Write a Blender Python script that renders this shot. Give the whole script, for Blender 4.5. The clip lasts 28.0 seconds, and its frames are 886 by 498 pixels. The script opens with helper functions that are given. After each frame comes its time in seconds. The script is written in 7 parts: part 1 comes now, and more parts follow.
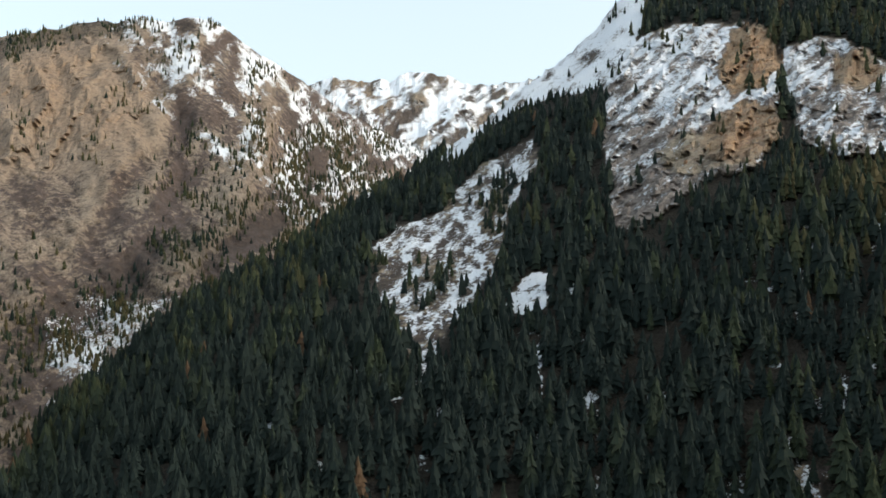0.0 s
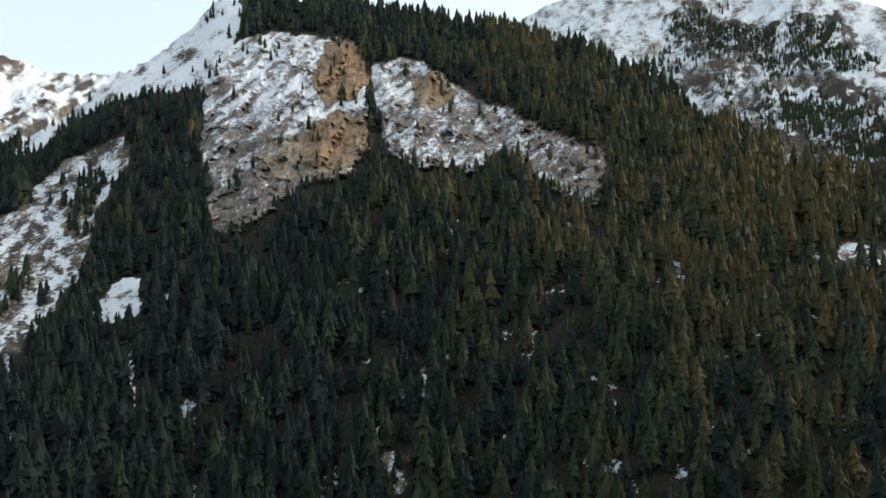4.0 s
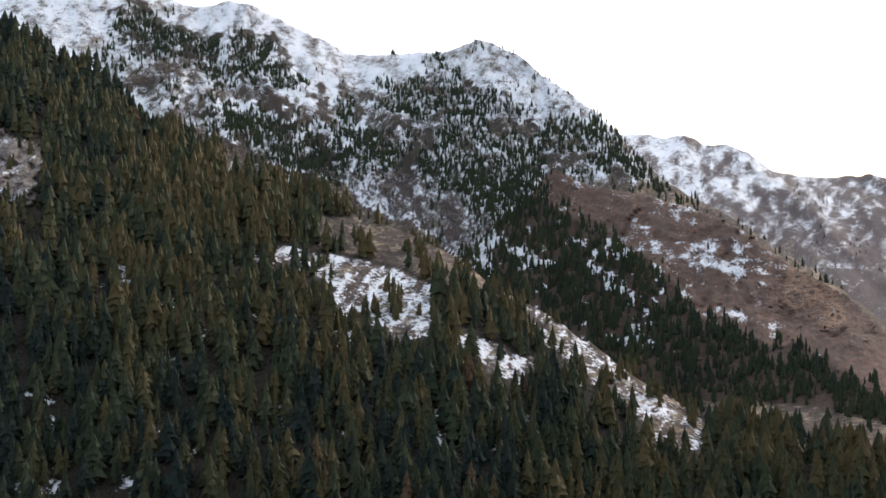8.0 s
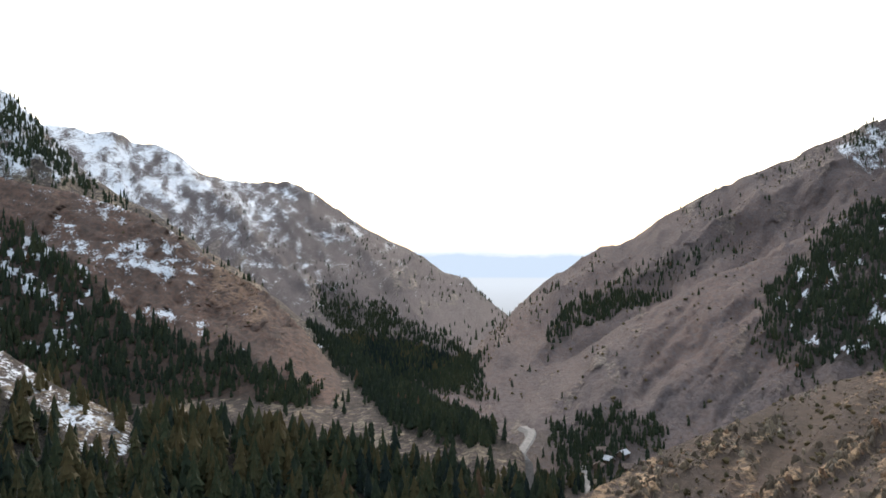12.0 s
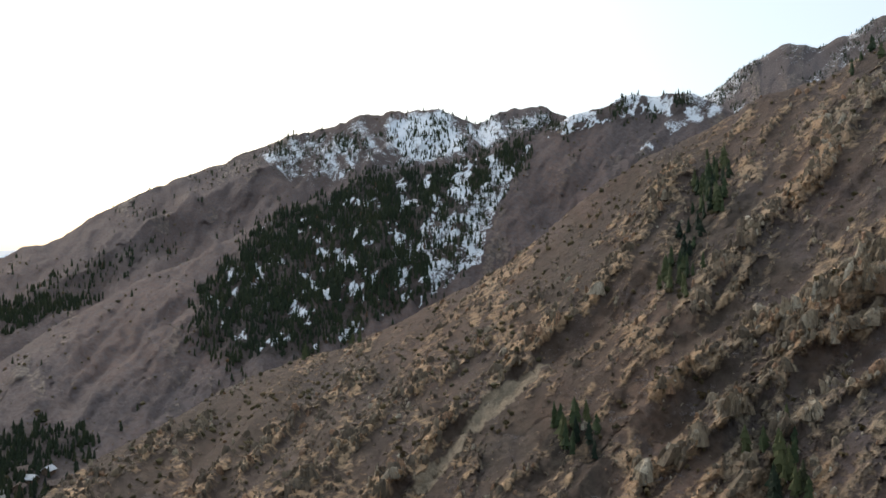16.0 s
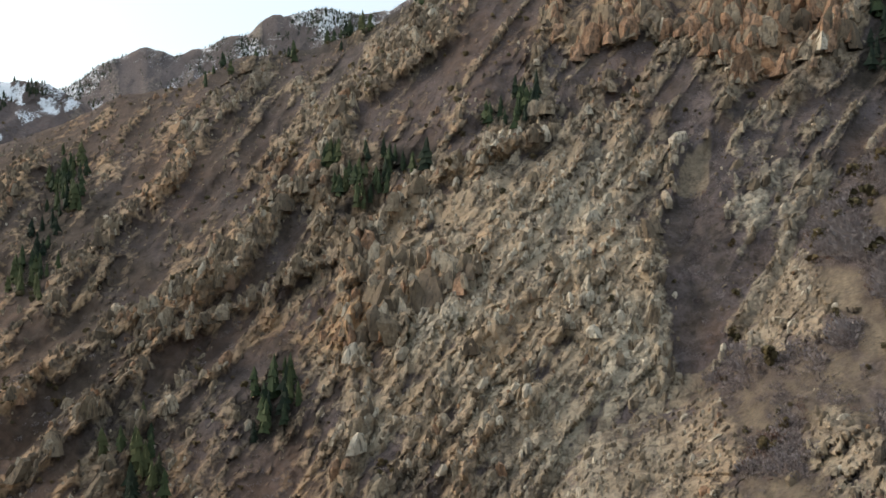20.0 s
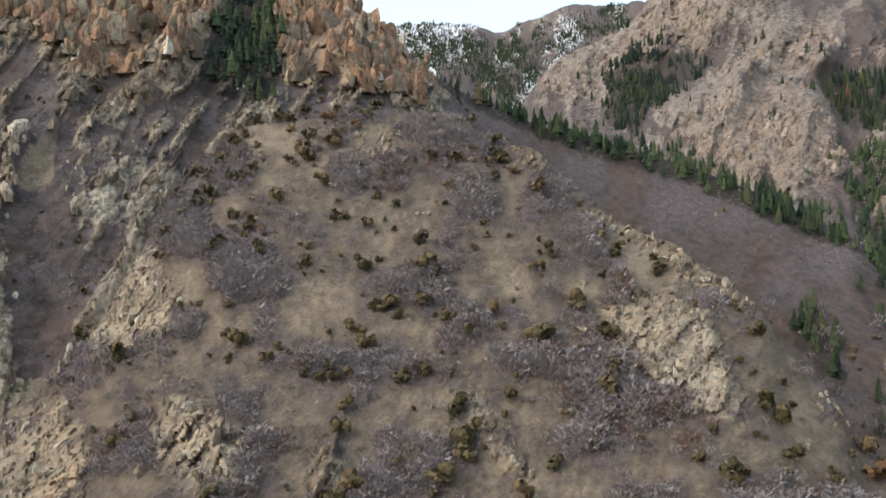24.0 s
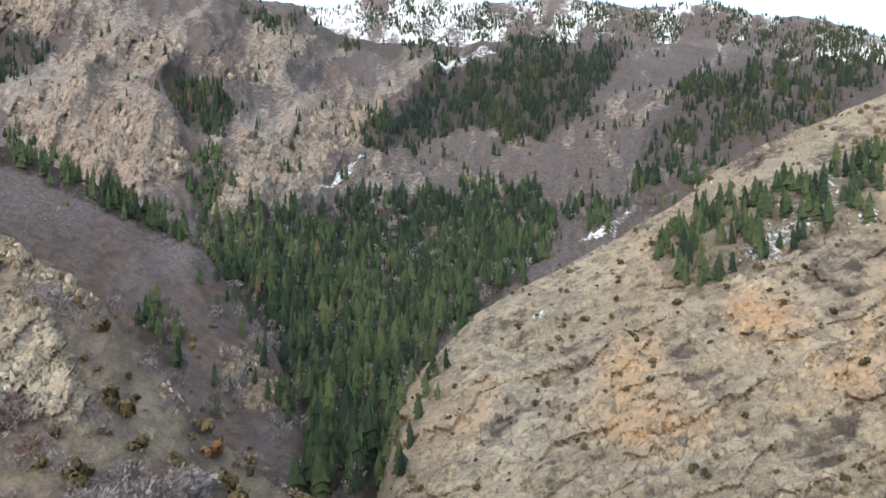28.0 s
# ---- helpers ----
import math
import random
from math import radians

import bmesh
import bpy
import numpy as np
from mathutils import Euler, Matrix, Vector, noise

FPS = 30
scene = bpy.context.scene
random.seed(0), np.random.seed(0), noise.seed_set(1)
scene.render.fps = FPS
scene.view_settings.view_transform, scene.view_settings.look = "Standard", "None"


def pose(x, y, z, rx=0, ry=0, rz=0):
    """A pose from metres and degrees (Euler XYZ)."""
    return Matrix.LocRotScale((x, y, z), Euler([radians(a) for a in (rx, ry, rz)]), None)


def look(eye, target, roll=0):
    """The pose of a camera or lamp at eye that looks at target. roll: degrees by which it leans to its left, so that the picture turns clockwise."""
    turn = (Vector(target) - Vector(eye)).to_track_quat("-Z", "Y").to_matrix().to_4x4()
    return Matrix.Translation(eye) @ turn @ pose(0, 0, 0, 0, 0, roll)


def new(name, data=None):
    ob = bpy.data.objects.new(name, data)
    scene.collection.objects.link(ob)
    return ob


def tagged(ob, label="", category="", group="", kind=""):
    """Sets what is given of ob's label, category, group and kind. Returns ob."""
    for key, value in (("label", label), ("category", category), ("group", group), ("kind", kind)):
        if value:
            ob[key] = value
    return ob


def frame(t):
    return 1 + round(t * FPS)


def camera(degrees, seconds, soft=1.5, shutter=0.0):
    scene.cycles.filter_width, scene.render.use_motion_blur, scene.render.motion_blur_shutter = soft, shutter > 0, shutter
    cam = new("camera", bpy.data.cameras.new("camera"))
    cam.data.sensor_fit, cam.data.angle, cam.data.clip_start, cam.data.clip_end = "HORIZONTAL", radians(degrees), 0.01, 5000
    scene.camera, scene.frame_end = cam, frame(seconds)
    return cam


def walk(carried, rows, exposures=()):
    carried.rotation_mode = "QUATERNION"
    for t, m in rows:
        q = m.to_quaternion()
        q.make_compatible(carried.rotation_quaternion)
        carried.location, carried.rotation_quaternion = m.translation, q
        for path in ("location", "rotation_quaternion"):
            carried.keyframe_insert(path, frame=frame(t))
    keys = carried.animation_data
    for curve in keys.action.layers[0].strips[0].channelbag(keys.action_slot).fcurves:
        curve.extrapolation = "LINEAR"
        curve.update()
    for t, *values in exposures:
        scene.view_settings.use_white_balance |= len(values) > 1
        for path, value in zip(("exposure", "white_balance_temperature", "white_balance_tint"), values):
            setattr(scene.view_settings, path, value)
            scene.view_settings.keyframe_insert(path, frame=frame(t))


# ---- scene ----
# ---- the camera: it hovers over the canyon and turns where it is ----
LENS = 54.94
TURNS = [
    (0, 0.00, -0.20, -0.01),
    (0.5, -3.88, -0.18, 0.02),
    (1, -6.42, -0.15, 0.07),
    (1.5, -8.63, -0.13, 0.02),
    (2, -11.08, -0.11, 0.05),
    (2.5, -13.97, -0.07, 0.04),
    (3, -17.97, -0.06, 0.02),
    (3.5, -22.19, -0.01, 0.01),
    (5.5, -39.71, 0.09, 0.10),
    (6, -43.85, 0.10, 0.09),
    (6.5, -48.03, 0.12, 0.06),
    (7, -52.66, 0.17, 0.11),
    (7.5, -57.52, 0.19, 0.13),
    (8, -62.55, 0.20, 0.16),
    (8.5, -67.76, 0.20, 0.07),
    (9, -72.72, 0.21, 0.09),
    (9.5, -77.55, 0.20, 0.10),
    (10, -81.87, 0.20, 0.09),
    (10.5, -86.31, 0.21, 0.08),
    (11, -90.90, 0.17, 0.11),
    (11.5, -95.29, 0.17, 0.04),
    (12, -99.57, 0.15, 0.02),
    (12.5, -103.83, 0.17, 0.04),
    (14.5, -122.65, 0.15, -0.08),
    (15, -127.29, 0.16, -0.06),
    (15.5, -131.84, 0.19, -0.01),
    (16, -136.32, 0.18, -0.00),
    (16.5, -140.69, 0.18, -0.02),
    (17, -145.15, 0.16, -0.06),
    (17.5, -149.71, 0.15, -0.06),
    (18, -154.28, 0.15, -0.09),
    (18.5, -159.67, 0.17, -0.04),
    (19, -165.65, 0.21, -0.10),
    (19.5, -171.78, 0.23, -0.09),
    (20, -177.59, 0.23, -0.15),
    (20.5, -183.58, 0.25, -0.15),
    (21, -189.05, 0.28, -0.18),
    (21.5, -194.27, 0.28, -0.21),
    (23.5, -214.57, 0.12, -0.08),
    (24, -219.46, 0.07, -0.02),
    (24.5, -224.76, 0.02, -0.12),
    (25, -229.67, -0.02, -0.09),
    (25.5, -234.58, -0.05, -0.08),
    (26, -239.92, -0.07, -0.16),
    (26.5, -245.57, -0.11, -0.23),
    (27, -251.12, -0.12, -0.23),
    (27.5, -256.63, -0.12, -0.24),
    (28, -261.50, -0.13, -0.25),
]
EYE = 160.0
cam = camera(LENS, 28.0, soft=1.65)
walk(cam, [(t, pose(0, 0, EYE, 90 + pitch, roll, yaw)) for t, yaw, pitch, roll in TURNS],
     exposures=[(0, -0.16, 6650, 7), (3, -0.16, 6650, 6), (6, -0.06, 6650, 13), (8.5, 0.0, 6600, 17), (11, 0.0, 6400, 13), (15, -0.38, 6400, 11), (18, -0.38, 6450, 9),
                (21, -0.08, 6700, 10), (24, 0.13, 6300, 10), (28, 0.35, 6000, 8)])

# ---- daylight: low sun hidden behind the western ridges, bright hazy sky ----
SUN_BEARING, SUN_HEIGHT = -100.0, 26.0
world = bpy.data.worlds.new("world")
scene.world = world
world.use_nodes = True
wn = world.node_tree
sky = wn.nodes.new("ShaderNodeTexSky")
sky.sky_type, sky.sun_disc = "NISHITA", False
sky.sun_elevation, sky.sun_rotation = radians(SUN_HEIGHT), radians(-SUN_BEARING)
sky.dust_density, sky.air_density, sky.ozone_density = 3.8, 1.0, 1.1
veil = wn.nodes.new("ShaderNodeMix")
veil.data_type, veil.blend_type = "RGBA", "ADD"
veil.inputs[0].default_value, veil.inputs[7].default_value = 1.0, (4.2, 4.75, 4.9, 1)
wn.links.new(sky.outputs[0], veil.inputs[6])
wn.links.new(veil.outputs[2], wn.nodes["Background"].inputs[0])
wn.nodes["Background"].inputs[1].default_value = 0.15
sun = new("sun", bpy.data.lights.new("sun", "SUN"))
sun.data.energy, sun.data.angle, sun.data.color = 1.1, radians(25), (1.0, 0.97, 0.92)
sb, sh = radians(SUN_BEARING), radians(38)
sun.matrix_world = look((-math.sin(sb) * math.cos(sh) * 100, math.cos(sb) * math.cos(sh) * 100, math.sin(sh) * 100 + EYE), (0, 0, EYE))


# ---- materials ----
class Graph:
    """A node material in few words."""

    def __init__(self, name):
        self.mat = bpy.data.materials.new(name)
        self.mat.use_nodes = True
        self.t = self.mat.node_tree
        self.bsdf = self.t.nodes["Principled BSDF"]

    def node(self, kind, **values):
        n = self.t.nodes.new(kind)
        for key, value in values.items():
            setattr(n, key, value)
        return n

    def plug(self, socket, value):
        if isinstance(value, bpy.types.NodeSocket):
            self.t.links.new(value, socket)
        elif isinstance(value, tuple) and len(value) == 3 and socket.type == "RGBA":
            socket.default_value = (*value, 1)
        else:
            socket.default_value = value

    def place(self):
        return self.node("ShaderNodeNewGeometry").outputs["Position"]

    def noise(self, scale, detail=4, rough=0.55, stretch=(1, 1, 1), kind="ShaderNodeTexNoise"):
        m = self.node("ShaderNodeMapping")
        self.plug(m.inputs[0], self.place())
        m.inputs["Scale"].default_value = stretch
        n = self.node(kind)
        self.plug(n.inputs["Vector"], m.outputs[0])
        n.inputs["Scale"].default_value = scale
        if kind == "ShaderNodeTexNoise":
            n.inputs["Detail"].default_value, n.inputs["Roughness"].default_value = detail, rough
        return n.outputs[0]

    def mix(self, fac, a, b):
        n = self.node("ShaderNodeMix", data_type="RGBA")
        self.plug(n.inputs[0], fac), self.plug(n.inputs[6], a), self.plug(n.inputs[7], b)
        return n.outputs[2]

    def math(self, op, a, b=0.0, c=0.0, clamp=False):
        n = self.node("ShaderNodeMath", operation=op, use_clamp=clamp)
        self.plug(n.inputs[0], a), self.plug(n.inputs[1], b), self.plug(n.inputs[2], c)
        return n.outputs[0]

    def span(self, value, lo, hi):
        n = self.node("ShaderNodeMapRange")
        self.plug(n.inputs[0], value)
        n.inputs[1].default_value, n.inputs[2].default_value = lo, hi
        return n.outputs[0]

    def attr(self, name):
        return self.node("ShaderNodeAttribute", attribute_name=name)

    def bump(self, height, strength, distance):
        n = self.node("ShaderNodeBump")
        self.plug(n.inputs["Height"], height)
        n.inputs["Strength"].default_value, n.inputs["Distance"].default_value = strength, distance
        self.plug(self.bsdf.inputs["Normal"], n.outputs[0])

    def done(self, colour, rough=0.9):
        self.plug(self.bsdf.inputs["Base Color"], colour)
        self.bsdf.inputs["Roughness"].default_value = rough
        self.bsdf.inputs["Specular IOR Level"].default_value = 0.25
        return self.mat


def ground_material():
    g = Graph("mountain_ground")
    cover, tone = g.attr("cover"), g.attr("tone")
    sep, sep2 = g.node("ShaderNodeSeparateColor"), g.node("ShaderNodeSeparateColor")
    g.plug(sep.inputs[0], cover.outputs[0]), g.plug(sep2.inputs[0], tone.outputs[0])
    snow, rock, litter_shade = sep.outputs
    warm, pale, brush = sep2.outputs
    fine, mid, wide = g.noise(0.9, 6, 0.65), g.noise(0.13, 6, 0.6), g.noise(0.018, 5, 0.55)
    clump = g.noise(0.25, 5, 0.65)
    # scrub and dry grass; the dark tones also carry painted shade between rocks
    scrub_shade = g.mix(g.span(mid, 0.4, 0.6), (0.040, 0.031, 0.026), (0.092, 0.072, 0.056))
    scrub_shade = g.mix(g.math("MULTIPLY", g.span(wide, 0.45, 0.6), 0.35), scrub_shade, (0.075, 0.057, 0.053))
    scrub_shade = g.mix(g.math("MULTIPLY", brush, g.span(fine, 0.3, 0.55)), scrub_shade, (0.145, 0.118, 0.119))
    scrub_shade = g.mix(g.math("MULTIPLY", g.span(clump, 0.5, 0.58), g.math("SUBTRACT", 0.85, g.math("MULTIPLY", brush, 0.55))), scrub_shade, (0.036, 0.030, 0.024))
    scrub_shade = g.mix(g.math("MULTIPLY", warm, 0.45), scrub_shade, (0.098, 0.061, 0.039))
    # rock: split blocks, each a little different
    bend = g.node("ShaderNodeVectorMath", operation="MULTIPLY_ADD")
    twist = g.node("ShaderNodeTexNoise")
    g.plug(twist.inputs["Vector"], g.place())
    twist.inputs["Scale"].default_value, twist.inputs["Detail"].default_value = 0.35, 4
    g.plug(bend.inputs[0], twist.outputs[1]), g.plug(bend.inputs[2], g.place())
    bend.inputs[1].default_value = (5.0, 5.0, 5.0)
    split, tones = [], []
    for size in (0.16, 0.42):
        block, crack = g.node("ShaderNodeTexVoronoi"), g.node("ShaderNodeTexVoronoi", feature="DISTANCE_TO_EDGE")
        for n in (block, crack):
            g.plug(n.inputs["Vector"], bend.outputs[0])
            n.inputs["Scale"].default_value = size
        pick = g.node("ShaderNodeSeparateColor")
        g.plug(pick.inputs[0], block.outputs["Color"])
        tones.append(pick.outputs[0])
        split.append(g.math("ADD", g.math("MULTIPLY", pick.outputs[1], 0.55), g.math("MULTIPLY", g.span(crack.outputs[0], 0.0, 0.12), 0.6)))
    grain = g.math("ADD", g.math("ADD", g.math("MULTIPLY", mid, 0.3), g.math("MULTIPLY", fine, 0.3)), g.math("ADD", g.math("MULTIPLY", tones[0], 0.2), g.math("MULTIPLY", tones[1], 0.2)))
    stone = g.mix(g.span(grain, 0.34, 0.66), (0.13, 0.106, 0.08), (0.40, 0.335, 0.24))
    stone = g.mix(g.math("MULTIPLY", g.span(wide, 0.4, 0.6), 0.4), stone, (0.19, 0.16, 0.135))
    stone = g.mix(g.math("MULTIPLY", pale, g.span(grain, 0.33, 0.6)), stone, (0.52, 0.46, 0.355))
    stone = g.mix(g.math("MULTIPLY", warm, g.span(grain, 0.28, 0.54)), stone, (0.44, 0.285, 0.16))
    pink = cover.outputs["Alpha"]
    stone = g.mix(g.math("MULTIPLY", pink, 0.9), stone, g.mix(g.span(grain, 0.36, 0.64), (0.115, 0.099, 0.095), (0.30, 0.258, 0.238)))
    scrub_shade = g.mix(g.math("MULTIPLY", pink, 0.75), scrub_shade, g.mix(g.span(clump, 0.4, 0.62), (0.135, 0.110, 0.109), (0.058, 0.050, 0.046)))
    edge = g.math("ADD", g.math("MULTIPLY", g.math("SUBTRACT", mid, 0.5), 0.9), g.math("MULTIPLY", g.math("SUBTRACT", clump, 0.5), 0.9))
    base = g.mix(g.span(g.math("ADD", rock, edge), 0.36, 0.6), scrub_shade, stone)
    base = g.mix(g.attr("dirt").outputs[2], base, g.mix(g.span(g.math("ADD", g.math("MULTIPLY", fine, 0.6), g.math("MULTIPLY", clump, 0.4)), 0.4, 0.58), g.mix(g.span(mid, 0.4, 0.6), (0.125, 0.099, 0.071), (0.185, 0.147, 0.104)), (0.275, 0.215, 0.148)))
    base = g.mix(g.math("MULTIPLY", g.attr("red").outputs[2], g.span(g.math("ADD", mid, g.math("SUBTRACT", clump, 0.5)), 0.3, 0.6)), base, (0.215, 0.122, 0.088))
    # near-black forest floor: fallen needles plus painted shade under the trees
    base = g.mix(litter_shade, base, g.mix(g.span(fine, 0.4, 0.6), (0.012, 0.012, 0.009), (0.035, 0.028, 0.02)))
    streak = g.math("ADD", g.math("MULTIPLY", g.noise(0.06, 8, 0.72), 0.4), g.math("MULTIPLY", g.noise(0.42, 5, 0.7), 0.6))
    white = g.span(g.math("ADD", snow, g.math("MULTIPLY", g.math("SUBTRACT", streak, 0.5), 1.9)), 0.46, 0.56)
    base = g.mix(white, base, g.mix(g.span(wide, 0.3, 0.7), (0.74, 0.77, 0.82), (0.84, 0.85, 0.87)))
    rough = g.math("ADD", mid, g.math("MULTIPLY", fine, 0.35))
    broken = g.math("MULTIPLY", g.math("ADD", split[0], g.math("MULTIPLY", split[1], 0.45)), g.span(g.math("ADD", rock, edge), 0.3, 0.6))
    flat = g.math("SUBTRACT", 1.0, white)
    g.bump(g.math("ADD", rough, g.math("MULTIPLY", broken, g.math("MULTIPLY", flat, 0.45))), 0.85, 2.6)
    return g.done(base, 0.92)


def leaf_material(name, low, middle, high, dry, single=False):
    g = Graph(name)
    tint = g.node("ShaderNodeObjectInfo").outputs["Random"] if single else g.attr("tint").outputs[2]
    n = g.noise(1.3, 3)
    level = g.math("ADD", tint, g.math("MULTIPLY", g.math("SUBTRACT", n, 0.5), 0.7))
    colour = g.mix(g.span(level, 0.45, 0.95), g.mix(g.span(level, 0.05, 0.5), low, middle), high)
    colour = g.mix(g.span(tint, 0.965, 0.975), colour, dry)
    return g.done(colour, 0.85)


def stone_material(name, single=False, low=(0.13, 0.102, 0.073), middle=(0.275, 0.215, 0.145), high=(0.57, 0.505, 0.395)):
    g = Graph(name)
    tint = g.node("ShaderNodeObjectInfo").outputs["Random"] if single else g.attr("tint").outputs[2]
    grain, wide = g.noise(0.7, 6, 0.65), g.noise(0.09, 4, 0.6)
    crack = g.noise(0.75, 5, 0.6, (1, 1, 0.28))
    level = g.math("ADD", tint, g.math("MULTIPLY", g.math("SUBTRACT", grain, 0.5), 0.8))
    colour = g.mix(g.span(level, 0.45, 0.95), g.mix(g.span(level, 0.0, 0.5), low, middle), high)
    colour = g.mix(g.span(tint, 0.965, 0.975), colour, g.mix(g.span(grain, 0.35, 0.65), (0.22, 0.125, 0.075), (0.42, 0.265, 0.165)))
    colour = g.mix(g.math("MULTIPLY", g.span(wide, 0.5, 0.62), 0.45), colour, (0.20, 0.155, 0.115))
    colour = g.mix(g.math("MULTIPLY", g.span(crack, 0.48, 0.38), 0.7), colour, (0.055, 0.045, 0.038))
    g.bump(g.math("ADD", crack, g.math("MULTIPLY", grain, 0.6)), 0.8, 1.2)
    return g.done(colour, 0.92)


def plain_material(name, dark, light, scale=1.0, rough=0.9):
    g = Graph(name)
    n = g.noise(scale, 5, 0.65)
    g.bump(n, 0.6, 0.4)
    return g.done(g.mix(g.span(n, 0.35, 0.65), dark, light), rough)


# pale haze painted as emission; the sheet glows instead of taking daylight
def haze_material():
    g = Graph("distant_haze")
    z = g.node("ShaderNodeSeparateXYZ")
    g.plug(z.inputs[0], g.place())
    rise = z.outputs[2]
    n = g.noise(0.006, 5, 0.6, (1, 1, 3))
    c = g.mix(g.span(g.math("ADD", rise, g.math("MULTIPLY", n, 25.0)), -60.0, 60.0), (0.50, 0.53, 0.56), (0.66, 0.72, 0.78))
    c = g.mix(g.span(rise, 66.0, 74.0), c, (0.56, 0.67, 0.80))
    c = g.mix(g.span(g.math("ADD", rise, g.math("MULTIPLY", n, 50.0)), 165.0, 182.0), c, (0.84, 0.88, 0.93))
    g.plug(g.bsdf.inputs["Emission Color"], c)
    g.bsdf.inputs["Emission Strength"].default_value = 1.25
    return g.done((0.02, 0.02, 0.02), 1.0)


HAZE = haze_material()
GROUND = ground_material()
# the bluish low tone holds distance haze in the colour
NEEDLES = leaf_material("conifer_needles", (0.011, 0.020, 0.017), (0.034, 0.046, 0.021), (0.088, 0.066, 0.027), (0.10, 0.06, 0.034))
FIR_NEEDLES = leaf_material("fir_needles", (0.013, 0.023, 0.014), (0.040, 0.060, 0.026), (0.078, 0.086, 0.036), (0.11, 0.08, 0.045))
# nearest trees get darker greens: shade low on the hill put in the colour
SHADED_NEEDLES_SINGLE = leaf_material("shaded_conifer_boughs", (0.008, 0.015, 0.012), (0.021, 0.032, 0.016), (0.048, 0.044, 0.018), (0.09, 0.06, 0.03), True)
TWIGS = leaf_material("bare_twigs", (0.14, 0.115, 0.112), (0.19, 0.160, 0.157), (0.27, 0.24, 0.235), (0.16, 0.10, 0.078))
JUNIPER = leaf_material("juniper_leaves", (0.058, 0.05, 0.024), (0.098, 0.077, 0.037), (0.14, 0.10, 0.05), (0.16, 0.09, 0.045))
JUNIPER_SINGLE = leaf_material("juniper_tufts", (0.058, 0.05, 0.024), (0.098, 0.077, 0.037), (0.14, 0.10, 0.05), (0.16, 0.09, 0.045), True)
STONE_SINGLE = stone_material("outcrop_stone", True)
STONE = stone_material("broken_stone")
RUST_STONE = stone_material("rust_stone", False, (0.115, 0.09, 0.077), (0.235, 0.182, 0.148), (0.41, 0.325, 0.255))
ROAD = plain_material("worn_asphalt", (0.22, 0.20, 0.185), (0.33, 0.305, 0.28), 0.4)
DEADWOOD = plain_material("weathered_wood", (0.13, 0.12, 0.105), (0.27, 0.245, 0.215), 3.0)
BARK = plain_material("bark", (0.05, 0.035, 0.025), (0.12, 0.09, 0.07), 3.0)


# ---- plan of the mountains: bearing (degrees, anticlockwise), rise seen from the overlook (degrees), distance (m) ----
# each ridge: where its foot lies as a share of the distance, the foot's height, how hollow the face is, the fall behind
RIDGES = {}
RIDGES['west_peak'] = (0.42, 0, 1.15, 0.6, [
    (33.1, 10.40, 1500), (27.5, 12.07, 1500), (25.6, 12.58, 1500), (23.4, 13.26, 1500), (20.2, 13.76, 1500), (17.8, 13.95, 1500),
    (16.4, 14.39, 1500), (14.6, 13.99, 1500), (13.2, 13.03, 1500), (11.8, 12.11, 1550), (9.9, 11.03, 1600), (8.8, 10.24, 1650),
    (7.0, 9.00, 1700), (4.7, 7.74, 1800), (2.4, 6.71, 1900), (0.5, 5.89, 2000), (-4.4, 0.60, 2100),
])
RIDGES['snow_basin'] = (0.5, 150, 1.2, 0.4, [
    (12.5, 9.22, 4200), (9.2, 10.15, 4200), (8.1, 10.55, 4200), (6.2, 11.03, 4200), (4.7, 10.69, 4200), (3.6, 10.81, 4200),
    (1.9, 11.34, 4200), (-0.2, 11.38, 4200), (-1.7, 10.65, 4200), (-3.3, 10.63, 4300), (-5.1, 10.79, 4300), (-6.7, 11.02, 4300),
    (-11.8, 6.51, 4300),
])
RIDGES['forest_hill'] = (0.33, 30, 0.95, 0.55, [
    (29.3, -18.40, 560), (24.4, -10.08, 580), (21.2, -7.90, 600), (17.8, -4.85, 630), (14.3, -2.55, 660), (10.7, -0.72, 700),
    (7.0, 1.65, 740), (2.4, 4.46, 800), (-0.2, 6.46, 850), (-2.5, 8.06, 880), (-5.1, 10.50, 900), (-8.1, 12.31, 920),
    (-10.4, 14.29, 930), (-11.3, 15.53, 940), (-12.5, 16.11, 940), (-16.3, 16.10, 920), (-22.4, 15.63, 900), (-26.1, 15.25, 880),
    (-31.3, 14.38, 860), (-35.1, 13.21, 780), (-35.1, 13.23, 840), (-36.9, 12.76, 770), (-37.9, 12.28, 820), (-38.8, 11.44, 740),
    (-40.8, 11.10, 800), (-43.1, 8.64, 720), (-49.0, 5.72, 690), (-52.6, 4.11, 660), (-57.1, 2.41, 630), (-60.1, 1.31, 600),
    (-63.2, -0.22, 570), (-65.8, -2.16, 550), (-69.2, -4.03, 530),
])
RIDGES['forest_spur'] = (0.45, 30, 0.95, 0.5, [
    (-63.2, -0.90, 560), (-65.8, -2.23, 550), (-69.2, -4.03, 530), (-72.2, -5.87, 510), (-75.4, -8.33, 490), (-77.9, -9.67, 480),
    (-80.7, -11.56, 470), (-81.0, -10.87, 455), (-83.9, -11.39, 450), (-88.5, -12.38, 440), (-93.4, -13.82, 430), (-97.5, -14.64, 420),
    (-102.7, -15.48, 410), (-109.7, -17.91, 390),
])
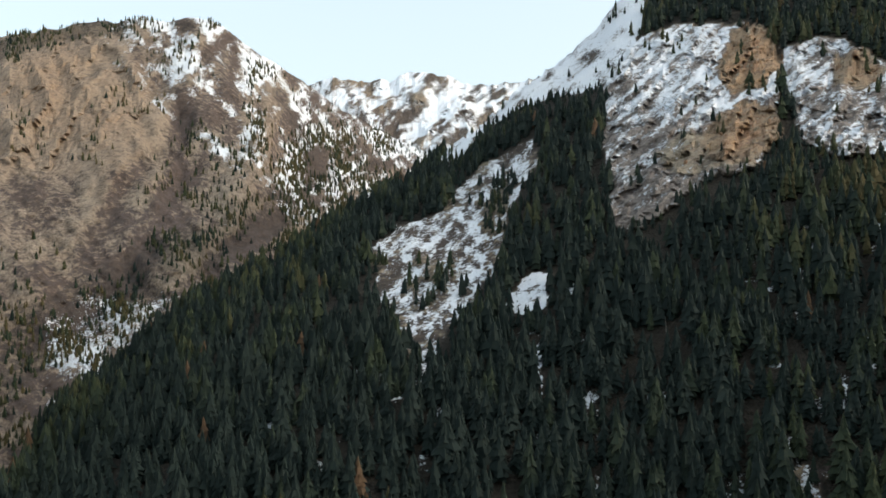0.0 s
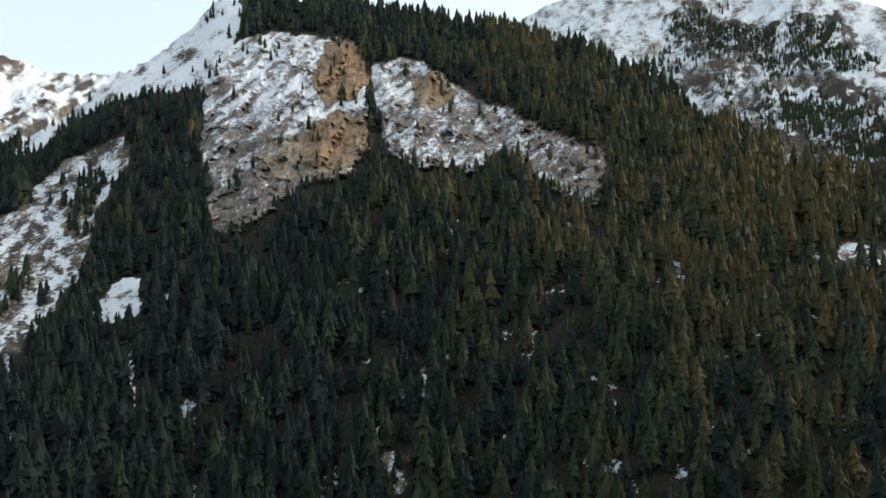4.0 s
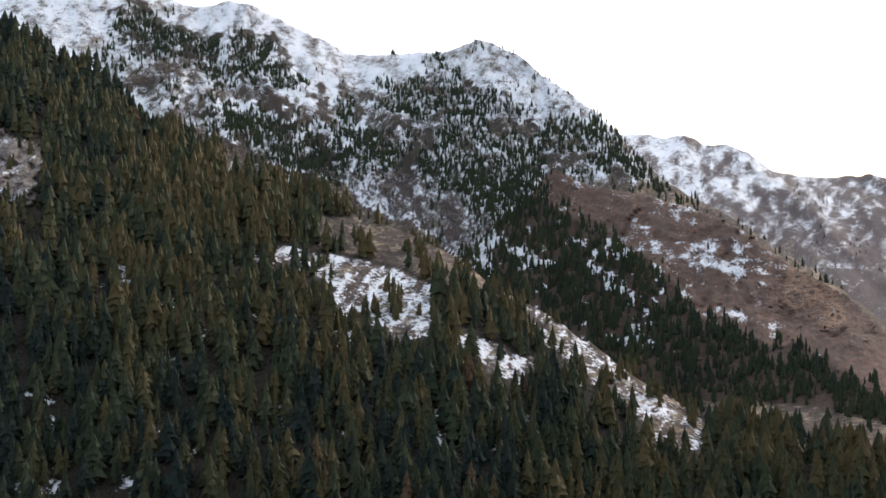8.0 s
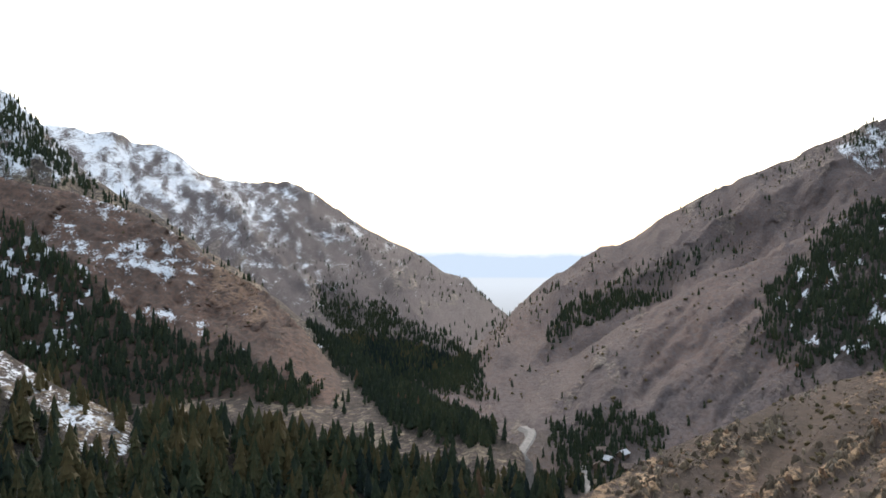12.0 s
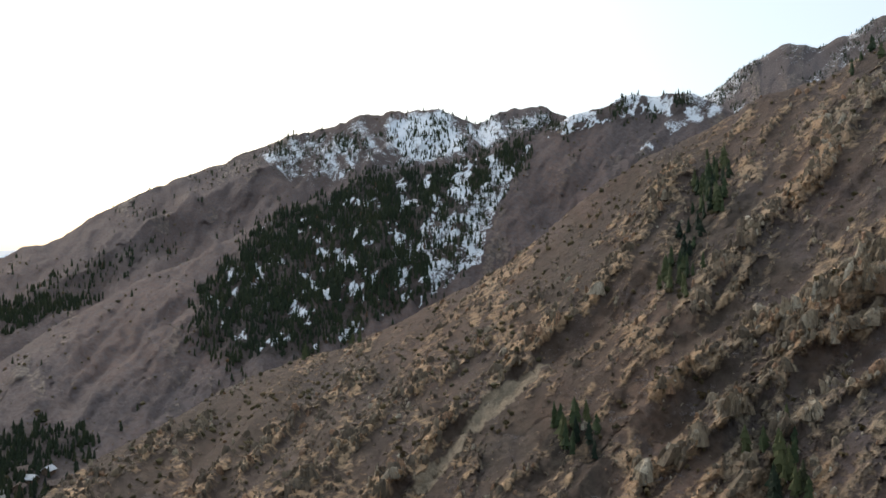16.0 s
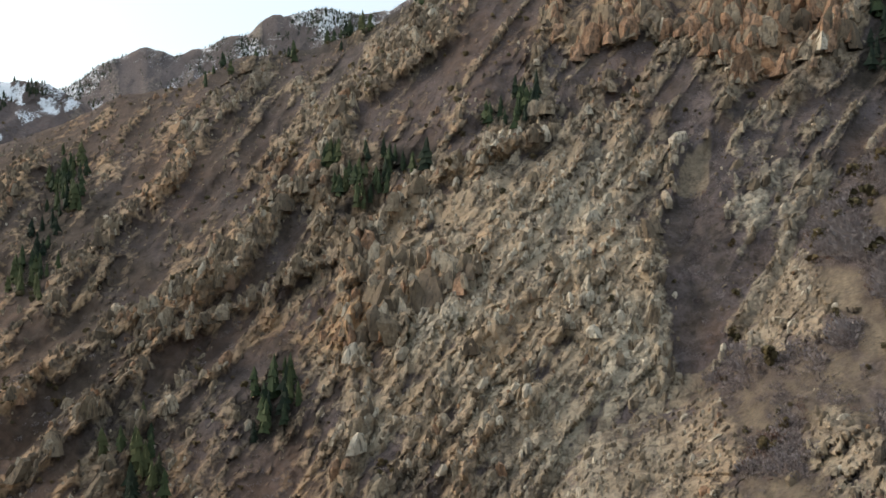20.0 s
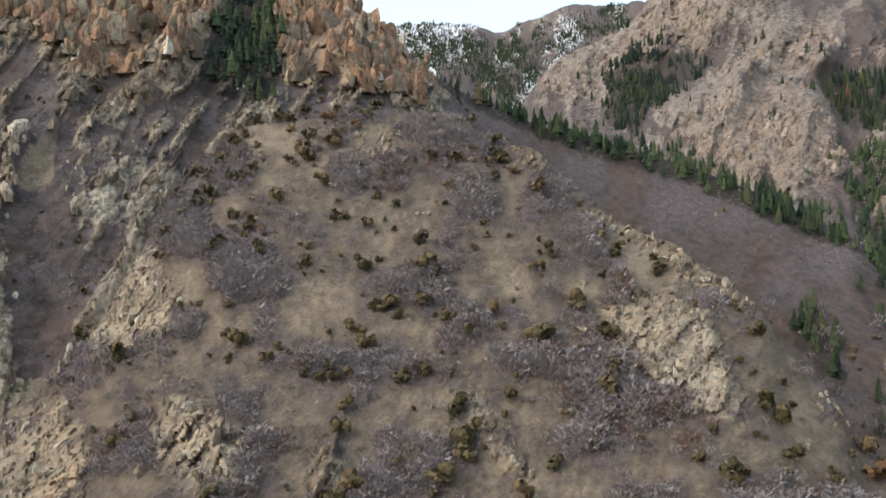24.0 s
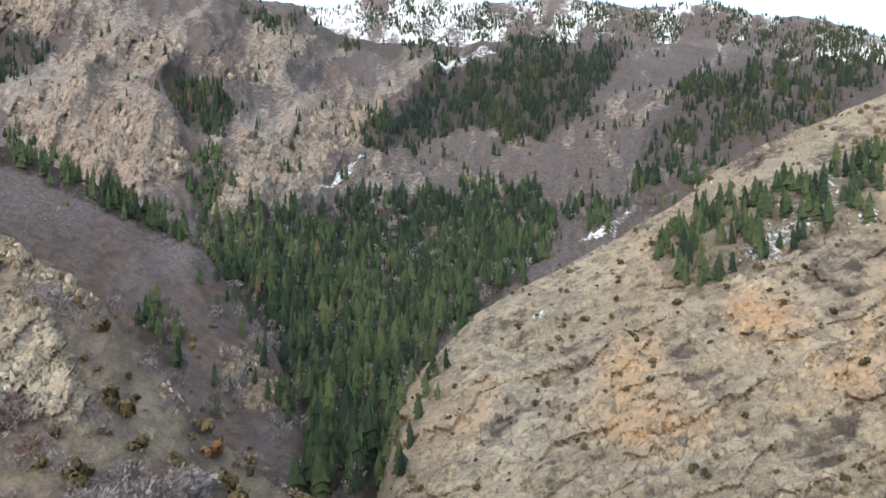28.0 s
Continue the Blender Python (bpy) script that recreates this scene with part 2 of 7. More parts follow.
RIDGES['snow_range'] = (0.5, 20, 1.25, 0.5, [
    (-23.7, 10.97, 2300), (-31.3, 14.67, 2300), (-33.5, 16.03, 2300), (-35.8, 16.50, 2300), (-38.1, 16.81, 2300), (-41.9, 16.90, 2300),
    (-44.1, 15.99, 2300), (-46.4, 15.51, 2300), (-49.0, 15.90, 2300), (-51.6, 15.08, 2300), (-53.7, 14.12, 2300), (-55.9, 13.08, 2300),
    (-57.6, 12.82, 2300), (-60.3, 13.09, 2200), (-62.6, 13.22, 2200), (-64.8, 13.74, 2100), (-65.5, 13.86, 2100), (-67.0, 13.19, 2100),
    (-68.5, 12.07, 2100), (-71.4, 10.09, 1900), (-71.5, 9.81, 2050), (-72.8, 9.11, 1850), (-74.2, 7.54, 1800), (-75.9, 5.64, 1750),
    (-77.7, 4.29, 1700), (-79.5, 3.13, 1600), (-83.2, 0.78, 1500), (-87.3, -2.25, 1400), (-91.5, -5.55, 1250), (-95.3, -8.15, 1150),
    (-99.0, -10.41, 1050), (-102.0, -11.58, 980), (-104.5, -12.89, 900),
])
RIDGES['red_buttress'] = (0.7, 10, 1.1, 0.55, [
    (-65.4, 0.99, 1300), (-69.2, 4.37, 1280), (-69.7, 5.53, 1250), (-72.4, 4.19, 1220), (-74.5, 3.87, 1200), (-78.4, 3.01, 1170),
    (-81.7, 1.35, 1130), (-84.7, -0.92, 1080), (-87.7, -2.82, 1020), (-90.0, -4.91, 980), (-92.3, -7.72, 940), (-95.3, -10.84, 900),
    (-99.0, -13.29, 860), (-101.2, -14.79, 840),
])
RIDGES['far_spur'] = (0.55, 10, 1.2, 0.4, [
    (-68.1, 8.92, 3300), (-71.4, 7.99, 3300), (-74.5, 7.55, 3300), (-76.6, 7.48, 3300), (-78.4, 7.35, 3300), (-79.9, 6.65, 3300),
    (-81.7, 6.50, 3250), (-83.6, 4.66, 3200), (-85.5, 4.48, 3150), (-87.7, 4.30, 3150), (-89.6, 4.38, 3100), (-91.5, 3.36, 3000),
    (-93.4, 2.10, 2900), (-95.3, 0.88, 2800), (-97.6, -0.07, 2700), (-99.1, -1.20, 2600), (-100.9, -2.13, 2500), (-102.4, -3.24, 2400),
    (-103.8, -4.15, 2300), (-107.0, -7.09, 2200),
])
RIDGES['gate_ridge'] = (0.55, 0, 1.1, 0.5, [
    (-95.8, -9.11, 1050), (-98.3, -8.38, 1100), (-100.2, -7.81, 1150), (-101.3, -6.89, 1250), (-102.5, -5.71, 1300), (-104.0, -4.23, 1350),
    (-105.6, -2.93, 1400), (-107.3, -1.67, 1450), (-109.8, -0.02, 1500), (-111.3, 0.25, 1550), (-113.5, 1.60, 1600), (-115.3, 2.74, 1650),
    (-116.6, 3.50, 1650), (-119.5, 4.80, 1700), (-123.3, 6.06, 1750), (-124.4, 6.92, 1750), (-126.7, 7.88, 1800), (-128.9, 8.15, 1800),
    (-131.9, 9.27, 1850), (-133.8, 9.30, 1850), (-135.6, 9.38, 1850), (-138.1, 8.57, 1850), (-139.1, 8.35, 1850), (-140.5, 9.24, 1850),
    (-142.9, 9.33, 1850), (-144.9, 8.59, 1850), (-149.3, 7.30, 1850),
])
RIDGES['patch_ridge'] = (0.6, 0, 1.1, 0.5, [
    (-102.0, -9.01, 950), (-104.9, -8.18, 970), (-108.4, -7.01, 1000), (-111.3, -5.03, 1030), (-114.2, -3.39, 1060), (-117.2, -1.86, 1090),
    (-120.2, -0.27, 1120), (-125.2, 2.17, 1150), (-128.2, 3.90, 1180), (-130.8, 4.63, 1200), (-134.5, 5.32, 1220), (-138.1, 5.97, 1240),
    (-140.2, 6.63, 1260), (-141.9, 7.34, 1280), (-144.9, 8.66, 1300), (-146.8, 9.21, 1320), (-148.4, 9.97, 1330), (-148.4, 10.04, 1340),
    (-150.3, 9.87, 1350), (-151.4, 10.22, 1350), (-153.3, 9.64, 1350), (-156.2, 7.99, 1350), (-160.6, 4.23, 1350),
])
RIDGES['north_peaks'] = (0.6, 50, 1.1, 0.5, [
    (-149.5, 6.99, 2600), (-153.7, 9.96, 2600), (-156.2, 11.72, 2600), (-158.4, 12.65, 2600), (-160.2, 12.14, 2600), (-162.3, 12.99, 2600),
    (-163.3, 13.60, 2600), (-164.7, 13.84, 2600), (-165.1, 14.51, 2600), (-166.5, 15.28, 2600), (-166.7, 14.99, 2600), (-169.8, 15.71, 2600),
    (-172.1, 15.33, 2600), (-174.4, 15.98, 2600), (-176.6, 17.23, 2600), (-180.1, 16.88, 2600), (-185.7, 14.29, 2600),
])
RIDGES['rock_slope'] = (0.38, 40, 1, 0.5, [
    (-104.9, -18.02, 560), (-111.3, -14.58, 580), (-114.2, -12.76, 620), (-118.0, -10.96, 650), (-121.8, -8.93, 680), (-125.5, -7.54, 690),
    (-129.3, -6.56, 700), (-133.8, -4.54, 700), (-136.3, -3.26, 700), (-138.6, -2.15, 700), (-142.0, 0.12, 700), (-145.0, 2.78, 700),
    (-149.5, 5.98, 690), (-153.3, 7.61, 680), (-157.0, 9.53, 670), (-160.6, 10.46, 660), (-164.0, 12.35, 650), (-167.4, 12.77, 640),
    (-169.5, 13.37, 600), (-170.6, 13.78, 620), (-172.1, 14.51, 590), (-173.0, 14.78, 560), (-175.9, 16.52, 570), (-178.1, 17.92, 550),
    (-187.2, 20.86, 540), (-198.6, 20.98, 520), (-207.9, 18.55, 500), (-212.8, 16.00, 480), (-212.9, 16.13, 470), (-215.2, 14.30, 465),
    (-217.4, 12.85, 460), (-219.0, 11.02, 455), (-220.5, 9.71, 450),
])
RIDGES['purple_slope'] = (0.5, 30, 1, 0.55, [
    (-211.4, 15.69, 520), (-215.2, 13.76, 520), (-218.6, 11.69, 520), (-221.2, 10.23, 530), (-223.5, 9.15, 540), (-226.5, 8.08, 550),
    (-229.5, 7.12, 560), (-232.9, 6.22, 570), (-236.3, 5.07, 570), (-239.7, 3.58, 570), (-242.6, 2.07, 570),
    (-245.1, 0.77, 565), (-247.2, -2.36, 540), (-249.8, -5.70, 500), (-251.6, -9.77, 450), (-253.1, -13.42, 400),
])
RIDGES['near_ridge'] = (0.36, 75, 0.95, 0.6, [
    (-187.4, -9.42, 300), (-193.4, -6.49, 330), (-196.8, -1.95, 350), (-200.9, 4.49, 365), (-206.1, 7.94, 370), (-211.4, 8.84, 370),
    (-219.0, 8.99, 365), (-221.2, 8.59, 360), (-223.5, 7.07, 350), (-225.7, 6.73, 340), (-227.6, 4.49, 325), (-230.3, 2.30, 310),
    (-232.9, 0.93, 300), (-234.8, 0.33, 290), (-236.3, -1.10, 280), (-238.2, -2.30, 270), (-240.1, -3.88, 262), (-241.2, -5.98, 255),
    (-242.6, -7.51, 250), (-244.4, -9.25, 245), (-245.8, -11.83, 240), (-248.2, -13.46, 230), (-250.3, -15.37, 225), (-253.5, -17.46, 215),
])
RIDGES['side_range'] = (0.2, 60, 1.6, 0.5, [
    (-222.7, 4.15, 1500), (-224.6, 9.39, 1500), (-226.1, 11.53, 1520), (-228.4, 13.01, 1550), (-229.5, 13.08, 1560), (-231.8, 14.33, 1600),
    (-233.3, 16.08, 1600), (-235.9, 17.24, 1600), (-241.5, 17.34, 1600), (-246.8, 17.12, 1600), (-248.6, 15.66, 1600), (-250.8, 15.34, 1600),
    (-251.2, 15.72, 1600), (-253.0, 14.40, 1650), (-254.9, 13.51, 1700), (-258.3, 13.23, 1700), (-262.1, 13.05, 1700), (-265.8, 13.39, 1700),
    (-269.6, 13.42, 1650), (-272.5, 13.42, 1600), (-276.9, 12.80, 1550), (-280.3, 12.03, 1500), (-285.3, 11.50, 1450), (-289.9, 10.61, 1400),
    (-295.4, 7.58, 1300),
])
RIDGES['high_snow'] = (0.6, 200, 1.2, 0.4, [
    (-210.2, 13.35, 3600), (-215.4, 14.51, 3600), (-217.2, 14.65, 3600), (-219.4, 14.77, 3600), (-221.2, 14.63, 3600), (-223.1, 14.20, 3600),
    (-224.9, 14.82, 3600), (-228.0, 15.78, 3600), (-230.3, 15.58, 3600), (-232.5, 15.67, 3600), (-240.3, 13.72, 3400), (-246.4, 15.92, 3000),
    (-250.0, 15.54, 3000), (-253.7, 15.30, 3000), (-256.4, 16.02, 3000), (-259.0, 16.57, 3000), (-262.8, 15.75, 2900), (-265.8, 15.94, 2900),
    (-269.6, 16.19, 2800), (-274.4, 15.08, 2700), (-276.8, 15.34, 2700), (-278.6, 15.36, 2600), (-281.0, 14.43, 2600), (-285.3, 13.78, 2500),
    (-286.8, 13.11, 2500), (-288.9, 12.44, 2500), (-292.7, 10.64, 2400),
])
RIDGES['cream_slope'] = (0.34, 40, 1, 0.55, [
    (-256.9, -17.03, 330), (-258.0, -13.51, 350), (-258.4, -11.16, 365), (-259.5, -8.84, 380), (-262.1, -6.22, 400), (-264.0, -4.33, 415),
    (-266.7, -2.79, 430), (-269.7, -1.26, 445), (-274.1, 1.37, 460), (-276.9, 2.90, 475), (-279.3, 4.97, 490), (-282.0, 6.48, 500),
    (-285.3, 7.75, 520), (-288.9, 9.19, 540), (-297.9, 11.52, 650), (-311.7, 13.01, 900),
])

# ribs (+) and gullies (-): ridge, height and width in degrees, line in bearing and rise
RIBS = [
    ('rock_slope', 1.3, 1.2, [(-150.2, -9.5), (-154.2, -6.7), (-158.4, -4.4), (-163.3, -2.0), (-166.2, 1.0), (-169.1, 4.4), (-170.6, 8.5), (-173.6, 11.8), (-176.6, 14.8)]),
    ('rock_slope', 1.2, 0.8, [(-152.0, -13.9), (-156.5, -9.6), (-160.5, -5.6), (-164.4, -3.5), (-167.7, -2.0), (-172.1, 0.8)]),
    ('rock_slope', -1, 1, [(-150.2, -11.8), (-155.1, -8.5), (-159.8, -7.0), (-164.8, -5.7), (-169.1, -1.3), (-171.4, 1.8), (-174.4, 4.4)]),
    ('rock_slope', 1.2, 0.9, [(-170.7, -16.6), (-172.2, -11.7), (-171.0, -5.8), (-172.1, 0.6), (-176.7, 4.4), (-182.0, 6.3), (-185.7, 7.8)]),
    ('rock_slope', 0.7, 0.6, [(-173.7, -16.7), (-176.0, -11.7), (-179.7, -6.5), (-184.3, -2.0), (-188.0, 2.5)]),
    ('rock_slope', 0.6, 0.5, [(-178.2, -16.7), (-180.5, -12.4), (-185.0, -6.5), (-189.4, -0.1)]),
    ('rock_slope', 1.4, 0.7, [(-192.3, -8.5), (-191.6, -5.6), (-191.2, -2.7), (-191.6, 0.7), (-192.7, 4.3), (-193.0, 6.1)]),
    ('rock_slope', -1.6, 1.1, [(-194.8, -8.3), (-193.9, -4.1), (-193.9, 0.3), (-194.1, 4.3), (-195.5, 6.8)]),
    ('near_ridge', 1.2, 0.9, [(-197.5, -7.5), (-196.5, -5.4), (-196.0, -1.9), (-196.5, 1.7), (-197.8, 5.3), (-198.8, 6.7)]),
    ('rock_slope', 1, 0.8, [(-169.1, 1.0), (-170.6, 5.1), (-172.1, 9.3), (-175.1, 11.5), (-178.2, 14.4)]),
    ('rock_slope', 0.8, 0.7, [(-174.4, 3.7), (-178.2, 6.7), (-182.0, 7.8), (-185.7, 9.2), (-189.4, 11.0)]),
    ('rock_slope', -0.8, 0.8, [(-171.4, 1.8), (-174.4, 5.2), (-178.2, 7.1), (-182.0, 9.7), (-183.1, 13.3), (-184.2, 16.4)]),
    ('rock_slope', 1.1, 0.9, [(-183.5, 11.5), (-184.2, 14.3), (-185.7, 17.1)]),
    ('rock_slope', 1, 0.8, [(-195.8, 7.8), (-196.5, 10.6), (-197.8, 13.6), (-198.2, 16.2)]),
    ('rock_slope', 1, 0.8, [(-199.8, 8.7), (-201.1, 11.3), (-202.4, 13.8), (-203.0, 15.7)]),
    ('rock_slope', 1, 1, [(-131.6, -16.3), (-136.0, -12.7), (-141.2, -8.1), (-146.5, -3.6), (-149.5, 1.0), (-151.8, 4.4)]),
    ('rock_slope', -1, 0.9, [(-133.8, -16.5), (-138.2, -11.7), (-143.5, -7.4), (-147.7, -4.3), (-150.7, -2.1), (-152.6, 1.7), (-153.7, 4.7)]),
    ('rock_slope', 1.1, 0.9, [(-148.0, -16.7), (-151.8, -12.4), (-157.0, -7.2), (-162.7, -2.3), (-165.4, 0.6), (-167.4, 3.0)]),
    ('rock_slope', 1, 0.9, [(-152.6, -4.3), (-155.5, -0.2), (-159.9, 4.2), (-162.7, 8.5), (-166.7, 12.0)]),
    ('rock_slope', -0.8, 0.8, [(-142.0, -16.1), (-145.8, -12.5), (-151.4, -7.3), (-154.8, -3.5), (-158.8, 0.6), (-163.4, 4.2)]),
    ('rock_slope', 0.9, 0.8, [(-155.2, -15.9), (-158.8, -10.7), (-163.4, -7.0), (-167.4, -2.6), (-169.9, 0.2), (-171.8, 3.9)]),
    ('rock_slope', 0.7, 0.9, [(-120.2, -16.1), (-124.0, -13.2), (-127.1, -10.3), (-130.8, -8.8)]),
    ('rock_slope', 0.7, 0.9, [(-126.3, -16.1), (-130.8, -12.7), (-134.5, -9.4), (-138.1, -7.1), (-142.9, -3.4)]),
    ('rock_slope', 0.7, 0.9, [(-112.8, -15.9), (-116.5, -13.2), (-121.0, -11.1)]),
    ('west_peak', 1, 1.2, [(28.6, 3.5), (26.3, 6.3), (24.1, 9.8), (22.1, 11.8), (19.5, 12.9)]),
    ('west_peak', 0.8, 1.2, [(23.8, 0.5), (19.8, 5.5), (16.7, 10.3), (15.3, 13.5)]),
    ('west_peak', -0.9, 1, [(25.7, -7.0), (21.2, -3.0), (17.8, 2.0), (16.8, 6.4), (18.1, 10.2)]),
    ('west_peak', 0.8, 1.2, [(17.8, -3.0), (13.6, 2.1), (11.4, 7.2), (11.8, 11.2)]),
    ('west_peak', -0.8, 1, [(15.7, -2.4), (11.4, 1.3), (9.2, 5.1), (9.6, 8.8)]),
    ('side_range', 1.2, 1.3, [(-235.8, 4.6), (-238.0, 8.1), (-239.6, 11.0), (-241.3, 13.1)]),
    ('side_range', -1.2, 1, [(-245.4, 2.0), (-245.4, 6.7), (-244.7, 9.6), (-247.2, 12.2), (-248.2, 14.7)]),
    ('side_range', 1.2, 1.2, [(-242.0, 3.1), (-242.7, 7.0), (-243.7, 10.9), (-244.7, 13.4)]),
    ('side_range', 1.2, 1.4, [(-249.0, 2.1), (-250.1, 6.5), (-253.0, 8.5), (-258.3, 10.0), (-263.2, 13.0)]),
    ('side_range', -0.9, 1, [(-238.2, 4.2), (-234.1, 7.2), (-232.5, 9.4), (-234.8, 12.0), (-237.1, 12.6)]),
    ('side_range', 1.2, 1.2, [(-234.1, 8.3), (-236.3, 9.4), (-240.0, 9.7), (-243.3, 7.7)]),
    ('side_range', 1.1, 1.2, [(-226.5, 9.8), (-228.7, 12.4), (-232.2, 14.2), (-234.0, 16.2)]),
    ('red_buttress', 0.5, 1.0, [(-98.3, -12.8), (-93.8, -8.8), (-90.7, -5.8), (-87.7, -2.4), (-83.9, -0.9), (-79.5, 1.7)]),
    ('red_buttress', -0.45, 1.0, [(-93.8, -10.3), (-90.0, -7.3), (-86.2, -4.7), (-81.7, -2.8)]),
    ('patch_ridge', 0.9, 0.9, [(-109.8, -10.8), (-113.5, -7.7), (-117.6, -4.5), (-121.7, -2.1), (-125.2, 0.6)]),
    ('patch_ridge', -0.9, 0.9, [(-111.3, -9.4), (-115.7, -5.8), (-119.5, -3.6), (-121.7, -1.0)]),
    ('patch_ridge', 0.8, 0.9, [(-105.6, -11.3), (-109.1, -8.6), (-111.3, -5.8), (-114.2, -4.0)]),
    ('gate_ridge', 0.8, 0.8, [(-105.9, -7.1), (-110.2, -3.5), (-114.2, -1.3), (-118.7, 1.7), (-123.3, 4.4), (-125.5, 6.2)]),
    ('gate_ridge', -0.8, 0.9, [(-114.2, -2.8), (-118.7, 0.2), (-123.3, 2.1), (-127.0, 4.7)]),
    ('far_spur', 1, 1, [(-101.3, -7.2), (-97.5, -4.3), (-94.5, -0.9), (-91.5, 1.7), (-89.2, 4.4)]),
    ('far_spur', -1, 1, [(-95.3, -7.3), (-91.5, -3.6), (-89.6, -0.6), (-87.3, 1.7), (-85.5, 4.4)]),
    ('far_spur', 0.9, 0.9, [(-90.7, -2.8), (-87.3, 0.2), (-83.9, 3.2), (-82.5, 5.5)]),
    ('snow_range', 1, 1.2, [(-57.1, 4.4), (-59.4, 8.2), (-62.4, 11.9), (-64.3, 13.7)]),
    ('snow_range', -1, 1.2, [(-54.1, 5.5), (-55.6, 9.2), (-57.1, 12.5)]),
    ('snow_range', 1, 1.2, [(-44.8, 8.2), (-45.8, 11.8), (-49.0, 14.0), (-49.4, 15.8)]),
    ('snow_range', -0.9, 1, [(-67.0, 4.4), (-69.2, 7.7), (-68.1, 11.4)]),
    ('snow_range', 0.9, 1, [(-75.5, 3.9), (-72.9, 6.9), (-70.7, 9.5), (-68.1, 12.5)]),
    ('cream_slope', 0.7, 0.6, [(-264.0, -7.6), (-268.9, -4.6), (-274.1, -2.3), (-280.4, -0.4), (-289.0, 2.4)]),
    ('cream_slope', -0.6, 0.6, [(-265.2, -12.0), (-268.2, -9.0), (-273.4, -7.4), (-280.4, -4.3), (-283.7, -2.1)]),
    ('cream_slope', 0.8, 0.5, [(-267.5, -15.6), (-273.4, -12.5), (-278.7, -10.8), (-283.8, -7.7), (-289.0, -5.3)]),
    ('cream_slope', -0.5, 0.5, [(-272.7, -15.7), (-277.0, -13.0), (-283.8, -10.4), (-289.0, -8.7)]),
    ('cream_slope', 0.6, 0.5, [(-269.0, -13.4), (-270.1, -10.5), (-271.9, -7.5)]),
    ('forest_hill', -0.8, 0.5, [(-12.5, 5.3), (-14.4, 6.8), (-16.3, 7.5), (-18.2, 7.2)]),
    ('forest_hill', 0.45, 0.9, [(-18.2, 4.5), (-19.0, 8.3), (-20.1, 11.6), (-20.5, 13.4)]),
    ('forest_hill', 0.8, 0.7, [(-24.6, 5.6), (-25.2, 8.9), (-26.1, 11.5)]),
    ('forest_hill', -0.7, 0.6, [(-22.0, 6.0), (-22.0, 9.0), (-21.6, 11.9)]),
    ('near_ridge', 0.7, 0.5, [(-223.5, 7.0), (-226.1, 6.1), (-227.6, 4.4), (-230.3, 2.1), (-232.9, 0.8), (-236.3, -1.3), (-240.1, -4.1)]),
    ('near_ridge', 0.6, 0.5, [(-201.0, -10.1), (-203.9, -11.6), (-205.4, -14.9)]),
    ('near_ridge', 0.8, 0.5, [(-211.0, -16.1), (-212.2, -13.3), (-212.5, -12.2)]),
]

